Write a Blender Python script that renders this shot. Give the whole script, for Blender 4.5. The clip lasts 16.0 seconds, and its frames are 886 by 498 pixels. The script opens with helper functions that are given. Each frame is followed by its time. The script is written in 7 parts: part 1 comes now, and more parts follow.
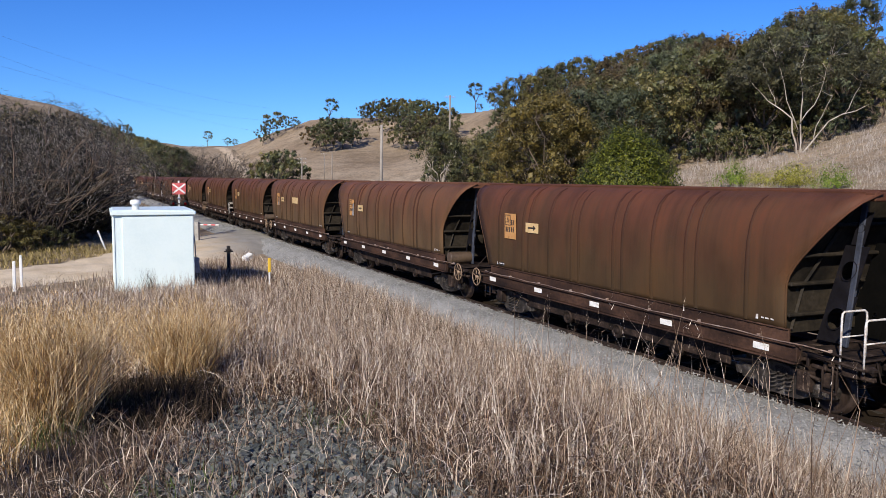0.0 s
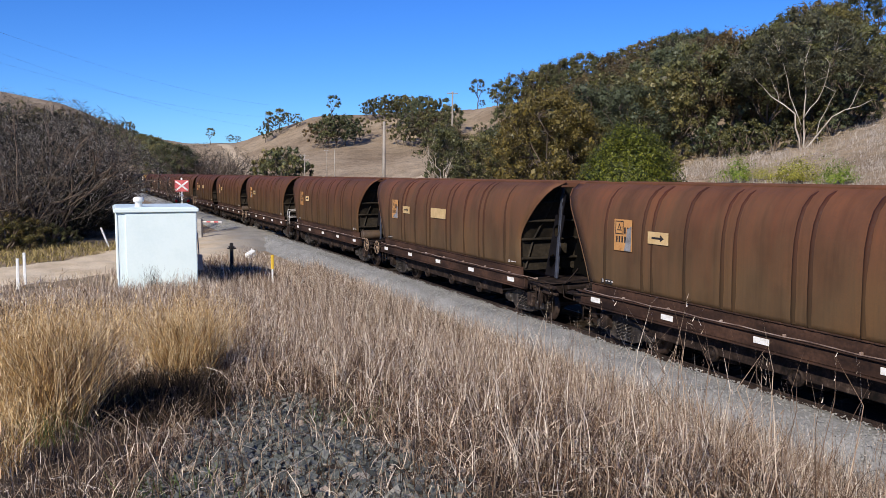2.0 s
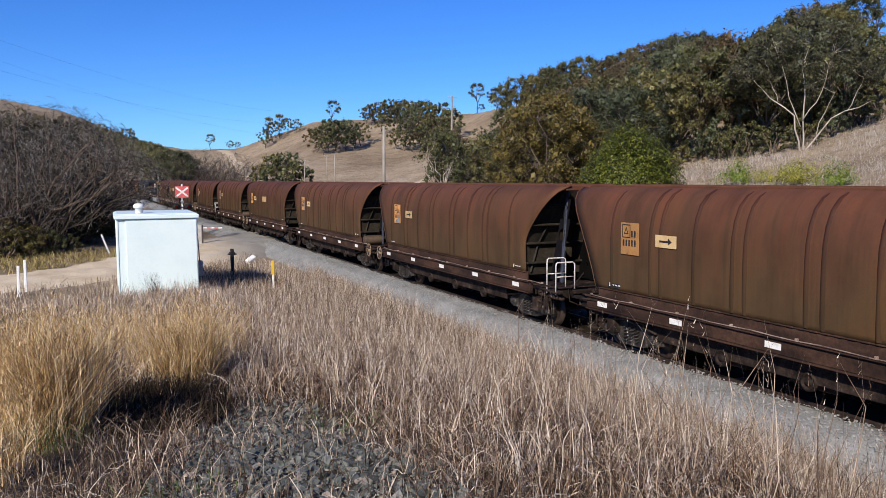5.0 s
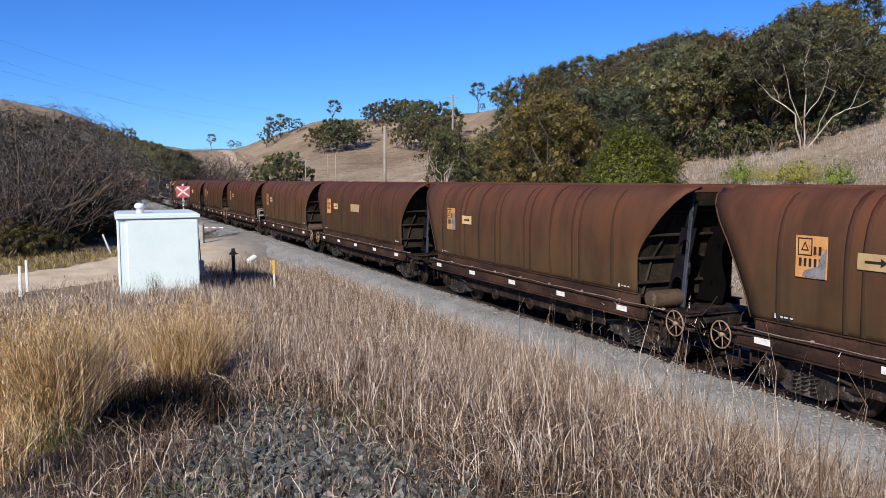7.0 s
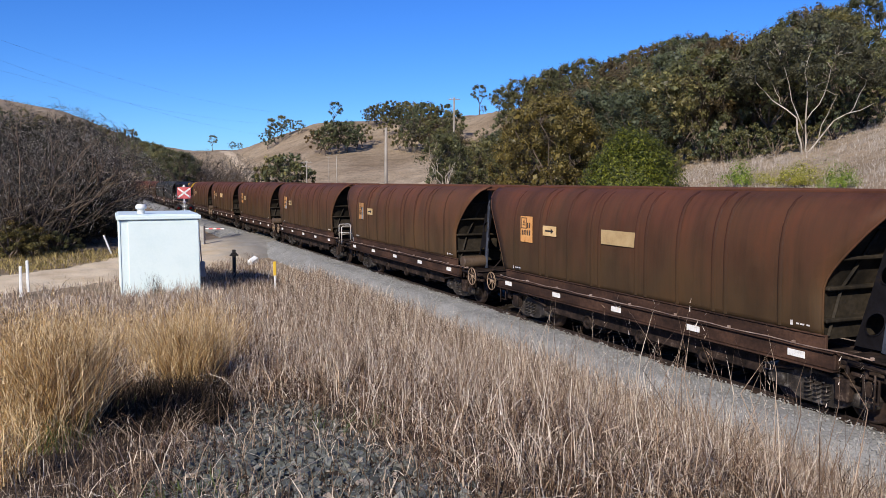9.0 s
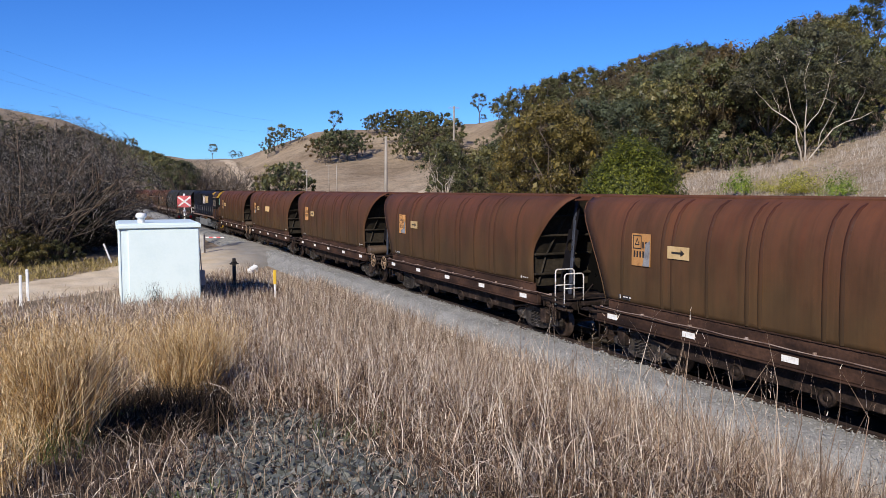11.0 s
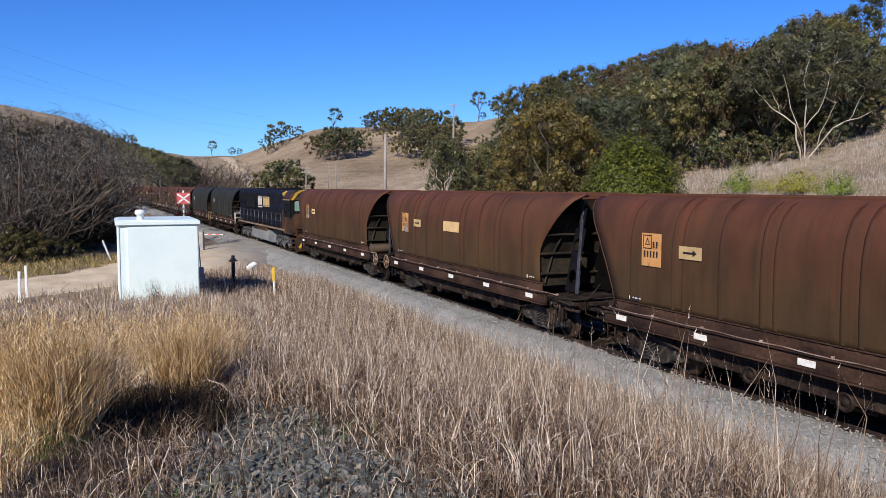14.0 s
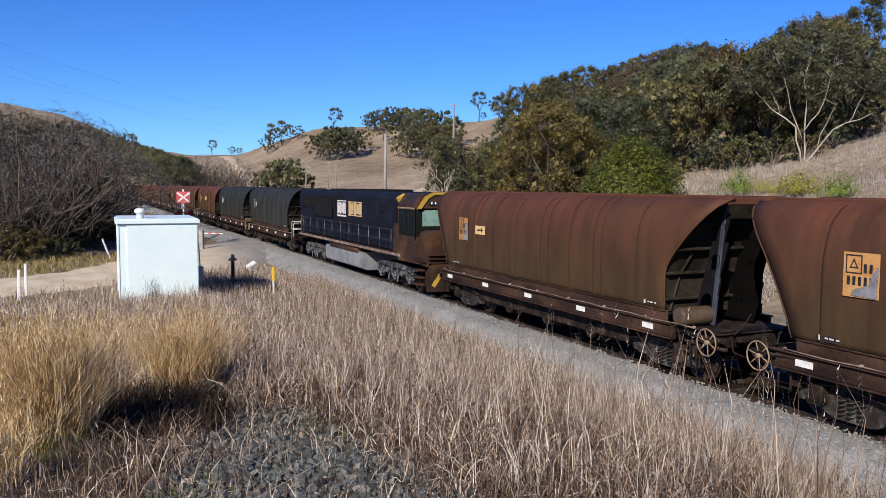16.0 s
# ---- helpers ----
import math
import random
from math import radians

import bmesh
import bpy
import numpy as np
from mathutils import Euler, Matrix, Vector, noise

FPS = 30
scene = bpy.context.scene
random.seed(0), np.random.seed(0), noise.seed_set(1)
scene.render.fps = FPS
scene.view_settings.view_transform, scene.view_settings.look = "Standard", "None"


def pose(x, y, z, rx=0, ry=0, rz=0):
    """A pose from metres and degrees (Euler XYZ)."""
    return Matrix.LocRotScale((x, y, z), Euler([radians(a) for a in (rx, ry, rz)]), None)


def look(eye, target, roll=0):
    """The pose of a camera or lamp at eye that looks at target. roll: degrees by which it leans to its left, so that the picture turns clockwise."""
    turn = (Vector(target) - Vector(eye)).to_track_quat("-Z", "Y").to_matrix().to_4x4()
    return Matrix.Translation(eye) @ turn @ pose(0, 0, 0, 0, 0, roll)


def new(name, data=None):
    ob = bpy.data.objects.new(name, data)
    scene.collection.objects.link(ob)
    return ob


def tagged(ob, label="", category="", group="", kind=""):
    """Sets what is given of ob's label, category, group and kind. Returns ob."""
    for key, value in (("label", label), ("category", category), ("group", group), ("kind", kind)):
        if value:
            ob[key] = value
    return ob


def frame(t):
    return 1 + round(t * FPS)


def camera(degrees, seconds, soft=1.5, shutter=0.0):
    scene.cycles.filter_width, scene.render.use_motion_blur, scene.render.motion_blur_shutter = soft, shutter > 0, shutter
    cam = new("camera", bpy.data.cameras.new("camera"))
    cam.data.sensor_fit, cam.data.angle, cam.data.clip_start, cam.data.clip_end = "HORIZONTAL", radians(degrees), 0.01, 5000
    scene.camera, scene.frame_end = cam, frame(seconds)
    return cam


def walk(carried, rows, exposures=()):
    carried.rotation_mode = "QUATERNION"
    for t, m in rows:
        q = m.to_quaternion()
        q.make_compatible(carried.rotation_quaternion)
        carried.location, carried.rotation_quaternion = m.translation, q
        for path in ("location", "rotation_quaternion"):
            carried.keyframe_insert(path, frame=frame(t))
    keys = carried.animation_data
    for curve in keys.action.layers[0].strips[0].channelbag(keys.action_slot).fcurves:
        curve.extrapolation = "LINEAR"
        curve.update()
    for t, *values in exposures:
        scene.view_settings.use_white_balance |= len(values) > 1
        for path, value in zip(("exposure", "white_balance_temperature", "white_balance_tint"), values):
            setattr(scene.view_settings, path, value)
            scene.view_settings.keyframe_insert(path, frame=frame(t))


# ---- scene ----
# The camera stands on a bank beside a straight track; the track runs along +y,
# the train comes towards the camera. Rail heads are at z = 0.
TRACK = 13.35
EYE = (0.0, 0.0, 4.30)
cam = camera(56.66, 16.0, soft=0.65)


def view(head, tilt, roll):
    return pose(*EYE, 90 - tilt, 0, -head) @ pose(0, 0, 0, 0, 0, roll)


walk(cam, [
    (0, view(23.940, 4.995, 0.304)),
    (0.5, view(23.860, 5.120, 0.274)),
    (1, view(23.828, 5.303, 0.151)),
    (1.5, view(23.792, 5.339, 0.187)),
    (2, view(23.745, 5.237, 0.165)),
    (2.5, view(23.709, 5.084, 0.005)),
    (3, view(23.721, 5.028, -0.024)),
    (3.5, view(23.773, 5.019, -0.065)),
    (4, view(23.808, 5.020, -0.201)),
    (6.5, view(23.618, 4.843, -0.282)),
    (7, view(23.635, 4.984, -0.350)),
    (7.5, view(23.627, 5.241, -0.362)),
    (8, view(23.585, 5.299, -0.294)),
    (8.5, view(23.566, 5.115, -0.138)),
    (9, view(23.583, 4.836, -0.120)),
    (11.5, view(23.582, 4.223, -0.152)),
    (12, view(23.615, 4.326, -0.040)),
    (12.5, view(23.616, 4.364, -0.029)),
    (13, view(23.566, 4.299, 0.066)),
    (13.5, view(23.578, 4.306, 0.078)),
    (14, view(23.642, 4.398, 0.027)),
    (14.5, view(23.615, 4.375, 0.151)),
    (15, view(23.610, 4.355, 0.208)),
    (15.5, view(23.624, 4.350, 0.250)),
    (16, view(23.666, 4.398, 0.275)),
])

# ---- light ----
SUN = Vector((-0.61, -0.58, 0.50)).normalized()   # towards the sun
world = bpy.data.worlds.new("world")
scene.world = world
world.use_nodes = True
wn = world.node_tree
sky = wn.nodes.new("ShaderNodeTexSky")
sky.sky_type, sky.sun_disc = "NISHITA", False
sky.sun_elevation = math.asin(SUN.z)
sky.sun_rotation = math.atan2(SUN.x, SUN.y)
sky.altitude, sky.air_density, sky.dust_density, sky.ozone_density = 1200, 1.0, 0.0, 1.5
deep = wn.nodes.new("ShaderNodeHueSaturation")
deep.inputs["Saturation"].default_value = 1.25
clear = wn.nodes.new("ShaderNodeMix")
clear.data_type, clear.blend_type = "RGBA", "MULTIPLY"
clear.inputs[0].default_value, clear.inputs[7].default_value = 1.0, (0.44, 0.81, 1.52, 1)
wn.links.new(sky.outputs[0], deep.inputs["Color"])
wn.links.new(deep.outputs[0], clear.inputs[6])
wn.links.new(clear.outputs[2], wn.nodes["Background"].inputs[0])
wn.nodes["Background"].inputs[1].default_value = 0.084
sun_data = bpy.data.lights.new("sun", "SUN")
sun_data.energy, sun_data.angle, sun_data.color = 5.0, radians(0.5), (1.0, 0.93, 0.82)
sun = new("sun", sun_data)
sun.matrix_basis = look(SUN * 100, (0, 0, 0))
scene.view_settings.exposure = 0.12


# ---- materials ----
def nodes_of(name):
    m = bpy.data.materials.new(name)
    m.use_nodes = True
    nt = m.node_tree
    return m, nt, nt.nodes["Principled BSDF"]


def ramp(nt, fac, stops):
    r = nt.nodes.new("ShaderNodeValToRGB")
    els = r.color_ramp.elements
    while len(els) < len(stops):
        els.new(0.5)
    for e, (p, c) in zip(els, stops):
        e.position, e.color = p, (*c, 1)
    nt.links.new(fac, r.inputs[0])
    return r.outputs[0]


def noise_tex(nt, coord, scale, detail=4.0, rough=0.55, stretch=None):
    n = nt.nodes.new("ShaderNodeTexNoise")
    n.inputs["Scale"].default_value = scale
    n.inputs["Detail"].default_value = detail
    n.inputs["Roughness"].default_value = rough
    if stretch:
        mp = nt.nodes.new("ShaderNodeMapping")
        mp.inputs["Scale"].default_value = stretch
        nt.links.new(coord, mp.inputs[0])
        coord = mp.outputs[0]
    nt.links.new(coord, n.inputs["Vector"])
    return n.outputs[0]


def mix(nt, fac, a, b, blend="MIX"):
    m = nt.nodes.new("ShaderNodeMix")
    m.data_type, m.blend_type = "RGBA", blend
    for sock, v in ((m.inputs[0], fac), (m.inputs[6], a), (m.inputs[7], b)):
        if isinstance(v, (int, float)):
            sock.default_value = v
        elif isinstance(v, tuple):
            sock.default_value = (*v, 1)
        else:
            nt.links.new(v, sock)
    return m.outputs[2]


def bump(nt, bsdf, height, strength, distance):
    b = nt.nodes.new("ShaderNodeBump")
    b.inputs["Strength"].default_value = strength
    b.inputs["Distance"].default_value = distance
    nt.links.new(height, b.inputs["Height"])
    nt.links.new(b.outputs[0], bsdf.inputs["Normal"])


def coords(nt):
    return nt.nodes.new("ShaderNodeTexCoord").outputs["Object"]


def mottled(name, stops, scale, rough=0.8, metal=0.0, fine=8.0, bumpy=0.3, dist=0.01, stretch=None, spread=0.0):
    """A surface with broad patches and a fine grain; spread varies it from object to object."""
    m, nt, b = nodes_of(name)
    co = coords(nt)
    broad = noise_tex(nt, co, scale, 5, 0.6, stretch)
    grain = noise_tex(nt, co, scale * fine, 4, 0.6)
    add = nt.nodes.new("ShaderNodeMath")
    add.operation = "MULTIPLY_ADD"
    nt.links.new(grain, add.inputs[0])
    add.inputs[1].default_value = 0.35
    nt.links.new(broad, add.inputs[2])
    sub = nt.nodes.new("ShaderNodeMath")
    sub.operation = "SUBTRACT"
    nt.links.new(add.outputs[0], sub.inputs[0])
    sub.inputs[1].default_value = 0.175
    col = ramp(nt, sub.outputs[0], stops)
    if spread:
        info = nt.nodes.new("ShaderNodeObjectInfo")
        col = mix(nt, spread, col, ramp(nt, info.outputs["Random"], [(0, (0.45, 0.42, 0.40)), (0.5, (1, 1, 1)), (1, (1.35, 1.25, 1.15))]), "MULTIPLY")
    nt.links.new(col, b.inputs["Base Color"])
    b.inputs["Roughness"].default_value, b.inputs["Metallic"].default_value = rough, metal
    b.inputs["Specular IOR Level"].default_value = 0.15 if rough > 0.65 else 0.4
    bump(nt, b, grain, bumpy, dist)
    return m


def island(name, stops, rough=0.7, through_light=0.0, spec=0.3, tint=None):
    """Blades, leaves, stones: each island takes its own colour."""
    m, nt, b = nodes_of(name)
    geo = nt.nodes.new("ShaderNodeNewGeometry")
    col = ramp(nt, geo.outputs["Random Per Island"], stops)
    if tint:
        info = nt.nodes.new("ShaderNodeObjectInfo")
        col = mix(nt, 1.0, col, ramp(nt, info.outputs["Random"], tint), "MULTIPLY")
        big = noise_tex(nt, coords(nt), 0.35, 3, 0.6)
        col = mix(nt, 1.0, col, ramp(nt, big, [(0.3, (0.62, 0.62, 0.62)), (0.7, (1.3, 1.25, 1.15))]), "MULTIPLY")
        fine = noise_tex(nt, coords(nt), 4.5, 4, 0.65)
        col = mix(nt, 1.0, col, ramp(nt, fine, [(0.32, (0.5, 0.5, 0.52)), (0.5, (1.0, 1.0, 1.0)), (0.68, (1.35, 1.32, 1.25))]), "MULTIPLY")
    nt.links.new(col, b.inputs["Base Color"])
    b.inputs["Roughness"].default_value = rough
    b.inputs["Specular IOR Level"].default_value = spec
    if through_light:
        tr = nt.nodes.new("ShaderNodeBsdfTranslucent")
        nt.links.new(col, tr.inputs[0])
        ms = nt.nodes.new("ShaderNodeMixShader")
        ms.inputs[0].default_value = through_light
        nt.links.new(b.outputs[0], ms.inputs[1])
        nt.links.new(tr.outputs[0], ms.inputs[2])
        nt.links.new(ms.outputs[0], nt.nodes["Material Output"].inputs[0])
    return m


def rusty(name, top, low, streak, rough=0.75):
    """Weathered steel side: reddish above, dusty olive lower down, streaks that run down the sheet."""
    m, nt, b = nodes_of(name)
    co = coords(nt)
    sep = nt.nodes.new("ShaderNodeSeparateXYZ")
    nt.links.new(co, sep.inputs[0])
    wob = noise_tex(nt, co, 0.55, 4, 0.6)
    down = noise_tex(nt, co, 1.0, 5, 0.65, (0.3, 5.0, 0.25))
    grain = noise_tex(nt, co, 24.0, 5, 0.65)
    h = nt.nodes.new("ShaderNodeMapRange")
    h.inputs[1].default_value, h.inputs[2].default_value = 1.5, 4.1
    nt.links.new(sep.outputs[2], h.inputs[0])
    s = nt.nodes.new("ShaderNodeMath")
    s.operation = "MULTIPLY_ADD"
    nt.links.new(wob, s.inputs[0])
    s.inputs[1].default_value = 1.1
    nt.links.new(h.outputs[0], s.inputs[2])
    s2 = nt.nodes.new("ShaderNodeMath")
    s2.operation = "MULTIPLY_ADD"
    nt.links.new(down, s2.inputs[0])
    s2.inputs[1].default_value = 0.5
    nt.links.new(s.outputs[0], s2.inputs[2])
    r = nt.nodes.new("ShaderNodeMapRange")
    r.inputs[1].default_value, r.inputs[2].default_value = 0.95, 1.75
    nt.links.new(s2.outputs[0], r.inputs[0])
    col = mix(nt, r.outputs[0], low, top)
    col = mix(nt, 0.5, col, ramp(nt, down, [(0.30, (0.62, 0.6, 0.6)), (0.5, (1, 1, 1)), (0.72, streak)]), "MULTIPLY")
    col = mix(nt, 0.28, col, ramp(nt, grain, [(0.3, (0.6, 0.6, 0.6)), (0.7, (1.35, 1.3, 1.25))]), "MULTIPLY")
    blot = noise_tex(nt, co, 1.0, 4, 0.55, (0.8, 0.9, 0.5))
    col = mix(nt, 0.75, col, ramp(nt, blot, [(0.3, (0.58, 0.57, 0.57)), (0.5, (1, 1, 1)), (0.7, (1.36, 1.2, 1.05))]), "MULTIPLY")
    info = nt.nodes.new("ShaderNodeObjectInfo")
    col = mix(nt, 0.2, col, ramp(nt, info.outputs["Random"], [(0, (0.75, 0.75, 0.76)), (1, (1.25, 1.2, 1.15))]), "MULTIPLY")
    nt.links.new(col, b.inputs["Base Color"])
    rr = ramp(nt, grain, [(0.3, (rough - 0.18,) * 3), (0.7, (rough + 0.12,) * 3)])
    nt.links.new(rr, b.inputs["Roughness"])
    b.inputs["Metallic"].default_value = 0.0
    b.inputs["Specular IOR Level"].default_value = 0.22
    bump(nt, b, grain, 0.15, 0.01)
    return m


M = {}
M["rust"] = rusty("weathered_rust_steel", (0.108, 0.0435, 0.0235), (0.084, 0.049, 0.0225), (1.25, 1.1, 0.95))
M["rust_pale"] = rusty("dusty_pale_rust_steel", (0.120, 0.052, 0.028), (0.106, 0.065, 0.033), (1.25, 1.12, 1.0))
M["rust_dark"] = rusty("dark_rust_steel", (0.095, 0.0365, 0.0202), (0.068, 0.040, 0.0188), (1.25, 1.1, 0.95))
# darker rust on the ribs stands for the shadow lines along them
M["rib_shade"] = rusty("rust_rib_shade", (0.052, 0.017, 0.009), (0.040, 0.023, 0.010), (1.2, 1.05, 0.9))
M["grey_steel"] = rusty("dusty_dark_grey_steel", (0.022, 0.025, 0.025), (0.030, 0.031, 0.028), (1.2, 1.15, 1.1))
M["under"] = mottled("grimy_underframe", [(0.3, (0.006, 0.005, 0.004)), (0.5, (0.024, 0.016, 0.013)), (0.66, (0.050, 0.033, 0.025)), (0.76, (0.12, 0.09, 0.072))], 2.6, 0.7)
M["sill"] = mottled("grimy_brown_sill", [(0.3, (0.018, 0.011, 0.009)), (0.5, (0.048, 0.026, 0.018)), (0.7, (0.10, 0.052, 0.034))], 1.6, 0.75, stretch=(1, 0.4, 1))
M["end"] = mottled("grimy_end_sheet", [(0.3, (0.011, 0.009, 0.007)), (0.5, (0.027, 0.021, 0.014)), (0.7, (0.050, 0.038, 0.026))], 1.4, 0.75)
M["blue_steel"] = mottled("dusty_blue_grey_post", [(0.3, (0.030, 0.034, 0.048)), (0.6, (0.062, 0.070, 0.096)), (0.75, (0.06, 0.04, 0.035))], 3.0, 0.5)
M["tank"] = mottled("dusty_tan_tank", [(0.3, (0.05, 0.031, 0.020)), (0.6, (0.105, 0.070, 0.044))], 2.0, 0.55)
M["dark_blue"] = mottled("grimy_dark_blue_web", [(0.3, (0.006, 0.005, 0.006)), (0.6, (0.011, 0.010, 0.013)), (0.75, (0.024, 0.017, 0.014))], 2.5, 0.6)
M["pipe"] = mottled("dusty_pale_pipe", [(0.3, (0.10, 0.06, 0.045)), (0.55, (0.26, 0.18, 0.14)), (0.75, (0.42, 0.34, 0.29))], 2.2, 0.55)
M["bogie"] = mottled("dusty_grey_bogie_casting", [(0.3, (0.010, 0.008, 0.007)), (0.5, (0.032, 0.026, 0.022)), (0.64, (0.085, 0.072, 0.062)), (0.78, (0.24, 0.22, 0.20))], 5.0, 0.55)
M["wheel"] = mottled("oily_wheel_steel", [(0.3, (0.03, 0.022, 0.018)), (0.6, (0.075, 0.05, 0.04))], 6.0, 0.5, 0.5)
M["bright_steel"] = mottled("worn_bright_steel", [(0.3, (0.35, 0.33, 0.31)), (0.7, (0.5, 0.49, 0.47))], 6.0, 0.35, 0.9)
M["hand_yellow"] = mottled("faded_yellow_paint", [(0.3, (0.16, 0.10, 0.065)), (0.6, (0.32, 0.22, 0.14)), (0.75, (0.42, 0.31, 0.22))], 9.0, 0.6)
M["reflector"] = mottled("white_reflector", [(0.25, (0.52, 0.49, 0.44)), (0.5, (0.82, 0.80, 0.76)), (0.8, (0.86, 0.85, 0.82))], 5.0, 0.5)
M["orange_panel"] = mottled("faded_orange_panel", [(0.28, (0.16, 0.06, 0.03)), (0.42, (0.52, 0.25, 0.08)), (0.72, (0.62, 0.34, 0.13))], 3.0, 0.6, spread=0.6)
M["yellow_plate"] = mottled("dusty_yellow_plate", [(0.28, (0.48, 0.32, 0.15)), (0.5, (0.60, 0.42, 0.20)), (0.7, (0.66, 0.48, 0.25))], 3.5, 0.55, spread=0.5)
M["black_paint"] = mottled("black_paint", [(0.3, (0.012, 0.010, 0.010)), (0.7, (0.03, 0.026, 0.024))], 6.0, 0.6)
M["rail_white"] = mottled("white_handrail_paint", [(0.3, (0.35, 0.25, 0.2)), (0.5, (0.68, 0.64, 0.6)), (0.7, (0.75, 0.72, 0.7))], 7.0, 0.5)
M["white_hut"] = mottled("white_painted_panel", [(0.25, (0.66, 0.77, 0.755)), (0.6, (0.72, 0.82, 0.80))], 1.2, 0.45, bumpy=0.05)
M["white_post"] = mottled("white_post_paint", [(0.3, (0.6, 0.6, 0.57)), (0.6, (0.8, 0.8, 0.78))], 5.0, 0.5)
M["yellow_post"] = mottled("yellow_post_paint", [(0.3, (0.62, 0.38, 0.03)), (0.7, (0.75, 0.50, 0.06))], 5.0, 0.5)
M["red_board"] = mottled("red_board_paint", [(0.3, (0.52, 0.09, 0.09)), (0.7, (0.68, 0.15, 0.15))], 4.0, 0.45)
M["timber"] = mottled("weathered_timber", [(0.3, (0.20, 0.17, 0.14)), (0.7, (0.38, 0.34, 0.29))], 4.0, 0.85, stretch=(1, 1, 0.15))
M["concrete"] = mottled("grey_concrete", [(0.3, (0.24, 0.23, 0.21)), (0.7, (0.42, 0.40, 0.37))], 3.0, 0.9)
M["bark"] = mottled("grey_brown_bark", [(0.3, (0.055, 0.042, 0.032)), (0.7, (0.17, 0.13, 0.10))], 3.0, 0.9, stretch=(1, 1, 0.3))
M["pale_bark"] = mottled("pale_gum_bark", [(0.3, (0.22, 0.18, 0.14)), (0.6, (0.50, 0.44, 0.37))], 2.2, 0.8, stretch=(1, 1, 0.3))
M["twig"] = island("grey_twigs", [(0, (0.012, 0.011, 0.010)), (0.5, (0.060, 0.053, 0.046)), (0.8, (0.150, 0.135, 0.120)), (1, (0.36, 0.33, 0.305))], 0.9, 0, 0.1)
TINT = [(0, (0.42, 0.48, 0.44)), (0.2, (0.85, 0.95, 1.0)), (0.4, (1.2, 1.15, 0.95)), (0.6, (0.55, 0.58, 0.52)), (0.8, (1.5, 1.28, 0.92)), (1, (1.15, 0.95, 0.72))]
M["gum_leaf"] = island("gum_leaves", [(0, (0.047, 0.053, 0.023)), (0.5, (0.088, 0.095, 0.043)), (1, (0.165, 0.168, 0.082))], 0.5, 0.08, 0.4, TINT)
M["dark_gum_leaf"] = island("dark_gum_leaves", [(0, (0.030, 0.031, 0.015)), (0.5, (0.056, 0.055, 0.028)), (1, (0.11, 0.102, 0.054))], 0.5, 0.08, 0.35)
M["olive_leaf"] = island("olive_gum_leaves", [(0, (0.052, 0.047, 0.016)), (0.5, (0.095, 0.085, 0.029)), (1, (0.17, 0.148, 0.052))], 0.5, 0.1, 0.4, TINT)
M["brown_leaf"] = island("brownish_gum_leaves", [(0, (0.046, 0.036, 0.020)), (0.5, (0.084, 0.066, 0.037)), (1, (0.145, 0.115, 0.068))], 0.55, 0.08, 0.35, TINT)
M["grey_leaf"] = island("grey_green_leaves", [(0, (0.09, 0.10, 0.06)), (0.5, (0.14, 0.15, 0.09)), (1, (0.20, 0.205, 0.13))], 0.6, 0.12, 0.3, TINT)
M["bright_leaf"] = island("bright_green_leaves", [(0, (0.010, 0.015, 0.002)), (0.5, (0.064, 0.076, 0.006)), (1, (0.165, 0.168, 0.016))], 0.5, 0.0, 0.3)
M["fresh_leaf"] = island("fresh_green_leaves", [(0, (0.06, 0.09, 0.012)), (0.5, (0.15, 0.22, 0.03)), (1, (0.30, 0.36, 0.06))], 0.5, 0.15, 0.3)
M["lime_leaf"] = island("yellow_green_leaves", [(0, (0.12, 0.12, 0.02)), (0.5, (0.30, 0.29, 0.05)), (1, (0.48, 0.44, 0.09))], 0.5, 0.15, 0.3)
# leaves kept very dark, standing for the thicket's shaded inside
M["shade_fill_leaf"] = island("shade_dark_scrub", [(0, (0.010, 0.010, 0.006)), (0.5, (0.026, 0.024, 0.014)), (1, (0.060, 0.052, 0.030))], 0.8, 0, 0.15)
# dark brown of dead weeds; in the hollow it stands for deep shade
M["shade_and_weed_brown"] = island("shade_thatch_and_dark_weeds", [(0, (0.008, 0.006, 0.004)), (0.5, (0.030, 0.021, 0.013)), (1, (0.10, 0.07, 0.045))], 0.9, 0, 0.1)
M["tan_grass"] = island("dry_tan_grass", [(0, (0.065, 0.039, 0.024)), (0.35, (0.225, 0.148, 0.096)), (0.7, (0.47, 0.36, 0.263)), (1, (0.80, 0.70, 0.58))], 0.6, 0.08, 0.35)
M["brown_grass"] = island("withered_brown_grass", [(0, (0.022, 0.010, 0.005)), (0.45, (0.125, 0.066, 0.036)), (0.72, (0.42, 0.29, 0.185)), (1, (0.88, 0.77, 0.64))], 0.75, 0.06, 0.25)
M["gold_grass"] = island("golden_grass", [(0, (0.13, 0.068, 0.025)), (0.45, (0.50, 0.31, 0.12)), (1, (0.92, 0.73, 0.46))], 0.65, 0.1, 0.25)
M["bank_grass"] = island("pale_pinkish_grass", [(0, (0.26, 0.215, 0.175)), (0.5, (0.42, 0.36, 0.30)), (1, (0.64, 0.57, 0.49))], 0.75, 0.1, 0.2)
M["grey_grass"] = island("old_grey_grass", [(0, (0.018, 0.011, 0.007)), (0.5, (0.115, 0.074, 0.045)), (0.85, (0.38, 0.285, 0.20)), (1, (0.70, 0.60, 0.48))], 0.75, 0.06, 0.25)
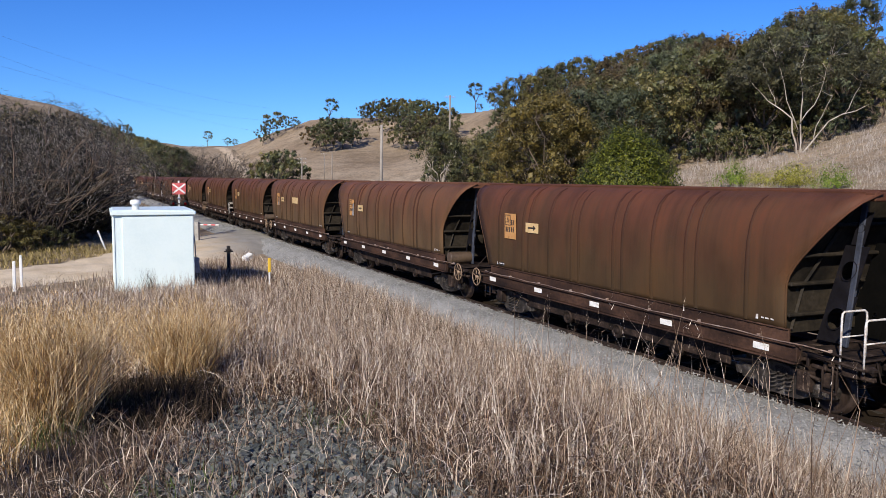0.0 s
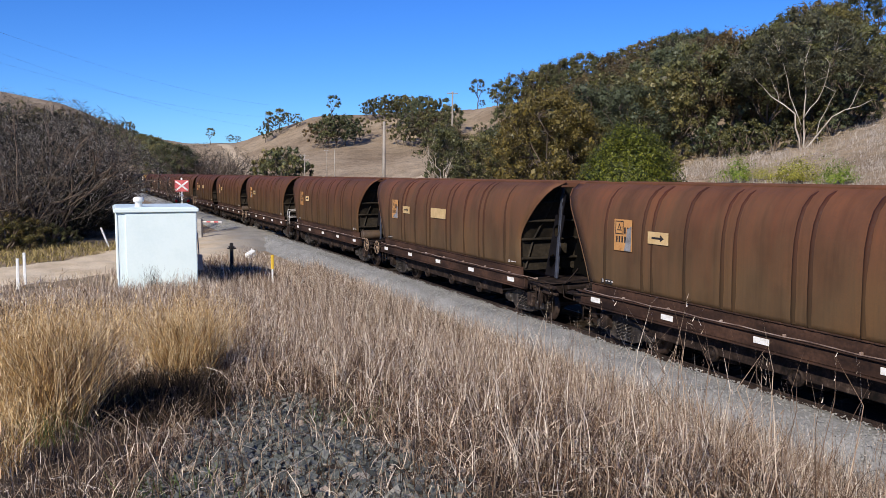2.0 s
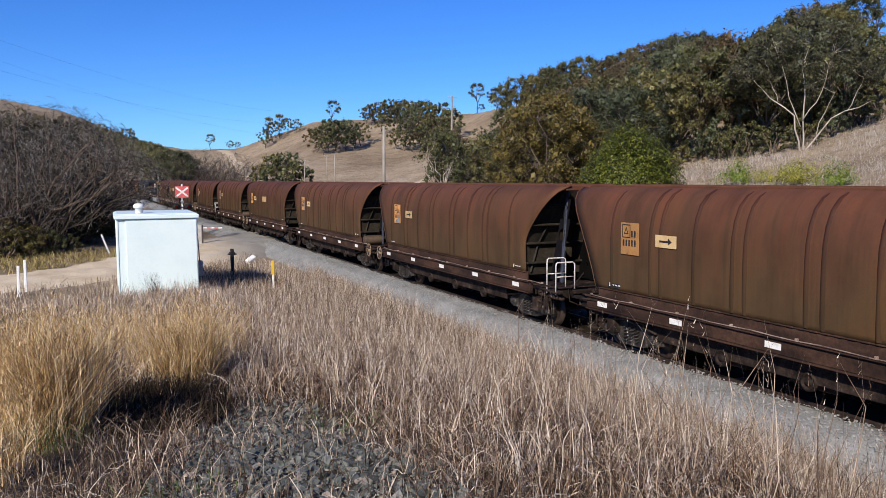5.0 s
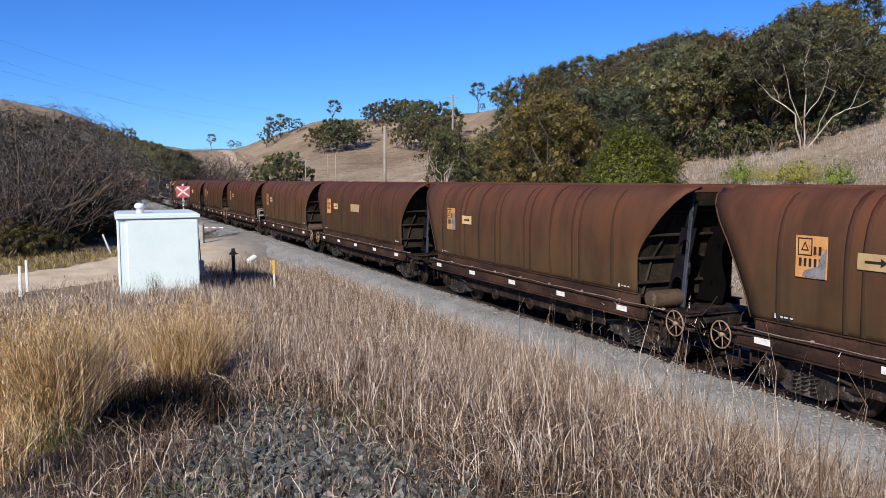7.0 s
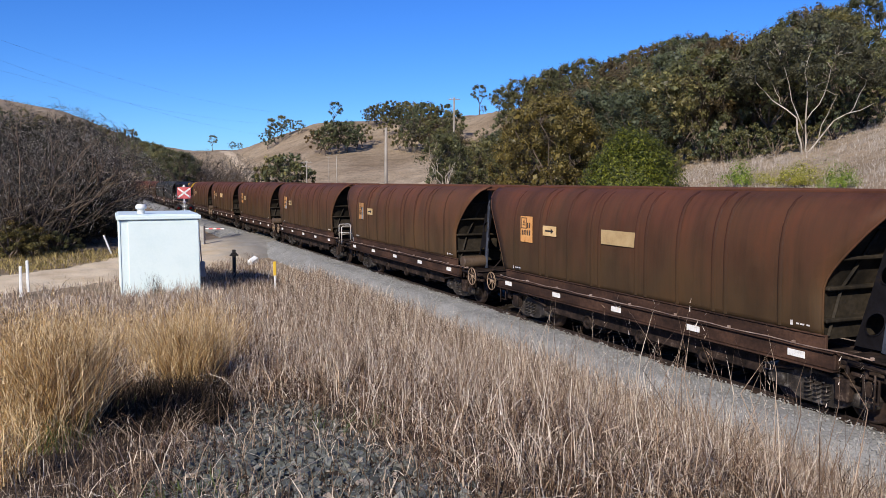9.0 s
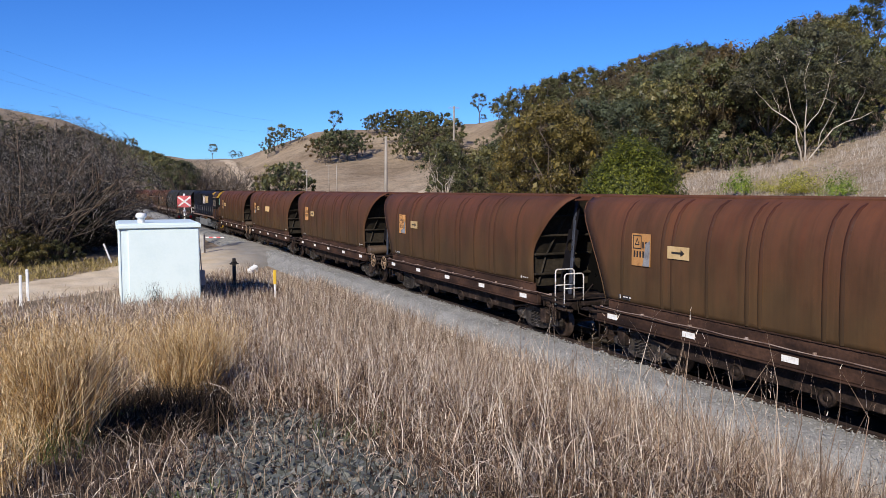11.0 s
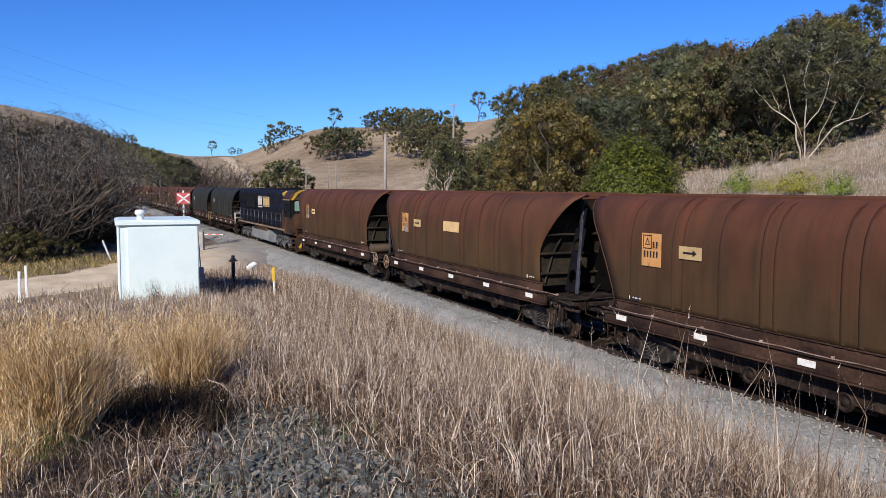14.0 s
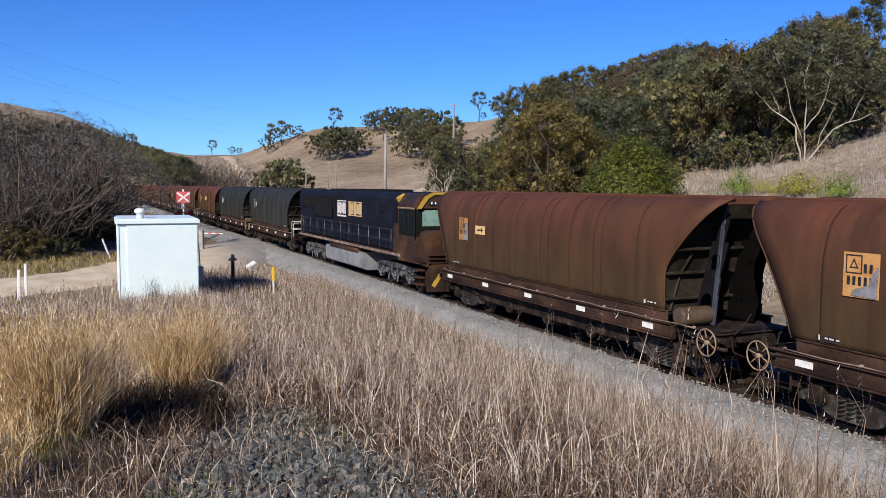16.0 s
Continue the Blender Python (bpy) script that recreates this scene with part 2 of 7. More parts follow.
# near-black that stands for the unlit gap between wagons
M["gap_shade"] = mottled("gap_shade_black", [(0.3, (0.0015, 0.0015, 0.0015)), (0.7, (0.004, 0.0035, 0.003))], 3.0, 0.9)
M["olive_verge"] = island("golden_olive_grass", [(0, (0.07, 0.055, 0.016)), (0.5, (0.25, 0.19, 0.065)), (1, (0.50, 0.39, 0.17))], 0.75, 0.1, 0.2)
M["green_grass"] = island("green_weeds", [(0, (0.05, 0.075, 0.02)), (1, (0.15, 0.19, 0.06))], 0.7, 0.3, 0.25)
M["stone"] = island("grey_green_stones", [(0, (0.050, 0.055, 0.049)), (0.5, (0.120, 0.128, 0.114)), (0.88, (0.21, 0.21, 0.185)), (1, (0.38, 0.29, 0.22))], 0.85, 0, 0.3)
M["loose_stone"] = mottled("grey_green_loose_stone", [(0.3, (0.060, 0.066, 0.059)), (0.5, (0.130, 0.138, 0.123)), (0.72, (0.23, 0.225, 0.20))], 14.0, 0.85, spread=0.8)
M["ballast_stone"] = island("ballast_stones", [(0, (0.24, 0.236, 0.222)), (0.5, (0.295, 0.29, 0.275)), (1, (0.36, 0.352, 0.335))], 0.9, 0, 0.25)
M["ballast"] = None
# concrete sleepers coloured dark, as the shade under the train
M["sleeper"] = mottled("shade_dark_sleeper", [(0.3, (0.022, 0.019, 0.016)), (0.7, (0.07, 0.06, 0.05))], 3.0, 0.9)
M["road"] = None
M["pale_dirt"] = mottled("pale_dirt", [(0.3, (0.40, 0.31, 0.21)), (0.7, (0.58, 0.47, 0.34))], 0.3, 0.95)
M["loco_blue"] = mottled("grimy_navy_paint", [(0.32, (0.003, 0.003, 0.004)), (0.52, (0.005, 0.0065, 0.015)), (0.68, (0.011, 0.013, 0.028)), (0.8, (0.018, 0.017, 0.018))], 0.9, 0.75, bumpy=0.05)
M["loco_brown"] = mottled("rust_stained_cab_paint", [(0.3, (0.014, 0.008, 0.006)), (0.5, (0.040, 0.018, 0.009)), (0.72, (0.10, 0.045, 0.016))], 1.1, 0.6)
M["loco_yellow"] = mottled("loco_yellow_paint", [(0.3, (0.30, 0.17, 0.02)), (0.6, (0.50, 0.31, 0.04))], 2.0, 0.5)
M["loco_grey"] = mottled("dusty_grey_bogie", [(0.34, (0.010, 0.010, 0.011)), (0.50, (0.050, 0.050, 0.053)), (0.60, (0.16, 0.16, 0.165)), (0.75, (0.40, 0.395, 0.39))], 4.0, 0.5)
M["loco_tank"] = mottled("pale_dusty_fuel_tank", [(0.3, (0.13, 0.14, 0.15)), (0.55, (0.22, 0.23, 0.24)), (0.75, (0.33, 0.34, 0.34))], 1.2, 0.5)
M["loco_dark"] = mottled("sooty_grille", [(0.3, (0.003, 0.003, 0.003)), (0.7, (0.009, 0.009, 0.009))], 4.0, 0.85)
M["blind"] = mottled("green_tinted_screen", [(0.3, (0.13, 0.22, 0.18)), (0.7, (0.26, 0.40, 0.34))], 2.0, 0.15)


def plain(name, col, rough, metal=0.0):
    m, nt, b = nodes_of(name)
    b.inputs["Base Color"].default_value = (*col, 1)
    b.inputs["Roughness"].default_value, b.inputs["Metallic"].default_value = rough, metal
    return m


M["dark_glass"] = plain("dark_window_glass", (0.012, 0.016, 0.02), 0.06)
M["red_lens"] = plain("red_lens", (0.55, 0.02, 0.02), 0.15)
M["wire"] = plain("power_wire", (0.16, 0.18, 0.22), 0.6, 0.3)
M["peeled"] = mottled("peeled_grey_paint", [(0.3, (0.13, 0.12, 0.12)), (0.7, (0.30, 0.30, 0.31))], 4.0, 0.7)


def ground_material():
    m, nt, b = nodes_of("dry_grass_ground")
    co = coords(nt)
    big = noise_tex(nt, co, 0.03, 6, 0.68)
    mid = noise_tex(nt, co, 0.35, 5, 0.65)
    fine = noise_tex(nt, co, 6.0, 5, 0.7)
    tuft = noise_tex(nt, co, 1.6, 4, 0.7)
    hill = ramp(nt, big, [(0.35, (0.225, 0.165, 0.11)), (0.5, (0.32, 0.245, 0.17)), (0.65, (0.42, 0.335, 0.245))])
    hill = mix(nt, 0.75, hill, ramp(nt, mid, [(0.32, (0.62, 0.62, 0.60)), (0.5, (1, 1, 1)), (0.7, (1.2, 1.16, 1.1))]), "MULTIPLY")
    hill = mix(nt, 0.8, hill, ramp(nt, tuft, [(0.35, (0.55, 0.55, 0.52)), (0.6, (1.12, 1.1, 1.05))]), "MULTIPLY")
    # near soil, its colour deepened for the shade between grass stalks
    shaded_soil = ramp(nt, fine, [(0.3, (0.018, 0.013, 0.009)), (0.5, (0.055, 0.040, 0.027)), (0.7, (0.14, 0.105, 0.073))])
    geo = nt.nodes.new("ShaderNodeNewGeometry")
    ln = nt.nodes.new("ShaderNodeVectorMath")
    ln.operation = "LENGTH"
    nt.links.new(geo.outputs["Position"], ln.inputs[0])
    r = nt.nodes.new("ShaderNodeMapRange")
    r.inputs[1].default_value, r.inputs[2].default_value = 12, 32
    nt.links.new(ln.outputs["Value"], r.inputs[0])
    nt.links.new(mix(nt, r.outputs[0], shaded_soil, hill), b.inputs["Base Color"])
    b.inputs["Roughness"].default_value = 0.95
    b.inputs["Specular IOR Level"].default_value = 0.15
    bump(nt, b, fine, 0.7, 0.06)
    return m


def ballast_material():
    """Crushed stone, coloured dark under the train and beyond to stand for its shade."""
    m, nt, b = nodes_of("ballast_bed")
    co = coords(nt)
    broad = noise_tex(nt, co, 0.8, 5, 0.6)
    grain = noise_tex(nt, co, 18, 4, 0.6)
    col = ramp(nt, broad, [(0.3, (0.215, 0.212, 0.20)), (0.5, (0.285, 0.28, 0.265)), (0.7, (0.35, 0.343, 0.325))])
    col = mix(nt, 0.55, col, ramp(nt, grain, [(0.3, (0.4, 0.4, 0.4)), (0.7, (1.4, 1.38, 1.35))]), "MULTIPLY")
    sep = nt.nodes.new("ShaderNodeSeparateXYZ")
    nt.links.new(co, sep.inputs[0])
    off = nt.nodes.new("ShaderNodeMath")
    off.operation = "SUBTRACT"
    nt.links.new(sep.outputs[0], off.inputs[0])
    off.inputs[1].default_value = TRACK
    neg = nt.nodes.new("ShaderNodeMath")
    neg.operation = "MULTIPLY"
    nt.links.new(off.outputs[0], neg.inputs[0])
    neg.inputs[1].default_value = -1.0
    # the dark reaches wider on the far side, where the train's shadow falls
    lee = nt.nodes.new("ShaderNodeMath")
    lee.operation = "MULTIPLY"
    nt.links.new(off.outputs[0], lee.inputs[0])
    lee.inputs[1].default_value = 0.35
    ab = nt.nodes.new("ShaderNodeMath")
    ab.operation = "MAXIMUM"
    nt.links.new(neg.outputs[0], ab.inputs[0])
    nt.links.new(lee.outputs[0], ab.inputs[1])
    wob = nt.nodes.new("ShaderNodeMath")
    wob.operation = "MULTIPLY_ADD"
    nt.links.new(broad, wob.inputs[0])
    wob.inputs[1].default_value = 0.5
    nt.links.new(ab.outputs[0], wob.inputs[2])
    r = nt.nodes.new("ShaderNodeMapRange")
    r.inputs[1].default_value, r.inputs[2].default_value = 0.75, 1.05
    nt.links.new(wob.outputs[0], r.inputs[0])
    # train's shade put into the stone colour
    nt.links.new(mix(nt, r.outputs[0], (0.024, 0.017, 0.011), col), b.inputs["Base Color"])
    b.inputs["Roughness"].default_value = 0.95
    b.inputs["Specular IOR Level"].default_value = 0.08
    bump(nt, b, grain, 0.5, 0.03)
    return m


def road_material():
    """Sandy gravel that gives way to grey stone towards the crossing."""
    m, nt, b = nodes_of("gravel_road")
    co = coords(nt)
    broad = noise_tex(nt, co, 0.4, 5, 0.6)
    ruts = noise_tex(nt, co, 1.2, 3, 0.5, (1.0, 0.3, 1))
    grain = noise_tex(nt, co, 12, 5, 0.7)
    sand = ramp(nt, broad, [(0.3, (0.55, 0.42, 0.26)), (0.5, (0.70, 0.56, 0.37)), (0.7, (0.76, 0.63, 0.44))])
    grey = ramp(nt, broad, [(0.3, (0.20, 0.185, 0.16)), (0.5, (0.29, 0.27, 0.235)), (0.7, (0.36, 0.335, 0.29))])
    sep = nt.nodes.new("ShaderNodeSeparateXYZ")
    nt.links.new(co, sep.inputs[0])
    wob = nt.nodes.new("ShaderNodeMath")
    wob.operation = "MULTIPLY_ADD"
    nt.links.new(broad, wob.inputs[0])
    wob.inputs[1].default_value = 5.0
    nt.links.new(sep.outputs[0], wob.inputs[2])
    r = nt.nodes.new("ShaderNodeMapRange")
    r.inputs[1].default_value, r.inputs[2].default_value = 9.0, 13.0
    nt.links.new(wob.outputs[0], r.inputs[0])
    col = mix(nt, r.outputs[0], sand, grey)
    col = mix(nt, 0.5, col, ramp(nt, ruts, [(0.35, (0.72, 0.70, 0.68)), (0.6, (1.08, 1.06, 1.04))]), "MULTIPLY")
    col = mix(nt, 0.5, col, ramp(nt, grain, [(0.3, (0.6, 0.6, 0.6)), (0.7, (1.25, 1.25, 1.25))]), "MULTIPLY")
    nt.links.new(col, b.inputs["Base Color"])
    b.inputs["Roughness"].default_value = 0.95
    bump(nt, b, grain, 0.5, 0.03)
    return m


for key in ("gap_shade", "dark_blue", "end", "loco_dark", "loco_blue"):
    M[key].node_tree.nodes["Principled BSDF"].inputs["Specular IOR Level"].default_value = 0.08 if key == "gap_shade" else 0.2
M["road"] = road_material()
M["ballast"] = ballast_material()
M["ground"] = ground_material()


# ---- mesh building ----
class Shape:
    """Collects faces for one mesh."""

    def __init__(self):
        self.v, self.f, self.s = [], [], []

    def add(self, verts, faces, smooth=False):
        o = len(self.v)
        self.v.extend(tuple(p) for p in verts)
        for f in faces:
            self.f.append([i + o for i in f])
            self.s.append(smooth)
        return self

    def box(self, c, size, bevel=0.01, turn=None):
        hx = [s / 2 for s in size]
        bv = min(bevel, 0.45 * min(size))
        ids, verts = {}, []
        for sx in (-1, 1):
            for sy in (-1, 1):
                for sz in (-1, 1):
                    sg = (sx, sy, sz)
                    for a in range(3):
                        ids[sg, a] = len(verts)
                        verts.append(Vector([sg[i] * (hx[i] - (0 if i == a else bv)) for i in range(3)]))
        faces = []
        for a in range(3):
            j, k = (a + 1) % 3, (a + 2) % 3
            for s in (-1, 1):
                ring = []
                for u, w in ((-1, -1), (1, -1), (1, 1), (-1, 1)):
                    sg = [0, 0, 0]
                    sg[a], sg[j], sg[k] = s, u, w
                    ring.append(ids[tuple(sg), a])
                faces.append(ring if s > 0 else ring[::-1])
            for s in (-1, 1):
                for u in (-1, 1):
                    e = []
                    for w, ax in ((-1, j), (-1, k), (1, k), (1, j)):
                        sg = [0, 0, 0]
                        sg[a], sg[j], sg[k] = w, s, u
                        e.append(ids[tuple(sg), ax])
                    faces.append(e)
        for sx in (-1, 1):
            for sy in (-1, 1):
                for sz in (-1, 1):
                    faces.append([ids[(sx, sy, sz), a] for a in range(3)])
        out = []
        for f in faces:
            n = (verts[f[1]] - verts[f[0]]).cross(verts[f[2]] - verts[f[0]])
            mid = sum((verts[i] for i in f), Vector()) / len(f)
            out.append(f if n.dot(mid) > 0 else f[::-1])
        m = turn.to_3x3() if turn else None
        verts = [(m @ p if m else p) + Vector(c) for p in verts]
        return self.add(verts, out)

    def tube(self, pts, radii, n=8, caps=True, smooth=True):
        pts = [Vector(p) for p in pts]
        if isinstance(radii, (int, float)):
            radii = [radii] * len(pts)
        rings, verts, up = [], [], None
        for i, p in enumerate(pts):
            d = (pts[min(i + 1, len(pts) - 1)] - pts[max(i - 1, 0)]).normalized()
            if up is None:
                up = Vector((0, 0, 1)) if abs(d.z) < 0.9 else Vector((1, 0, 0))
            side = d.cross(up).normalized()
            up = side.cross(d).normalized()
            rings.append([len(verts) + k for k in range(n)])
            for k in range(n):
                a = 2 * math.pi * k / n
                verts.append(p + radii[i] * (math.cos(a) * side + math.sin(a) * up))
        faces = [[a[k], b[k], b[(k + 1) % n], a[(k + 1) % n]] for a, b in zip(rings, rings[1:]) for k in range(n)]
        o = len(self.v)
        self.add(verts, faces, smooth)
        if caps:
            self.f += [[o + i for i in rings[0]], [o + i for i in rings[-1]][::-1]]
            self.s += [False, False]
        return self

    def lathe(self, centre, axis, profile, n=20, smooth=True):
        """profile: (radius, along) pairs turned about an axis."""
        axis = Vector(axis).normalized()
        u = axis.orthogonal().normalized()
        w = axis.cross(u)
        c = Vector(centre)
        verts = [c + axis * h + r * (math.cos(2 * math.pi * k / n) * u + math.sin(2 * math.pi * k / n) * w) for r, h in profile for k in range(n)]
        faces = [[i * n + k, i * n + (k + 1) % n, (i + 1) * n + (k + 1) % n, (i + 1) * n + k] for i in range(len(profile) - 1) for k in range(n)]
        return self.add(verts, faces, smooth)

    def plate(self, outline, thick, m=None):
        """An outline in its xy plane, given thickness along z."""
        m = m or Matrix()
        n = len(outline)
        verts = [m @ Vector((x, y, z)) for z in (-thick / 2, thick / 2) for x, y in outline]
        faces = [list(range(n))[::-1], list(range(n, 2 * n))]
        faces += [[i, (i + 1) % n, n + (i + 1) % n, n + i] for i in range(n)]
        return self.add(verts, faces)

    def mesh(self, name, material):
        me = bpy.data.meshes.new(name)
        me.from_pydata(self.v, [], self.f)
        me.polygons.foreach_set("use_smooth", self.s)
        me.materials.append(material)
        me.update()
        return me


def mesh_np(name, verts, quads, tris, material, smooth=False):
    """A large mesh straight from arrays."""
    me = bpy.data.meshes.new(name)
    nq, nt = len(quads), len(tris)
    me.vertices.add(len(verts))
    me.vertices.foreach_set("co", np.asarray(verts, np.float32).ravel())
    loops = np.concatenate([np.asarray(quads, np.int32).ravel(), np.asarray(tris, np.int32).ravel()])
    me.loops.add(len(loops))
    me.loops.foreach_set("vertex_index", loops)
    me.polygons.add(nq + nt)
    me.polygons.foreach_set("loop_start", np.concatenate([np.arange(nq) * 4, nq * 4 + np.arange(nt) * 3]).astype(np.int32))
    me.polygons.foreach_set("use_smooth", np.full(nq + nt, smooth))
    me.materials.append(material)
    me.update(calc_edges=True)
    return me


MESHES = {}


def part(name, shape, material, parent, label="", at=None, key=None):
    """One mesh object under a thing or a part. shape: a Shape, a mesh, or a function that makes a Shape once for all alike pieces."""
    if callable(shape):
        key = key or name
        if key not in MESHES:
            MESHES[key] = shape().mesh(name, M[material])
        me = MESHES[key]
    elif isinstance(shape, Shape):
        me = shape.mesh(name, M[material])
    else:
        me = shape
    ob = new(name, me)
    ob.parent = parent
    if at is not None:
        ob.matrix_basis = at
    if label:
        tagged(ob, label)
    return ob


def thing(name, m, label, category, group="", kind=""):
    ob = new(name)
    ob.empty_display_size = 0.2
    ob.matrix_basis = m
    return tagged(ob, label, category, group, kind)


# ---- the lie of the land ----
AZ = np.array([-180, -90, -30, -5, -1, 1.5, 4, 6.8, 9.8, 11.7, 14.7, 17, 20, 25.6, 30, 35, 40, 47, 52.5, 60, 90, 180.0])
RIDGE_D = np.array([300, 300, 500, 520, 520, 520, 500, 480, 460, 440, 430, 425, 420, 400, 330, 250, 215, 195, 180, 180, 200, 300.0])
RIDGE_E = np.array([3, 3, 5.2, 5.1, 4.4, 3.4, 2.4, 2.0, 2.1, 2.8, 3.9, 4.1, 4.2, 4.5, 5.2, 5.8, 6.4, 7.3, 8.5, 8.8, 7, 3.0])
FOOT_D = np.array([100, 100, 150, 190, 190, 190, 200, 230, 230, 230, 220, 215, 210, 180, 105, 72, 43, 33, 29, 28, 40, 100.0])


def smooth01(t):
    t = np.clip(t, 0, 1)
    return t * t * (3 - 2 * t)


def near_ground(x, y):
    bank = np.interp(y, [-60, 4, 32, 46, 400], [3.1, 3.05, 0.38, 0.22, 0.22])
    flank = 1 - smooth01((x - 2.2) / 8.6)
    z = -0.55 + bank * flank
    z = z + 0.05 * np.sin(1.3 * x + 0.7 * y) * np.sin(0.9 * y - 0.4 * x) * np.clip((10 - x) / 4, 0, 1)
    return z


def ground_z(x, y):
    x, y = np.asarray(x, float), np.asarray(y, float)
    d, az = np.hypot(x, y), np.degrees(np.arctan2(x, y))
    rd, re, fd = (np.interp(az, AZ, a) for a in (RIDGE_D, RIDGE_E, FOOT_D))
    top = 4.3 + rd * np.tan(np.radians(re))
    t = (d - fd) / (rd - fd)
    up = np.where(t < 1, np.clip(t, 0, 1) ** np.interp(az, [25, 40, 60, 90], [1.5, 1.15, 1.15, 1.5]), 1 - 0.12 * (t - 1))
    rough = np.sin(x * 0.045 + 1.7) * np.sin(y * 0.038) * 1.6 + np.sin(x * 0.11) * np.sin(y * 0.13 + 2) * 0.5
    return near_ground(x, y) + np.maximum(top * up, -2) * (t > 0) + rough * np.clip(t * 2, 0, 1) * np.clip((1.02 - t) * 6, 0, 1)


def gz(x, y):
    return float(ground_z(x, y))


def build_ground():
    az = np.radians(np.concatenate([np.arange(-8, 60, 0.4), np.arange(60, 352, 4.0)]))
    r = np.concatenate([[0.4], np.geomspace(1.0, 60, 130), np.geomspace(61.5, 700, 110), np.geomspace(760, 4000, 12)])
    A, R = np.meshgrid(az, r)
    X, Y = R * np.sin(A), R * np.cos(A)
    Z = ground_z(X, Y)
    n = len(az)
    verts = np.stack([X, Y, Z], -1).reshape(-1, 3)
    i, j = np.meshgrid(np.arange(len(r) - 1), np.arange(n), indexing="ij")
    q = np.stack([i * n + j, i * n + (j + 1) % n, (i + 1) * n + (j + 1) % n, (i + 1) * n + j], -1).reshape(-1, 4)
    tip = len(verts)
    verts = np.vstack([verts, [[0, 0, gz(0, 0)]]])
    fan = np.stack([np.arange(n), np.full(n, tip), (np.arange(n) + 1) % n], -1)
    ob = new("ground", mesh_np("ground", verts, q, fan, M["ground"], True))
    return tagged(ob, "dry grassy ground rising to tan hills", "ground", kind="structure")


GROUND = build_ground()


# ---- track bed, rails, road ----
def strip(xs, ys, zfun, uneven, seed):
    rng = np.random.default_rng(seed)
    X, Y = np.meshgrid(xs, ys)
    Z = zfun(X, Y) + rng.normal(0, uneven, X.shape)
    n, k = len(xs), len(ys)
    i, j = np.meshgrid(np.arange(k - 1), np.arange(n - 1), indexing="ij")
    q = np.stack([i * n + j, i * n + j + 1, (i + 1) * n + j + 1, (i + 1) * n + j], -1).reshape(-1, 4)
    return np.stack([X, Y, Z], -1).reshape(-1, 3), q


def bed_z(x):
    return np.interp(np.abs(x - TRACK), [0, 0.66, 0.70, 0.82, 0.86, 1.9, 3.35, 3.6], [-0.20, -0.20, -0.12, -0.12, -0.045, -0.05, -0.78, -1.0])


def build_track():
    ys = np.concatenate([np.arange(-40, 110, 0.35), np.arange(110, 900, 6.0)])
    v, q = strip(TRACK + np.linspace(-3.5, 3.5, 43), ys, lambda x, y: bed_z(x), 0.018, 3)
    bed = tagged(new("ballast_bed", mesh_np("ballast_bed", v, q, [], M["ballast"], True)), "pale grey crushed stone ballast bed", "ballast", kind="structure")
    prof = [(-0.075, -0.17), (0.075, -0.17), (0.075, -0.155), (0.012, -0.13), (0.012, -0.045), (0.036, -0.03), (0.036, -0.004), (0.03, 0.0),
            (-0.03, 0.0), (-0.036, -0.004), (-0.036, -0.03), (-0.012, -0.045), (-0.012, -0.13), (-0.075, -0.155)]
    for sx in (-1, 1):
        s = Shape().plate(prof, 940, Matrix.Translation((TRACK + sx * 0.755, 430, 0)) @ pose(0, 0, 0, 90, 0, 0))
        tagged(new("rail", s.mesh("rail", M["wheel"])), "worn steel running rail on sleepers", "rail", "rails of the track")

    def sleeper():
        o = [(-1.25, 0), (1.25, 0), (1.25, 0.14), (0.95, 0.19), (0.55, 0.19), (0.35, 0.15), (-0.35, 0.15), (-0.55, 0.19), (-0.95, 0.19), (-1.25, 0.14)]
        return Shape().plate(o, 0.24, pose(0, 0, -0.36, 90, 0, 0))
    for k in range(200):
        part("sleeper", sleeper, "sleeper", bed, at=pose(TRACK, -2 + 0.61 * k, 0))


build_track()


def stones(name, x, y, z, size, mat, label, seed, flat=0.7):
    """Angular broken stones, one joined sheet of them."""
    rng = np.random.default_rng(seed)
    n = len(x)
    cube = np.array([[a, b, c] for a in (-1, 1) for b in (-1, 1) for c in (-1, 1)], float) * 0.62
    q = np.array([[0, 1, 3, 2], [4, 6, 7, 5], [0, 4, 5, 1], [2, 3, 7, 6], [0, 2, 6, 4], [1, 5, 7, 3]])
    v = cube[None] * (1 + rng.uniform(-0.45, 0.35, (n, 8, 3)))
    v *= (size[:, None] * np.stack([rng.uniform(0.7, 1.3, n), rng.uniform(0.7, 1.3, n), rng.uniform(0.6, 1, n) * flat], -1))[:, None] * 0.8
    a, t = rng.uniform(0, 6.28, n), rng.uniform(-0.6, 0.6, (n, 2))
    ca, sa = np.cos(a), np.sin(a)
    zx = v[..., 2] + v[..., 0] * t[:, :1] + v[..., 1] * t[:, 1:]
    V = np.stack([v[..., 0] * ca[:, None] - v[..., 1] * sa[:, None] + x[:, None], v[..., 0] * sa[:, None] + v[..., 1] * ca[:, None] + y[:, None], zx + z[:, None]], -1)
    Q = (q[None] + 8 * np.arange(n)[:, None, None]).reshape(-1, 4)
    ob = new(name, mesh_np(name, V.reshape(-1, 3), Q, [], M[mat]))
    return tagged(ob, label, "stones", kind="stuff")


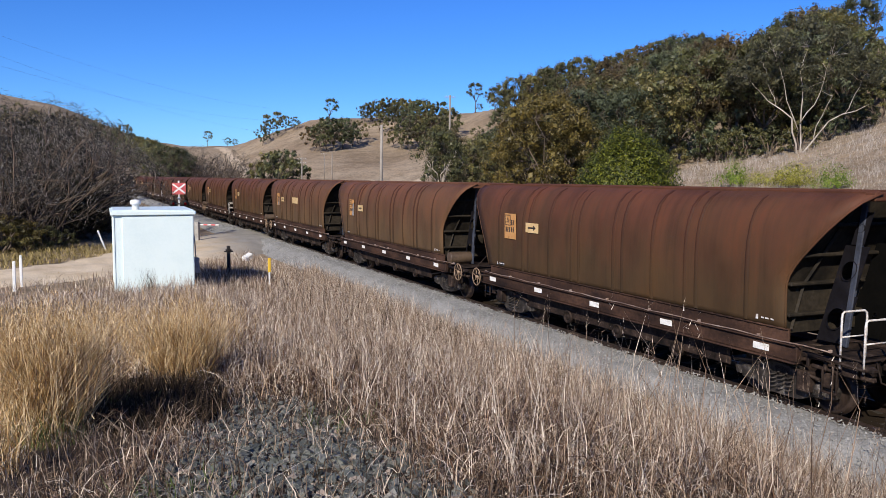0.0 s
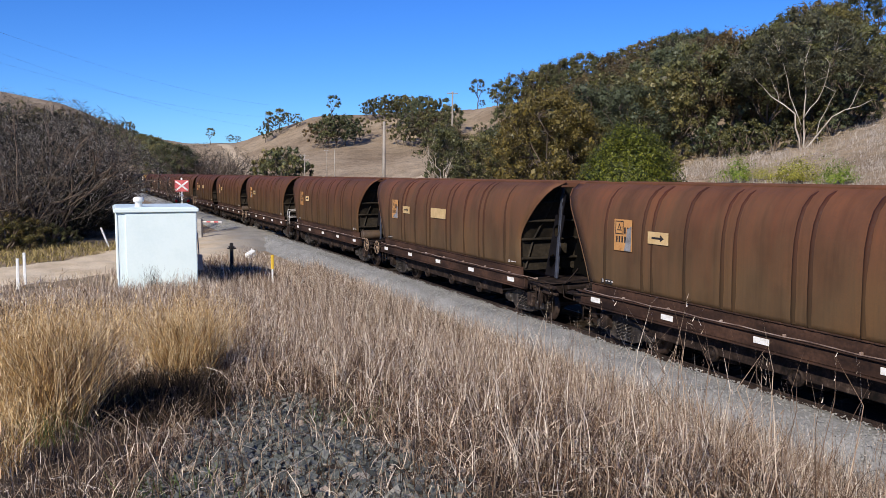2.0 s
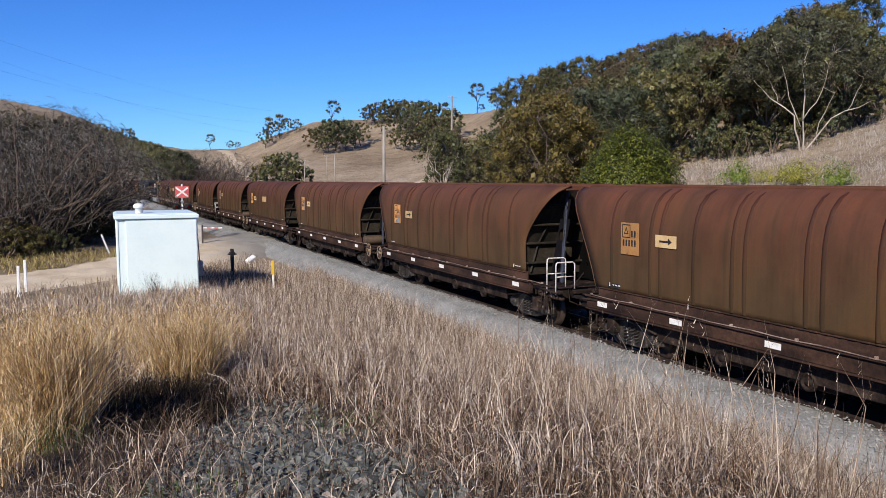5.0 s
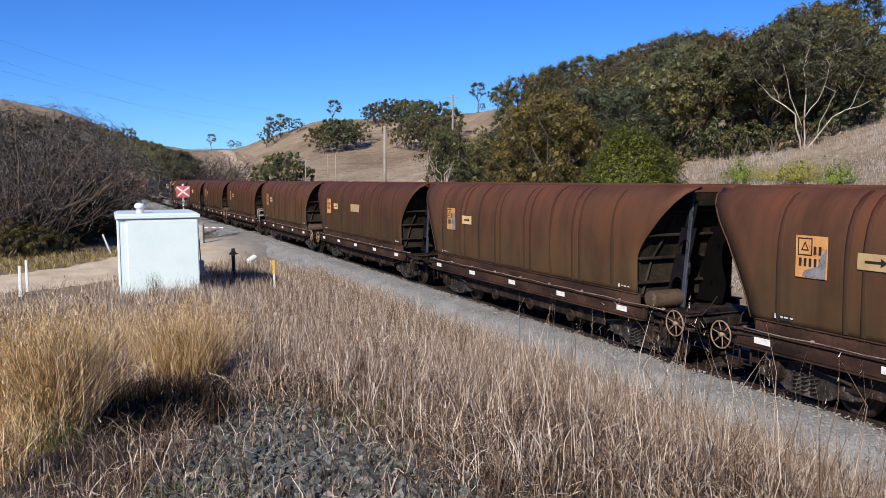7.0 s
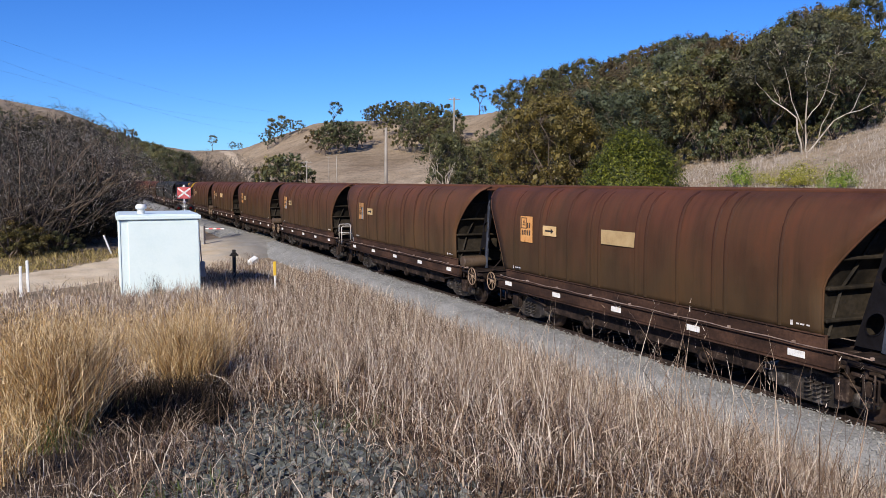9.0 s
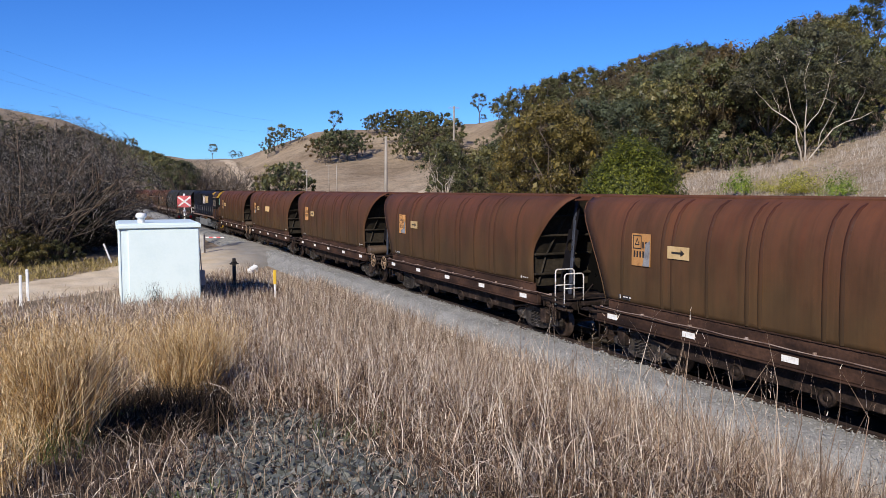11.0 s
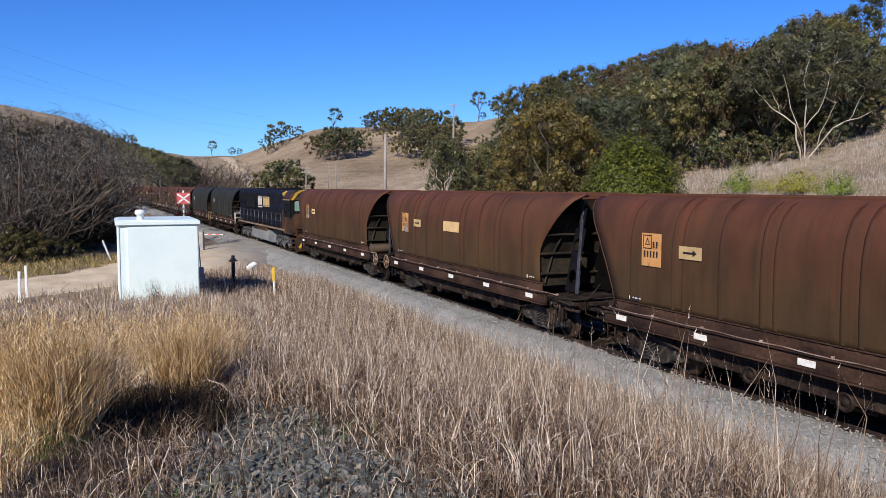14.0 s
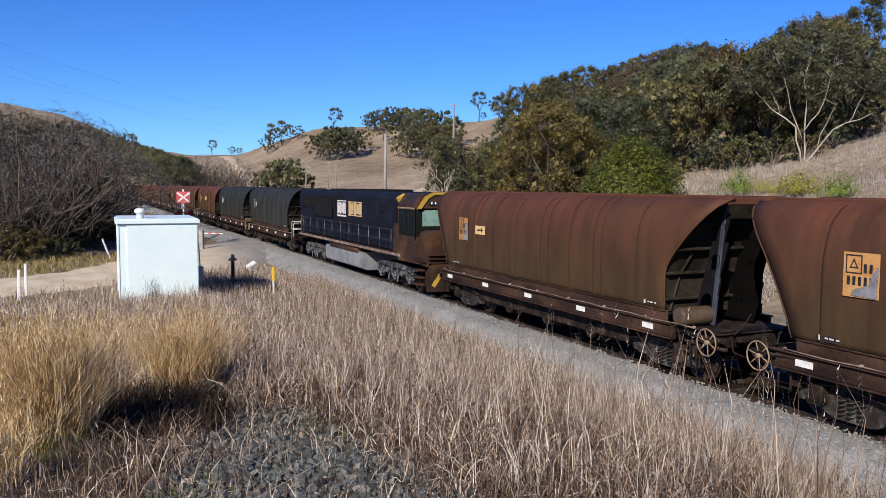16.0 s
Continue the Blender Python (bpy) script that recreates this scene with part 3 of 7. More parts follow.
def road_line(t):
    """Centre line of the road, from the left up to the crossing and over it."""
    pts = np.array([[-60, 42], [-25, 39], [-8, 39.5], [0, 43.5], [5, 51], [9.2, 59], [13.35, 64.5], [22, 73], [40, 84.0]])
    u = t * (len(pts) - 1)
    i = np.clip(np.floor(u).astype(int), 0, len(pts) - 2)
    f = (u - i)[:, None]
    p0, p1, p2, p3 = (pts[np.clip(i + k, 0, len(pts) - 1)] for k in (-1, 0, 1, 2))
    return 0.5 * (2 * p1 + (p2 - p0) * f + (2 * p0 - 5 * p1 + 4 * p2 - p3) * f ** 2 + (3 * p1 - p0 - 3 * p2 + p3) * f ** 3)


def build_road():
    t = np.linspace(0, 1, 160)
    c = road_line(t)
    d = np.gradient(c, axis=0)
    nrm = np.stack([-d[:, 1], d[:, 0]], -1) / np.linalg.norm(d, axis=1)[:, None]
    rng = np.random.default_rng(8)
    rows = []
    for k, o in enumerate((-5.2, -3.0, -1.5, 0, 1.5, 3.0, 5.2)):
        p = c + nrm * (o + (rng.normal(0, 0.3, len(t)) if k in (0, 6) else 0))[:, None] if k in (0, 6) else c + nrm * o
        z = np.maximum(ground_z(p[:, 0], p[:, 1]) + 0.05, np.interp(np.abs(p[:, 0] - TRACK), [0, 2.4, 7, 10], [-0.012, -0.012, -0.3, -9]))
        if k in (0, 6):
            z = ground_z(p[:, 0], p[:, 1]) - 0.12
        rows.append(np.stack([p[:, 0], p[:, 1], z], -1))
    V = np.stack(rows, 1).reshape(-1, 3)
    n = 7
    i, j = np.meshgrid(np.arange(len(t) - 1), np.arange(n - 1), indexing="ij")
    q = np.stack([i * n + j, i * n + j + 1, (i + 1) * n + j + 1, (i + 1) * n + j], -1).reshape(-1, 4)
    tagged(new("road", mesh_np("road", V, q, [], M["road"], True)), "pale unsealed gravel road to the level crossing", "road", kind="structure")


build_road()


# ---- coal wagons ----
HALF = 1.45


def side_profile():
    return [(1.42, 1.53), (1.44, 1.75), (1.45, 2.2), (1.45, 2.75), (1.43, 3.1), (1.37, 3.42), (1.26, 3.70), (1.08, 3.91), (0.86, 4.03), (0.74, 4.07)]


def end_at(z, e):
    """How far the side sheet reaches at height z, at the leading (-1) or trailing (1) end."""
    if e < 0:
        return float(np.interp(z, [1.4, 2.36, 2.6, 2.85, 3.1, 3.35, 3.6, 3.85, 4.07], [5.63, 5.63, 5.72, 5.92, 6.15, 6.37, 6.60, 6.82, 6.98]))
    return float(np.interp(z, [1.4, 1.9, 2.4, 3.0, 3.55, 3.82, 4.07], [6.38, 6.53, 6.76, 7.09, 7.53, 7.75, 7.90]))


def end_in(z, e):
    """How far out the end sheet lies, set back inside the side sheets."""
    if e < 0:
        return float(np.interp(z, [1.4, 2.34, 3.95], [5.53, 5.57, 6.34]))
    return end_at(z, e) - 0.05


def side_sheet(sx):
    """One curved side sheet with thickness, closed round its edges."""
    prof = []
    base = side_profile()
    for (x0, z0), (x1, z1) in zip(base, base[1:]):
        for k in range(2):
            f = k / 2
            prof.append((x0 + (x1 - x0) * f, z0 + (z1 - z0) * f))
    prof.append(base[-1])
    us = np.linspace(0, 1, 33)
    n, rows = len(us), len(prof)
    v, f = [], []
    for inset in (0.0, 0.03):
        for x, z in prof:
            y0, y1 = -end_at(z, -1), end_at(z, 1)
            for u in us:
                y = y0 + (y1 - y0) * u
                dent = (0.006 * math.sin(3.1 * y + 2.2 * z) * math.sin(1.7 * z) + 0.016 * math.sin(1.15 * y + 0.8) * math.sin(2.4 * z - 1)) * (1 - abs(2 * u - 1) ** 8)
                v.append((sx * (x - inset + dent), y, z))
    m = rows * n
    for i in range(rows - 1):
        for j in range(n - 1):
            q = [i * n + j, i * n + j + 1, (i + 1) * n + j + 1, (i + 1) * n + j]
            if sx < 0:
                q = q[::-1]
            f.append(q)
            f.append([m + k for k in q[::-1]])
    ring = [j for j in range(n)] + [i * n + n - 1 for i in range(1, rows)] + [(rows - 1) * n + j for j in range(n - 2, -1, -1)] + [i * n for i in range(rows - 2, 0, -1)]
    s = Shape().add(v, f, True)
    for a, b in zip(ring, ring[1:] + ring[:1]):
        s.f.append([a, b, m + b, m + a])
        s.s.append(False)
    return s


def edge_trim(sx, e):
    """Rolled edge along the end of a side sheet."""
    zs = np.linspace(1.53, 4.07, 16)
    base = side_profile()
    xs = np.interp(zs, [z for _, z in base], [x for x, _ in base])
    return Shape().tube([(sx * (x - 0.012), e * end_at(z, e), z) for x, z in zip(xs, zs)], 0.024, 5)


def rib(dy):
    """A rounded pressed rib that follows the side sheet from its foot over the shoulder."""
    v, f = [], []
    pts = [(1.425, 1.56)] + [p for p in side_profile() if 1.6 < p[1] < 4.06]
    cross = ((-0.060, 0.0), (-0.036, 0.020), (-0.012, 0.038), (0.012, 0.038), (0.036, 0.020), (0.060, 0.0))
    n = len(cross)
    for i, (x, z) in enumerate(pts):
        q, r = pts[min(i + 1, len(pts) - 1)], pts[max(i - 1, 0)]
        tx, tz = q[0] - r[0], q[1] - r[1]
        k = math.hypot(tx, tz)
        nx, nz = tz / k, -tx / k
        fade = 1.0 if i < len(pts) - 2 else 0.55 if i == len(pts) - 2 else 0.1
        for o, h in cross:
            d = h * fade - 0.004
            v.append((-x - nx * d, dy + o, z + abs(nz) * d))
    for i in range(len(pts) - 1):
        for j in range(n - 1):
            f.append([n * i + j, n * i + n + j, n * i + n + 1 + j, n * i + 1 + j])
    return Shape().add(v, f, True)


def half_width(z):
    base = side_profile()
    return float(np.interp(z, [q for _, q in base], [x for x, _ in base])) - 0.03


def end_slope(e):
    """End sheet between the side sheets: upright below, leaning out above."""
    zs = [1.42, 1.9, 2.34, 2.6, 2.9, 3.2, 3.5, 3.75, 3.95]
    v, f = [], []
    for t in (0.0, 0.02):
        for z in zs:
            for x in (-1, 1):
                v.append((x * half_width(max(z, 1.46)), e * (end_in(z, e) - t), z))
    n = 2 * len(zs)
    for i in range(len(zs) - 1):
        q = [2 * i, 2 * i + 1, 2 * i + 3, 2 * i + 2]
        f += [q, [n + k for k in q[::-1]]]
    return Shape().add(v, f)


def stiffener(e, k):
    """Horizontal angle across the end sheet."""
    z = (1.78, 2.36, 2.92, 3.48)[k]
    return Shape().box((0, e * (end_in(z, e) + 0.07), z), (2 * half_width(z) - 0.02, 0.15, 0.07), 0.02)


def end_brace(e, sx):
    """Diagonal brace on the end sheet."""
    s = Shape()
    zs = [1.5, 2.34, 2.9, 3.5, 3.9]
    pts = [(sx * (1.22 - 0.28 * (z - 1.5)), e * (end_in(z, e) + 0.04), z) for z in zs]
    return s.tube(pts, 0.035, 4, True, False)


def end_cap(e):
    return Shape().box((0, e * (6.82 + (0.9 if e > 0 else 0)), 4.0), (1.7, 0.22, 0.16), 0.02)


def web_plate(e, cy, cz, w, h, r):
    """Piece of upright web with a round hole, between the post and the end sheet."""
    n = 16
    sq = []
    for k in range(n):
        a = 2 * math.pi * k / n
        c, d = math.cos(a), math.sin(a)
        m = 1 / max(abs(c), abs(d))
        sq.append((c * m * w, d * m * h))
    cir = [(r * math.cos(2 * math.pi * k / n), r * 1.15 * math.sin(2 * math.pi * k / n)) for k in range(n)]
    rim = [(p * 0.9, q * 0.9) for p, q in cir]
    v = []
    for x, t in ((-0.012, 0), (-0.04, 1), (0.012, 0)):
        v += [(x, e * (cy + p + 0.3 * q), cz + q) for p, q in (sq + cir if not t else cir + rim)]
    f = []
    for k in range(n):
        j = (k + 1) % n
        f += [[k, j, n + j, n + k], [4 * n + k, 4 * n + j, 5 * n + j, 5 * n + k], [k, j, 4 * n + j, 4 * n + k]]
        f += [[n + k, n + j, 2 * n + j, 2 * n + k], [2 * n + k, 2 * n + j, 3 * n + j, 3 * n + k], [3 * n + k, 3 * n + j, 5 * n + j, 5 * n + k]]
    return Shape().add(v, f)


WEBS = ((6.36, 1.72, 0.29, 0.46, 0.20), (6.60, 2.64, 0.25, 0.46, 0.17), (6.82, 3.42, 0.13, 0.30, 0.07))


def end_post(e):
    s = Shape()
    out = 0.25 if e > 0 else -0.44
    a, b = Vector((0, e * (6.62 + out), 1.22)), Vector((0, e * ((7.12 if e > 0 else 6.94) + out), 3.98))
    along = (b - a).normalized()
    turn = Matrix((Vector((1, 0, 0)), along, Vector((1, 0, 0)).cross(along))).transposed()
    s.box((a + b) / 2, (0.075, (b - a).length, 0.12), 0.012, turn)
    return s


def side_sill(y0, y1):
    """Web of the side sill between the end platforms."""
    return Shape().box((-1.40, (y0 + y1) / 2, 1.105), (0.12, y1 - y0, 0.298), 0.015)


def sill_flange(y0, y1, z, w):
    return Shape().box((-1.43, (y0 + y1) / 2, z), (w, y1 - y0, 0.03), 0.008)


def ledge():
    """Recessed strip between hopper and sill, with a notched lip under the side sheet."""
    s = Shape()
    s.box((-1.385, 0.3, 1.40), (0.06, 12.0, 0.25), 0.01)
    s.box((-1.40, 0.3, 1.525), (0.09, 12.0, 0.022), 0.006)
    for k in range(44):
        s.box((-1.438, -5.55 + 0.27 * k, 1.528), (0.03, 0.16, 0.03), 0.006)
    return s


def lower_panel():
    return Shape().box((-1.16, 0.2, 0.70), (0.05, 8.4, 0.42), 0.012)


def pipe_run():
    s = Shape()
    pts = [(-1.53, -6.7 + 0.55 * k, 1.315 + 0.012 * math.sin(1.9 * k)) for k in range(25)]
    s.tube(pts, 0.013, 6)
    for k in range(0, 25, 3):
        s.box((-1.49, -6.7 + 0.55 * k, 1.32), (0.07, 0.05, 0.06), 0.01)
    return s


def under_frame():
    s = Shape()
    s.box((0, 0, 0.98), (0.5, 14.8, 0.36), 0.02)
    for y in (-7.0, 7.0):
        s.box((0, y, 1.05), (2.7, 0.28, 0.3), 0.02)
        s.box((0, y * 0.92, 1.18), (2.1, 1.2, 0.04), 0.01)
    for y in (-5.35, 5.35):
        s.box((0, y, 1.0), (2.5, 0.5, 0.28), 0.02)
    for y in (-3.6, -1.2, 1.2, 3.6):
        s.box((0, y, 1.05), (2.7, 0.16, 0.3), 0.02)
    return s


def chute():
    """Bottom discharge chute, narrowing downwards, with its door and lever."""
    s = Shape()
    v = [(x, y, z) for z, w, l in ((1.4, 1.28, 1.1), (0.62, 1.02, 0.55), (0.36, 1.02, 0.5)) for x, y in ((-w, -l), (w, -l), (w, l), (-w, l))]
    f = []
    for i in range(2):
        for j in range(4):
            f.append([4 * i + j, 4 * i + 4 + j, 4 * i + 4 + (j + 1) % 4, 4 * i + (j + 1) % 4])
    f.append([8, 9, 10, 11])
    s.add(v, f)
    for x in (-1.07, 1.07):
        s.box((x, 0, 0.62), (0.08, 1.15, 0.08), 0.01)
        s.box((x, 0.2, 0.5), (0.06, 0.1, 0.4), 0.01, pose(0, 0, 0, 25, 0, 0))
        s.lathe((x * 1.1, 0, 0.52), (1, 0, 0), [(0, -0.07), (0.06, -0.07), (0.07, -0.03), (0.13, -0.03), (0.14, -0.06), (0.18, -0.06), (0.18, 0.06), (0.13, 0.06), (0.07, 0.03), (0, 0.07)], 14)
        s.box((x * 1.08, 0, 0.85), (0.1, 0.5, 0.12), 0.02)
    return s


def bogie_side(x):
    s = Shape()
    o = [(-1.22, 0.50), (-1.10, 0.62), (-0.62, 0.66), (-0.42, 0.78), (0.42, 0.78), (0.62, 0.66), (1.10, 0.62), (1.22, 0.50), (1.18, 0.36), (0.72, 0.36),
         (0.52, 0.22), (0.36, 0.18), (-0.36, 0.18), (-0.52, 0.22), (-0.72, 0.36), (-1.18, 0.36)]
    s.plate(o, 0.16, Matrix(((0, 0, 1, x), (1, 0, 0, 0), (0, 1, 0, 0), (0, 0, 0, 1))))
    for y in (-0.865, 0.865):
        s.lathe((x, y, 0.46), (1, 0, 0), [(0, -0.16), (0.10, -0.16), (0.13, -0.12), (0.13, 0.14), (0, 0.14)] if x < 0 else [(0, -0.14), (0.13, -0.14), (0.13, 0.12), (0.10, 0.16), (0, 0.16)], 12)
        s.box((x, y, 0.46), (0.2, 0.34, 0.3), 0.03)
    return s


def spring(x):
    s = Shape()
    o = x + (-0.1 if x < 0 else 0.1)
    for y in (-0.2, 0.0, 0.2):
        pts = [(o + 0.075 * math.cos(a), y + 0.075 * math.sin(a), 0.26 + 0.022 * a / 1.7) for a in np.linspace(0, 2 * math.pi * 4.5, 30)]
        s.tube(pts, 0.018, 3)
    return s


def bolster():
    s = Shape()
    s.box((0, 0, 0.62), (2.2, 0.42, 0.26), 0.03)
    for y in (-0.42, 0.42):
        s.box((0, y, 0.5), (1.7, 0.1, 0.1), 0.02)
    return s


def wheelset(r=0.46):
    def make():
        s = Shape()
        s.tube([(-1.0, 0, 0), (1.0, 0, 0)], 0.075, 10)
        for e in (-1, 1):
            c = (e * 0.72, 0, 0)
            prof = [(0.08, -0.09), (0.12, -0.085), (0.14, -0.02), (r * 0.80, -0.015), (r * 0.84, -0.06), (r * 1.06, -0.065), (r * 1.06, -0.035), (r, -0.03), (r * 0.985, 0.07), (r * 0.84, 0.07), (r * 0.80, 0.02), (0.14, 0.03), (0.12, 0.09), (0.08, 0.09)]
            s.lathe(c, (e, 0, 0), prof, 22)
            for k in range(3):
                a = 2 * math.pi * k / 3
                s.box((e * 0.75, 0.24 * math.cos(a), 0.24 * math.sin(a)), (0.03, 0.06, 0.06), 0.01)
        return s
    return make


def wheel_rim():
    return Shape().tube([(0, 0.28 * math.cos(a), 0.28 * math.sin(a)) for a in np.linspace(0, 2 * math.pi, 33)], 0.017, 6, False)


def wheel_hub():
    return Shape().lathe((0, 0, 0), (1, 0, 0), [(0, -0.03), (0.05, -0.03), (0.05, 0.16), (0, 0.16)], 10)


def wheel_spoke():
    return Shape().tube([(0.03, 0.03, 0), (0, 0.28, 0)], 0.013, 5)


def hand_rail(sx, y, h):
    s = Shape()
    x, top = sx * 1.42, 1.15 + h
    s.tube([(x, y, 1.05), (x, y, top - 0.1), (x * 0.99, y, top - 0.03), (x * 0.96, y, top), (x * 0.62, y, top), (x * 0.58, y, top - 0.04), (x * 0.57, y, top - 0.1), (x * 0.57, y, 1.2)], 0.02, 7)
    s.tube([(x, y, 1.15 + h * 0.5), (x * 0.57, y, 1.15 + h * 0.5)], 0.015, 6)
    return s


def tank():
    s = Shape()
    s.lathe((0, 0, 0), (1, 0, 0), [(0, -0.44), (0.15, -0.44), (0.20, -0.42), (0.21, -0.39), (0.21, 0.39), (0.20, 0.42), (0.15, 0.44), (0, 0.44)], 22)
    return s


def coupler(e):
    s = Shape()
    s.box((0, e * 7.45, 0.9), (0.2, 0.5, 0.2), 0.03)
    s.box((0, e * 7.66, 0.9), (0.3, 0.26, 0.32), 0.06)
    s.tube([(0.35, e * 7.2, 0.8), (0.36, e * 7.5, 0.5), (0.25, e * 7.7, 0.45)], 0.025, 6)
    s.tube([(-0.35, e * 7.2, 0.8), (-0.36, e * 7.5, 0.52), (-0.25, e * 7.72, 0.47)], 0.025, 6)
    return s


def end_gear(e):
    """Levers, brackets and steps about the end platform."""
    s = Shape()
    s.box((-1.2, e * 6.95, 1.0), (0.3, 0.2, 0.2), 0.02)
    s.tube([(-1.40, e * 6.5, 1.26), (-1.46, e * 6.9, 1.27), (-1.3, e * 7.2, 1.22), (1.3, e * 7.2, 1.22)], 0.022, 6)
    s.tube([(-1.44, e * 6.1, 1.30), (-1.5, e * 6.5, 1.29)], 0.03, 6)
    for x in (-1.36, 1.36):
        s.box((x, e * 6.6, 0.55), (0.05, 0.34, 0.03), 0.006)
        for y in (6.45, 6.75):
            s.box((x, e * y, 0.75), (0.04, 0.03, 0.42), 0.006)
    s.tube([(-0.9, e * 7.15, 1.2), (-0.95, e * 7.3, 0.85), (-0.6, e * 7.35, 0.7)], 0.02, 5)
    s.box((-1.15, e * 6.45, 0.72), (0.18, 0.22, 0.28), 0.02)
    s.tube([(-0.3, e * 7.0, 1.5), (-0.5, e * 7.3, 1.62), (-0.75, e * 7.35, 1.4), (-0.9, e * 7.25, 1.2)], 0.02, 5)
    s.tube([(-1.45, e * 6.2, 1.18), (-1.5, e * 6.9, 1.16), (-1.48, e * 7.4, 1.12)], 0.025, 6)
    s.tube([(-1.40, e * 6.7, 1.05), (-1.40, e * 6.7, 0.45)], 0.02, 5)
    s.box((-1.35, e * 7.35, 1.12), (0.12, 0.3, 0.08), 0.02)
    s.box((0.1, e * 7.3, 1.1), (1.9, 0.14, 0.12), 0.02)
    s.box((-1.2, e * 5.95, 0.6), (0.2, 0.3, 0.4), 0.03)
    s.box((-1.30, e * 6.7, 1.12), (0.1, 1.5, 0.10), 0.02)
    s.box((-1.22, e * 6.75, 0.93), (0.1, 1.3, 0.08), 0.02)
    for q in range(4):
        s.box((-1.33, e * (6.1 + 0.38 * q), 1.03), (0.06, 0.06, 0.22), 0.012)
    s.tube([(-1.25, e * 4.2, 0.66), (-1.28, e * 5.3, 0.86), (-1.25, e * 6.3, 0.7)], 0.03, 6)
    return s


def arrow():
    o = [(-0.17, -0.018), (0.07, -0.018), (0.07, -0.06), (0.17, 0), (0.07, 0.06), (0.07, 0.018), (-0.17, 0.018)]
    return Shape().plate(o, 0.006)


def side_turn(x, y, z, lean=0.0):
    """A flat plate's pose on the side that faces -x: its x runs towards -y, its y upwards."""
    return Matrix(((0, 0, -1, x), (-1, 0, 0, y), (0, 1, 0, z), (0, 0, 0, 1))) @ pose(0, 0, 0, lean, 0, 0)


def flat(w, h, t=0.006, bevel=0.002):
    return lambda: Shape().box((0, 0, 0), (w, h, t), bevel)


def ring_plate(outline, inner, t=0.004):
    """A closed flat outline of even width."""
    n = len(outline)
    v = [(x * s, y * s, z) for z in (-t / 2, t / 2) for s in (1, inner) for x, y in outline]
    f = []
    for k in range(n):
        j = (k + 1) % n
        f += [[k, j, n + j, n + k], [2 * n + k, 2 * n + j, 3 * n + j, 3 * n + k], [k, j, 2 * n + j, 2 * n + k], [n + k, n + j, 3 * n + j, 3 * n + k]]
    return Shape().add(v, f)


RIBS = (5.72, 4.23, 3.87, 2.76, 1.62, 1.28, -0.23, -0.60, -1.72, -2.85, -3.20, -4.64)
WHEELS = []     # wheelsets that turn, with their place on the thing


def add_bogie(w, y, spin):
    b = part("bogie", bolster, "under", w, at=pose(0, y, 0))
    for x in (-1.02, 1.02):
        part("side_frame", lambda x=x: bogie_side(x), "bogie", b, key="side_frame%+d" % (1 if x > 0 else -1))
        part("coil_spring", lambda x=x: spring(x), "bogie", b, "grimy coil springs", key="spring%+d" % (1 if x > 0 else -1))
    for dy in (-0.865, 0.865):
        ws = part("wheelset", wheelset(), "wheel", w, "steel wheels on an axle", at=pose(0, y + dy, 0.46))
        if spin:
            WHEELS.append((ws, (0, y + dy, 0.46), 0.46))


def number_panel(w, k, even):
    panel = part("number_panel", flat(0.70, 0.76), "orange_panel", w, "flaking orange number panel", at=side_turn(-1.474, 4.95, 2.84), key="number_panel")
    for q in range(5):
        part("digit_bar", flat(0.06, 0.15, 0.004, 0.001), "black_paint", panel, at=pose(-0.24 + 0.11 * q, -0.10, 0.006), key="digit_bar")
    for q in range(2):
        part("digit_bar", flat(0.06, 0.15, 0.004, 0.001), "black_paint", panel, at=pose(0.08 + 0.11 * q, 0.12, 0.006), key="digit_bar")
    part("square_mark", lambda: ring_plate([(-0.16, -0.16), (0.16, -0.16), (0.16, 0.16), (-0.16, 0.16)], 0.86), "black_paint", panel, at=pose(-0.14, 0.18, 0.006))
    part("triangle_mark", lambda: ring_plate([(-0.09, -0.06), (0.09, -0.06), (0, 0.11)], 0.6), "black_paint", panel, at=pose(-0.14, 0.17, 0.006))
    if k % 3:
        part("peeled_patch", lambda: Shape().plate([(-0.3, -0.18), (0.2, -0.2), (0.22, 0.34), (0.1, 0.2), (0.04, 0.02), (-0.1, -0.03), (-0.26, -0.08)] if even else [(-0.05, -0.2), (0.2, -0.2), (0.22, 0.4), (0.05, 0.32), (0.02, 0.1)], 0.004), "peeled", panel, "peeled grey patch", at=pose(0.12, -0.17, 0.011), key="peeled%d" % even)
    plate = part("arrow_plate", flat(0.72, 0.28), "yellow_plate", w, "yellow plate with a black arrow", at=side_turn(-1.494, 3.62, 2.86), key="arrow_plate")
    part("arrow", arrow, "black_paint", plate, at=pose(0, 0, 0.006) @ Matrix.Scale(1.25, 4))


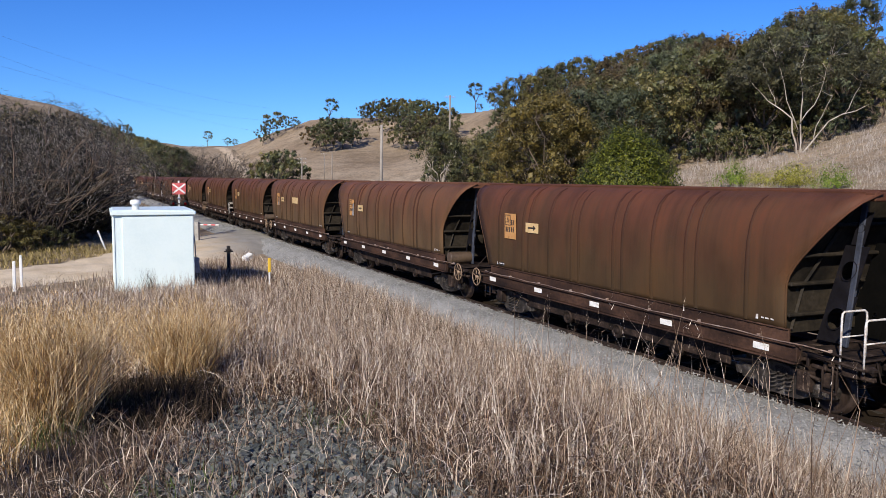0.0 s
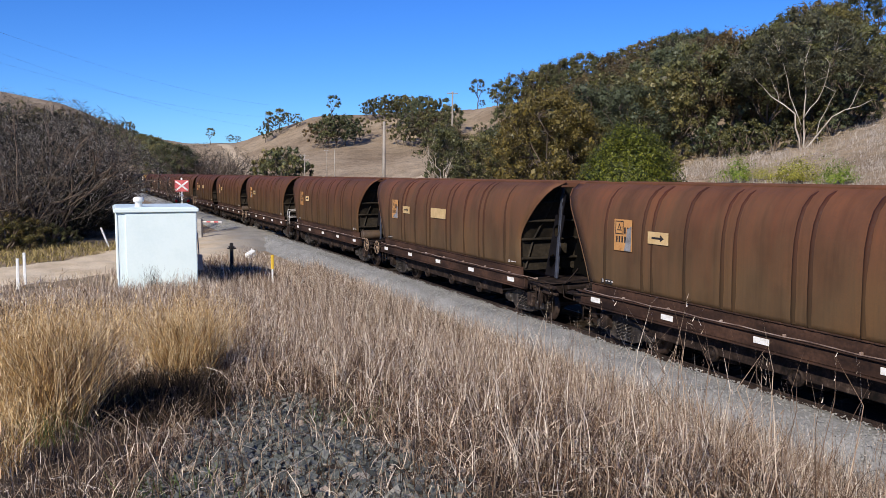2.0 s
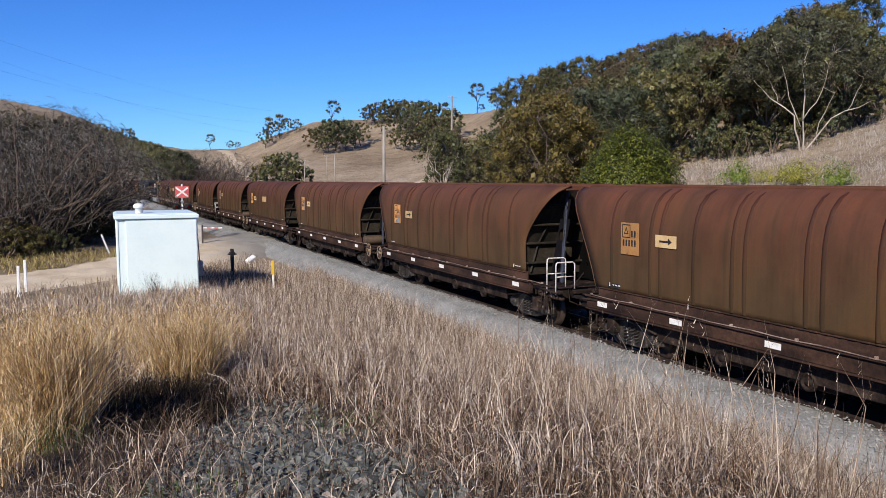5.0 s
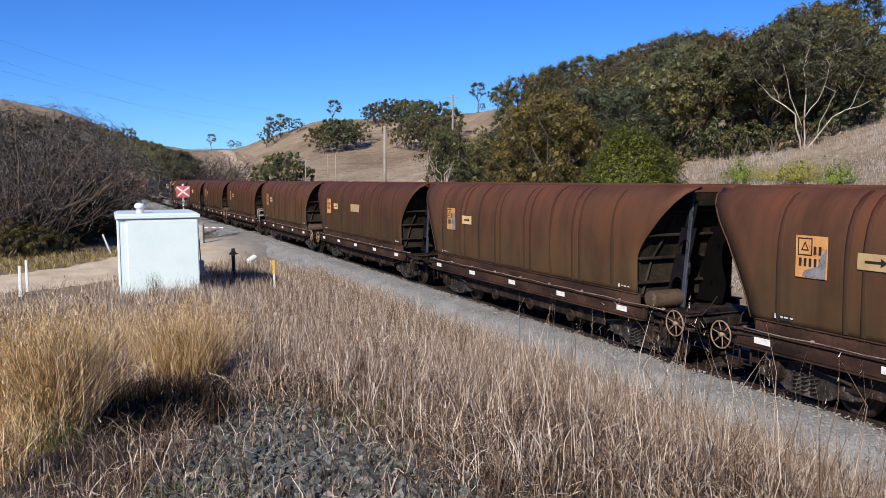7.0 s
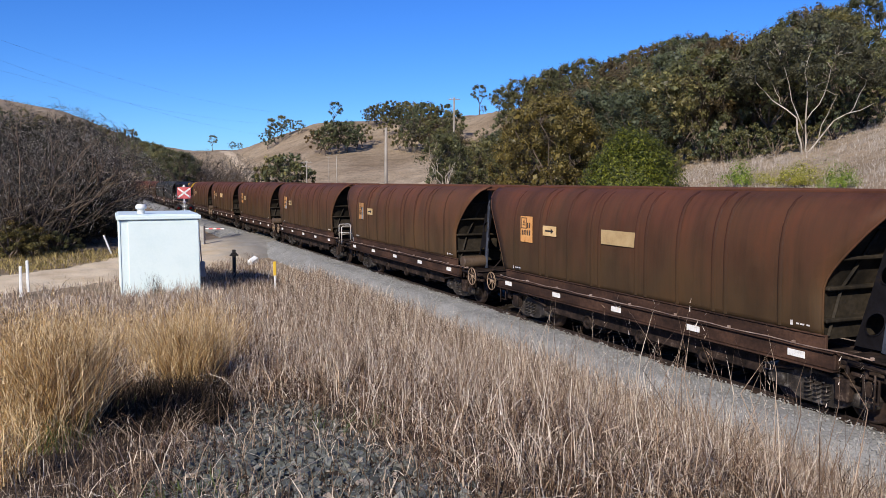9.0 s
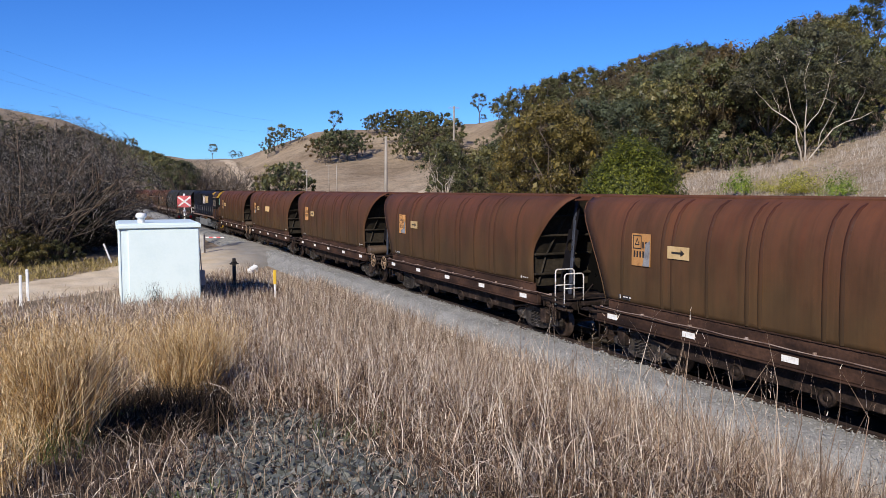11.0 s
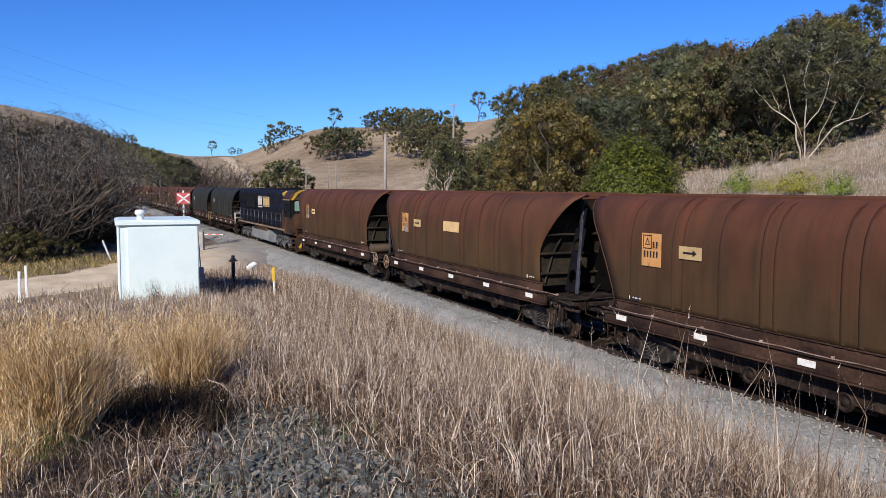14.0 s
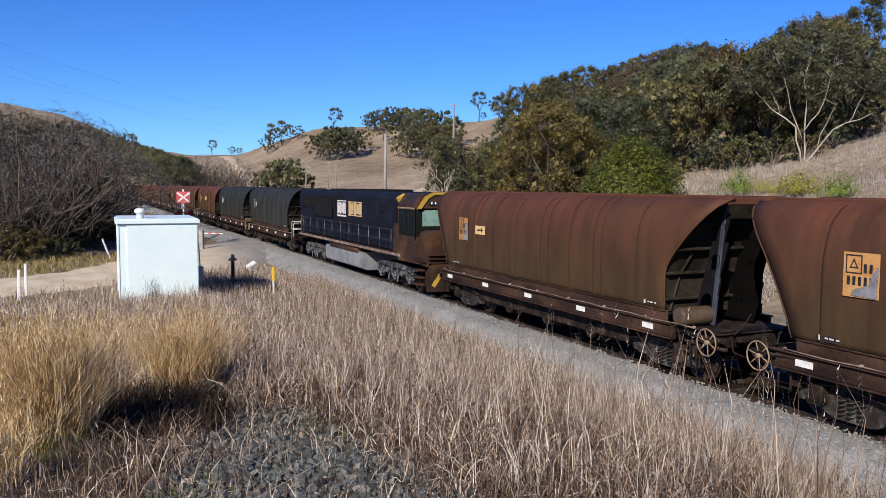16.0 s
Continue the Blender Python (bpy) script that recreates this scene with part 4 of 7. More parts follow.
def wagon(k, y, dark=False, spin=False):
    even = k % 2 == 0
    rail_end = -1 if k % 4 == 0 else 0
    plated = k % 4 == 2
    skin = "grey_steel" if dark else {0: "rust_dark", 1: "rust_pale", 2: "rust_pale", 6: "rust_dark", 8: "rust_dark", 9: "rust_dark", 10: "rust_dark", 11: "rust_dark"}.get(k, "rust")
    label = "dusty dark grey steel coal hopper wagon on the rails" if dark else (
        "rust-brown coal hopper wagon with a long yellow plate" if plated else
        "rust-brown coal hopper wagon with white end handrails" if rail_end else "rust-brown steel coal hopper wagon on the rails")
    w = thing("coal_wagon", pose(TRACK, y, 0), label, "wagon", "wagons of the coal train")
    for sx in (-1, 1):
        side = part("side_sheet", lambda sx=sx: side_sheet(sx), skin, w, "dusty grey curved hopper side" if dark else "rusty curved hopper side with welded seams", key="side%d%s" % (sx, skin))
        for e in (-1, 1):
            part("edge_trim", lambda sx=sx, e=e: edge_trim(sx, e), skin, side, key="trim%d%d%s" % (sx, e, skin))
        part("top_rail", lambda: Shape().box((0, 0.46, 4.07), (0.09, 14.75, 0.07), 0.02), skin, w, at=pose(sx * 0.74, 0, 0), key="top_rail" + skin)
    for n, dy in enumerate(RIBS):
        part("rib", lambda dy=dy: rib(dy), skin if dark else "rib_shade", w, key="rib%d%s" % (n, skin))
    for e in (-1, 1):
        es = part("end_sheet", lambda e=e: end_slope(e), "end", w, "sloping end sheet with stiffeners", key="end%d" % e)
        for q in range(4):
            part("stiffener", lambda e=e, q=q: stiffener(e, q), "end", es, key="stiff%d%d" % (e, q))
        for sx in (-1, 1):
            part("brace", lambda e=e, sx=sx: end_brace(e, sx), "end", es, key="brace%d%d" % (e, sx))
        part("end_cap", lambda e=e: end_cap(e), skin, w, key="cap%d%s" % (e, skin))
        # far-side plates and posts are blackened, plates widened, as the gap's shade
        for x in (-0.52, 0.52):
            for q, (cy, cz, ww, hh, r) in enumerate(WEBS):
                part("web_plate", lambda e=e, g=(cy + (0.25 if e > 0 else -0.38), cz, ww if x < 0 else ww * 1.7, hh, r if x < 0 else 0.04): web_plate(e, *g), "dark_blue" if x < 0 else "gap_shade", w, "dark web plate with a round hole" if x < 0 else "solid web plate, coloured black for the gap's shade", at=pose(x, 0, 0), key="web%d%d%g" % (e, q, x))
            part("end_post", lambda e=e: end_post(e), "blue_steel" if x < 0 else "gap_shade", w, "blue-grey end post", at=pose(x, 0, 0), key="post%d%g" % (e, x))
        part("coupler", lambda e=e: coupler(e), "under", w, key="coupler%d" % e)
        part("end_gear", lambda e=e: end_gear(e), "under", w, key="gear%d" % e)
    for turn, (y0, y1) in ((0, (-5.95, 6.75)), (180, (-6.75, 5.95))):
        part("side_sill", lambda y0=y0, y1=y1: side_sill(y0, y1), "sill", w, at=pose(0, 0, 0, 0, 0, turn), key="sill%d" % turn)
        for z, wide in ((1.27, 0.20), (0.94, 0.18)):
            part("flange", lambda y0=y0, y1=y1, z=z, wide=wide: sill_flange(y0, y1, z, wide), "sill", w, at=pose(0, 0, 0, 0, 0, turn), key="flange%d%g" % (turn, z))
        part("ledge", ledge, "sill", w, at=pose(0, 0.6 if turn else 0, 0, 0, 0, turn))
        part("lower_panel", lower_panel, "under", w, at=pose(0, 0, 0, 0, 0, turn))
    part("brake_pipe", pipe_run, "pipe", w, "pale dusty pipe along the sill")
    part("underframe", under_frame, "under", w)
    for cy in (-2.4, -0.15, 2.1):
        part("chute", chute, "under", w, at=pose(0, cy, 0))
    for m in range(5):
        part("reflector", flat(0.40, 0.125, 0.012), "reflector", w, "white reflective marker", at=side_turn(-1.468, -5.1 + 2.79 * m, 1.11), key="reflector")
    e = 1 if even else -1
    if rail_end:
        for sx in (-1, 1):
            for y0, h in ((6.85, 0.88), (7.32, 0.80)):
                part("handrail", lambda sx=sx, y0=y0, h=h: hand_rail(sx, rail_end * y0, h), "rail_white", w, "white tubular handrail with rust spots", key="handrail%d%g" % (sx, y0))
    if rail_end != -1:
        part("air_tank", tank, "tank", w, "dusty tan air tank", at=pose(-0.95, e * 6.05, 1.44))
    hw = part("handwheel", wheel_rim, "hand_yellow", w, "faded yellow brake handwheel", at=pose(-1.52, e * 7.12, 1.07))
    part("hub", wheel_hub, "hand_yellow", hw, key="wheel_hub")
    for q in range(6):
        part("spoke", wheel_spoke, "hand_yellow", hw, at=pose(0, 0, 0, 60 * q + 17, 0, 0), key="wheel_spoke")
    if dark:
        part("white_mark", flat(0.12, 0.62), "reflector", w, "white painted mark", at=side_turn(-1.46, 4.9, 2.9), key="white_mark")
        part("white_mark", flat(0.30, 0.26), "reflector", w, "white painted mark", at=side_turn(-1.46, 4.3, 2.9), key="white_mark_wide")
    else:
        number_panel(w, k, even)
    if plated:
        part("long_plate", flat(1.38, 0.36), "yellow_plate", w, "long dusty yellow plate", at=side_turn(-1.472, 0.46, 2.86), key="long_plate")
    for q, (dy, sw, sh) in enumerate(((0.0, 0.06, 0.09), (-0.14, 0.07, 0.03), (-0.25, 0.09, 0.03), (-0.38, 0.07, 0.03))):
        for sy in (-4.95, 5.75):
            part("stencil", flat(sw, sh, 0.004, 0.001), "rail_white", w, "small white stencil mark", at=side_turn(-1.448 if sy < 0 else -1.456, sy + dy, 1.66), key="stencil%d" % q)
    part("grab_plate", flat(0.46, 0.12, 0.03, 0.012), "black_paint", w, "black grab plate", at=side_turn(-1.437, 5.62, 1.64), key="grab_plate")
    for by in (-5.3, 5.3):
        add_bogie(w, by, spin)
    return w


FIRST, PITCH = 16.82, 15.67
TRAIN = []      # (thing, place along the track at the start)
for k in range(-1, 12):
    TRAIN.append((wagon(k, FIRST + PITCH * k, False, True), FIRST + PITCH * k))
LOCO_Y = FIRST + PITCH * 11.5 + 10.75
AFTER = LOCO_Y + 10.75 + PITCH / 2
for k in range(14):
    TRAIN.append((wagon(k + 12, AFTER + PITCH * k, k < 2), AFTER + PITCH * k))


# ---- locomotive ----
def hood_profile(w, z0, z1, c):
    return [(-w, z0), (w, z0), (w, z1 - c), (w - c * 0.5, z1 - 0.25 * c), (w - c, z1), (-w + c, z1), (-w + c * 0.5, z1 - 0.25 * c), (-w, z1 - c)]


def extrude_y(o, y0, y1):
    return Shape().plate(o, y1 - y0, Matrix(((1, 0, 0, 0), (0, 0, -1, (y0 + y1) / 2), (0, 1, 0, 0), (0, 0, 0, 1))))


def locomotive():
    w = thing("locomotive", pose(TRACK, LOCO_Y, 0), "dusty navy blue diesel locomotive with yellow and brown cab", "locomotive")
    part("hood", extrude_y(hood_profile(1.16, 1.55, 4.02, 0.25), -7.3, 10.4), "loco_blue", w, "navy blue engine hood")
    part("radiator_hood", extrude_y(hood_profile(1.22, 3.05, 4.04, 0.28), 6.0, 10.4), "loco_blue", w, "overhanging radiator housing")
    part("roof_hatch", extrude_y(hood_profile(0.7, 3.98, 4.12, 0.06), -3.5, 5.5), "loco_dark", w)
    g = Shape()
    g.box((-1.17, 4.2, 3.35), (0.02, 2.6, 0.75), 0.004)
    for k in range(13):
        g.box((-1.185, 3.0 + 0.2 * k, 3.35), (0.03, 0.05, 0.72), 0.006)
    part("air_grille", g, "loco_dark", w, "sooty air intake grille")
    g = Shape()
    g.box((-1.23, 8.0, 3.4), (0.02, 3.2, 0.5), 0.004)
    for k in range(10):
        g.box((-1.24, 6.6 + 0.31 * k, 3.4), (0.03, 0.06, 0.5), 0.006)
    part("radiator_grille", g, "loco_dark", w)
    arch = [(-1.9, -0.55), (1.9, -0.55), (1.9, -0.15), (1.65, 0.2), (1.2, 0.42), (0.5, 0.5), (-1.2, 0.5), (-1.7, 0.3), (-1.9, -0.05)]
    rec = part("air_recess", Shape().plate(arch, 0.03), "loco_dark", w, "black arched air intake recess", at=side_turn(-1.235, 5.2, 3.15))
    for k in range(5):
        part("baffle", flat(0.08, 0.9, 0.03, 0.01), "loco_blue", rec, at=pose(-1.3 + 0.62 * k, -0.05, 0.02), key="baffle")
    for k in range(12):
        part("hood_door", flat(1.05, 1.05, 0.02), "loco_blue", w, at=side_turn(-1.165, -6.0 + 1.25 * k, 2.2), key="hood_door")
    s = Shape()
    for k, h in enumerate((0.5, 0.42, 0.5, 0.36, 0.48, 0.44)):
        s.box((-0.65 + 0.25 * k, 0, 0), (0.2, h + 0.12, 0.01), 0.002)
    s.box((0, -0.40, 0), (1.6, 0.09, 0.01), 0.002)
    s.box((0, 0.36, 0), (1.6, 0.05, 0.01), 0.002)
    part("white_mark", s, "rail_white", w, "white painted bars", at=side_turn(-1.18, 1.75, 3.15))
    s = Shape()
    for k, h in enumerate((0.54, 0.45, 0.54, 0.4, 0.5)):
        s.box((-0.86 + 0.43 * k, 0, 0), (0.36, h + 0.08, 0.01), 0.002)
    s.box((0, 0.33, 0), (2.2, 0.05, 0.01), 0.002).box((0, -0.33, 0), (2.2, 0.05, 0.01), 0.002)
    part("yellow_mark", s, "yellow_plate", w, "dull yellow painted bars", at=side_turn(-1.18, -0.5, 3.15))
    # cab
    cab = part("cab", extrude_y(hood_profile(1.47, 1.25, 4.0, 0.42), -9.2, -7.3), "loco_brown", w, "rust-stained brown driver's cab")
    s = extrude_y([(-1.478, 2.30), (1.478, 2.30), (1.478, 3.36), (-1.478, 3.36)], -9.21, -7.4)
    part("window_band", s, "loco_dark", cab)
    for y in (-8.9, -8.32, -7.75):
        part("side_window", flat(0.46, 0.66, 0.03, 0.01), "dark_glass", cab, "dark side window", at=side_turn(-1.485, y, 2.88), key="side_window")
    for k in range(5):
        part("roof_slat", lambda: Shape().box((0, -8.25, 0), (0.05, 1.85, 0.07), 0.012, pose(0, 0, 0, 0, -30, 0)), "loco_brown" if k % 2 else "hand_yellow", cab, "brown and ochre striped roof edge", at=pose(-1.49 + 0.085 * k, 0, 3.40 + 0.125 * k), key="roof_slat%d" % (k % 2))
    part("roof_corner", Shape().box((-1.25, -7.25, 3.70), (0.4, 0.22, 0.46), 0.05, pose(0, 0, 0, 0, -30, 0)), "loco_yellow", cab, "yellow roof corner")
    part("cab_pillar", Shape().box((-1.46, -9.15, 2.8), (0.07, 0.12, 1.3), 0.02), "loco_dark", cab)
    for z in (1.35, 1.5, 1.65):
        part("front_step", lambda: Shape().box((0, 0, 0), (2.7, 0.2, 0.05), 0.012), "loco_brown", w, at=pose(0, -10.2, z), key="front_step")
    part("nose", extrude_y(hood_profile(1.35, 1.2, 2.55, 0.25), -10.15, -9.2), "loco_brown", w, "brown short nose")
    part("windscreen", Shape().box((-0.72, -9.22, 3.02), (0.92, 0.05, 0.64), 0.02), "blind", cab, "pale green windscreen")
    part("windscreen", Shape().box((0.72, -9.22, 3.02), (0.92, 0.05, 0.64), 0.02), "blind", cab, "pale green windscreen")
    part("front_brow", Shape().plate([(-1.42, 3.42), (1.42, 3.42), (1.1, 3.86), (0.75, 4.02), (-0.75, 4.02), (-1.1, 3.86)], 0.14, pose(0, -9.26, 0, 90, 0, 0)), "loco_brown", cab, "brown brow above the windscreen")
    part("brow_edge", Shape().plate([(-1.44, 3.40), (-1.28, 3.40), (-0.98, 3.80), (-0.70, 3.95), (0.70, 3.95), (0.75, 4.04), (-0.78, 4.04), (-1.13, 3.88)], 0.05, pose(0, -9.35, 0, 90, 0, 0)), "loco_yellow", cab, "yellow edge of the brow")
    nb = part("number_box", Shape().box((-0.75, -9.36, 3.62), (0.45, 0.06, 0.18), 0.02), "black_paint", cab, "black number box with pale bars")
    part("number_bars", Shape().box((-0.86, -9.393, 3.62), (0.06, 0.01, 0.10), 0.002).box((-0.70, -9.393, 3.62), (0.06, 0.01, 0.10), 0.002), "reflector", nb)
    part("headlight", Shape().lathe((0, -9.36, 3.86), (0, -1, 0), [(0, 0.06), (0.11, 0.06), (0.12, 0), (0.12, -0.05)], 14), "bright_steel", cab)
    deck = Shape().box((0, 0, 1.42), (2.9, 20.2, 0.16), 0.02)
    part("deck", deck, "under", w)
    part("deck_edge", Shape().box((-1.47, 1.0, 1.44), (0.03, 17.0, 0.12), 0.006), "pipe", w, "grimy walkway edge")
    for k in range(11):
        part("stanchion", lambda: Shape().tube([(0, 0, 1.5), (0, 0, 2.45)], 0.018, 6), "loco_grey", w, at=pose(-1.42, -6.3 + 1.5 * k, 0), key="stanchion")
    s = Shape()
    for z in (2.45, 1.98):
        s.tube([(-1.42, -6.5, z), (-1.42, 9.8, z)], 0.015, 6)
    part("handrail", s, "grey_steel", w)
    part("side_panel", Shape().box((-1.24, -6.95, 2.1), (0.4, 0.7, 1.25), 0.03), "loco_brown", w, "orange-brown panel behind the cab")
    part("hood_vent", Shape().box((-1.17, -4.6, 3.35), (0.04, 1.0, 0.4), 0.04), "loco_dark", w, "dark rounded hood vent")
    part("exhaust_hatch", Shape().box((0, 1.2, 4.06), (1.3, 2.2, 0.14), 0.04), "loco_dark", w)
    s = Shape().plate([(-1.35, 0.42), (-1.1, 0.30), (1.1, 0.30), (1.35, 0.42), (1.35, 1.15), (-1.35, 1.15)], 6.2, pose(0, 1.0, 0, 90, 0, 0))
    tk = part("fuel_tank", s, "loco_tank", w, "dusty grey fuel tank")
    part("air_reservoir", Shape().tube([(-1.25, -1.6, 1.2), (-1.25, 3.2, 1.2)], 0.17, 12), "loco_brown", w)
    for by in (-6.3, 6.6):
        b = part("bogie", Shape().box((0, by, 0.8), (1.6, 4.4, 0.24), 0.05), "under", w, "three-axle bogie with dusty grey frames")
        for x in (-1.12, 1.12):
            o = [(-2.35, 0.72), (-2.2, 0.96), (-0.9, 1.0), (0.9, 1.0), (2.2, 0.96), (2.35, 0.72), (2.1, 0.70), (1.2, 0.82), (0.6, 0.80), (-0.6, 0.80), (-1.2, 0.82), (-2.1, 0.70)]
            s = Shape().plate(o, 0.16, Matrix(((0, 0, 1, x), (1, 0, 0, by), (0, 1, 0, 0), (0, 0, 0, 1))))
            part("bogie_frame", s, "loco_grey", b)
            for dy in (-1.75, 0, 1.75):
                part("axle_box", lambda: Shape().box((0, 0, 0), (0.28, 0.34, 0.34), 0.05).box((0, 0, -0.2), (0.2, 0.2, 0.1), 0.03), "loco_grey", b, at=pose(x * 1.05, by + dy, 0.55), key="axle_box")
                for q in (-0.34, 0.34):
                    part("spring", lambda: Shape().lathe((0, 0, 0), (0, 0, 1), [(0.085 if i % 2 else 0.06, 0.03 * i) for i in range(12)], 10), "loco_grey", b, at=pose(x * 1.1, by + dy + q, 0.5), key="loco_spring")
            for dy in (-0.88, 0.88):
                part("brake_cylinder", lambda: Shape().lathe((0, 0, 0), (0, 1, 0), [(0, -0.2), (0.12, -0.2), (0.13, 0.16), (0.05, 0.2), (0.04, 0.34), (0, 0.34)], 12), "loco_grey", b, at=pose(x * 1.12, by + dy, 0.66), key="brake_cylinder")
                part("brake_lever", lambda: Shape().box((0, 0, 0), (0.04, 0.08, 0.52), 0.01, pose(0, 0, 0, 14, 0, 0)), "loco_grey", b, at=pose(x * 1.16, by + dy * 0.62, 0.52), key="brake_lever")
            part("sand_pipe", Shape().tube([(x * 1.1, by - 2.2, 1.0), (x * 1.12, by - 2.35, 0.6), (x * 1.0, by - 2.2, 0.2)], 0.025, 6), "loco_grey", b)
        for dy in (-1.75, 0, 1.75):
            ws = part("wheelset", wheelset(0.5), "wheel", w, "steel wheels on an axle", at=pose(0, by + dy, 0.5), key="wheelset_big")
            WHEELS.append((ws, (0, by + dy, 0.5), 0.5))
    s = Shape().plate([(-1.4, 0.25), (1.4, 0.25), (1.45, 1.0), (1.2, 1.3), (-1.2, 1.3), (-1.45, 1.0)], 0.12, pose(0, -10.25, 0, 90, 0, 0))
    s.box((-1.1, -10.1, 0.62), (0.5, 0.4, 0.3), 0.05)
    part("front_plough", s, "loco_brown", w, "scuffed brown pilot plate")
    for q in range(3):
        part("yellow_stripe", lambda: Shape().box((0, 0, 0), (0.16, 0.01, 0.62), 0.003, pose(0, 0, 0, 0, 35, 0)), "loco_yellow", w, at=pose(-1.0 + 0.8 * q, -10.318, 0.72), key="yellow_stripe")
    for k in range(4):
        part("cab_step", lambda: Shape().box((0, 0, 0), (0.3, 0.9, 0.05), 0.01), "loco_brown", w, at=pose(-1.38, -9.2, 0.45 + 0.28 * k), key="cab_step")
    for e in (-1, 1):
        part("coupler", Shape().box((0, e * 10.45, 0.9), (0.3, 0.6, 0.3), 0.05), "under", w)
    part("hood_rail", Shape().tube([(-1.2, 10.1, 1.5), (-1.2, 10.15, 2.5), (1.2, 10.15, 2.5), (1.2, 10.1, 1.5)], 0.02, 6), "loco_grey", w)
    return w


TRAIN.append((locomotive(), LOCO_Y))


# ---- hut, posts, crossing gear ----
def at_ground(x, y, rz=0.0, up=0.0):
    return pose(x, y, gz(x, y) + up, 0, 0, rz)


def relay_hut():
    h = thing("relay_hut", pose(2.70, 35.4, 0.0, 0, 0, -1.5), "white painted metal relay hut with flat roof", "hut")
    W, D, Z0, Z1 = 2.95, 3.9, -0.45, 2.78
    part("body", Shape().box((0, 0, (Z0 + Z1) / 2), (W - 0.06, D - 0.06, Z1 - Z0), 0.012), "white_hut", h)
    part("front_panel", Shape().box((0.155, -D / 2 + 0.005, 1.20), (W - 0.36, 0.05, 3.06), 0.01), "white_hut", h, "large plain white door panel")
    for x in (-W / 2 + 0.03, W / 2 - 0.03):
        for y in (-D / 2 + 0.03, D / 2 - 0.03):
            part("corner_post", Shape().box((x, y, (Z0 + Z1) / 2), (0.06, 0.06, Z1 - Z0), 0.008), "white_hut", h)
    r = part("roof", Shape().box((0, 0, 2.86), (W + 0.16, D + 0.2, 0.15), 0.02), "white_hut", h, "white overhanging roof slab")
    part("roof_cap", Shape().box((0, 0, 2.955), (W + 0.02, D + 0.06, 0.05), 0.02), "white_hut", r)
    part("vent", Shape().lathe((-0.62, -1.1, 2.97), (0, 0, 1), [(0.14, 0), (0.14, 0.2), (0.2, 0.21), (0.21, 0.31), (0.16, 0.38), (0, 0.4)], 16), "white_post", h, "white mushroom roof vent")
    part("meter_box", Shape().box((W / 2 + 0.11, -1.5, 0.75), (0.22, 0.35, 0.6), 0.02), "concrete", h, "grey side box")
    part("conduit", Shape().tube([(W / 2 + 0.1, -1.5, 1.05), (W / 2 + 0.06, -1.5, 1.9), (W / 2, -1.5, 2.0)], 0.025, 6), "concrete", h)


relay_hut()


def guide_post(x, y, h, rx, ry, label):
    p = thing("guide_post", at_ground(x, y), label, "post", "white posts by the road")
    part("post", Shape().box((0, 0, h / 2), (0.11, 0.05, h), 0.02, None), "white_post", p).matrix_basis = pose(0, 0, -0.05, rx, ry, 0)


guide_post(-2.35, 35.4, 1.25, 0, 1, "white guide post in dry grass")
guide_post(-2.2, 37.2, 1.35, 0, 0, "white guide post in dry grass")
guide_post(1.50, 55.5, 1.35, 4, -19, "leaning white guide post across the road")


def stub_post():
    p = thing("stub_post", at_ground(6.55, 40.2), "short dark iron post with cross arms", "post")
    part("post", Shape().box((0, 0, 0.62), (0.16, 0.16, 1.55), 0.02), "black_paint", p)
    part("cap", Shape().box((0, 0, 1.13), (0.42, 0.16, 0.07), 0.02).box((0, 0, 1.20), (0.28, 0.16, 0.07), 0.02), "black_paint", p)
    part("base", Shape().box((0.15, 0, 0.10), (1.5, 0.3, 0.14), 0.03), "under", p)


stub_post()


def marker_post():
    p = thing("marker_post", at_ground(7.45, 35.2), "slim post, yellow above and white below", "post")
    part("top", Shape().box((0, 0, 0.92), (0.13, 0.06, 0.62), 0.02), "yellow_post", p, "yellow upper half")
    part("bottom", Shape().box((0, 0, 0.25), (0.08, 0.05, 0.9), 0.015), "white_post", p, "white lower half")


marker_post()


def crossing_signal(x, y):
    s = thing("crossing_signal", pose(x, y, -0.05, 0, 0, -4), "level crossing signal with red crossed board", "signal")
    part("mast", Shape().tube([(0, 0, 0), (0, 0, 4.0)], 0.06, 10), "white_post", s)
    b = part("board", Shape().box((0, -0.09, 3.42), (0.96, 0.03, 0.84), 0.01), "red_board", s, "red board with a white cross")
    for a in (38, -38):
        part("cross_bar", Shape().box((0, -0.115, 3.42), (1.08, 0.012, 0.12), 0.003, pose(0, 0, 0, 0, a, 0)), "reflector", b, "white diagonal bar")
    part("lamp_bar", Shape().box((0, -0.06, 2.32), (1.0, 0.05, 0.08), 0.01), "black_paint", s)
    for x2 in (-0.42, 0.42):
        l = part("lamp", Shape().lathe((x2, -0.08, 2.32), (0, -1, 0), [(0, -0.05), (0.26, -0.05), (0.27, 0.0), (0.12, 0.02), (0.12, 0.2), (0.11, 0.2)], 16), "black_paint", s, "black round signal lamp")
        part("lens", Shape().lathe((x2, -0.08, 2.32), (0, -1, 0), [(0.105, 0.03), (0.07, 0.06), (0, 0.07)], 14), "red_lens", l)
    part("bell", Shape().lathe((0, -0.05, 2.72), (0, -1, 0), [(0, 0.10), (0.08, 0.08), (0.12, 0.03), (0.12, 0)], 12), "white_post", s)
    return s


crossing_signal(6.72, 62.5)


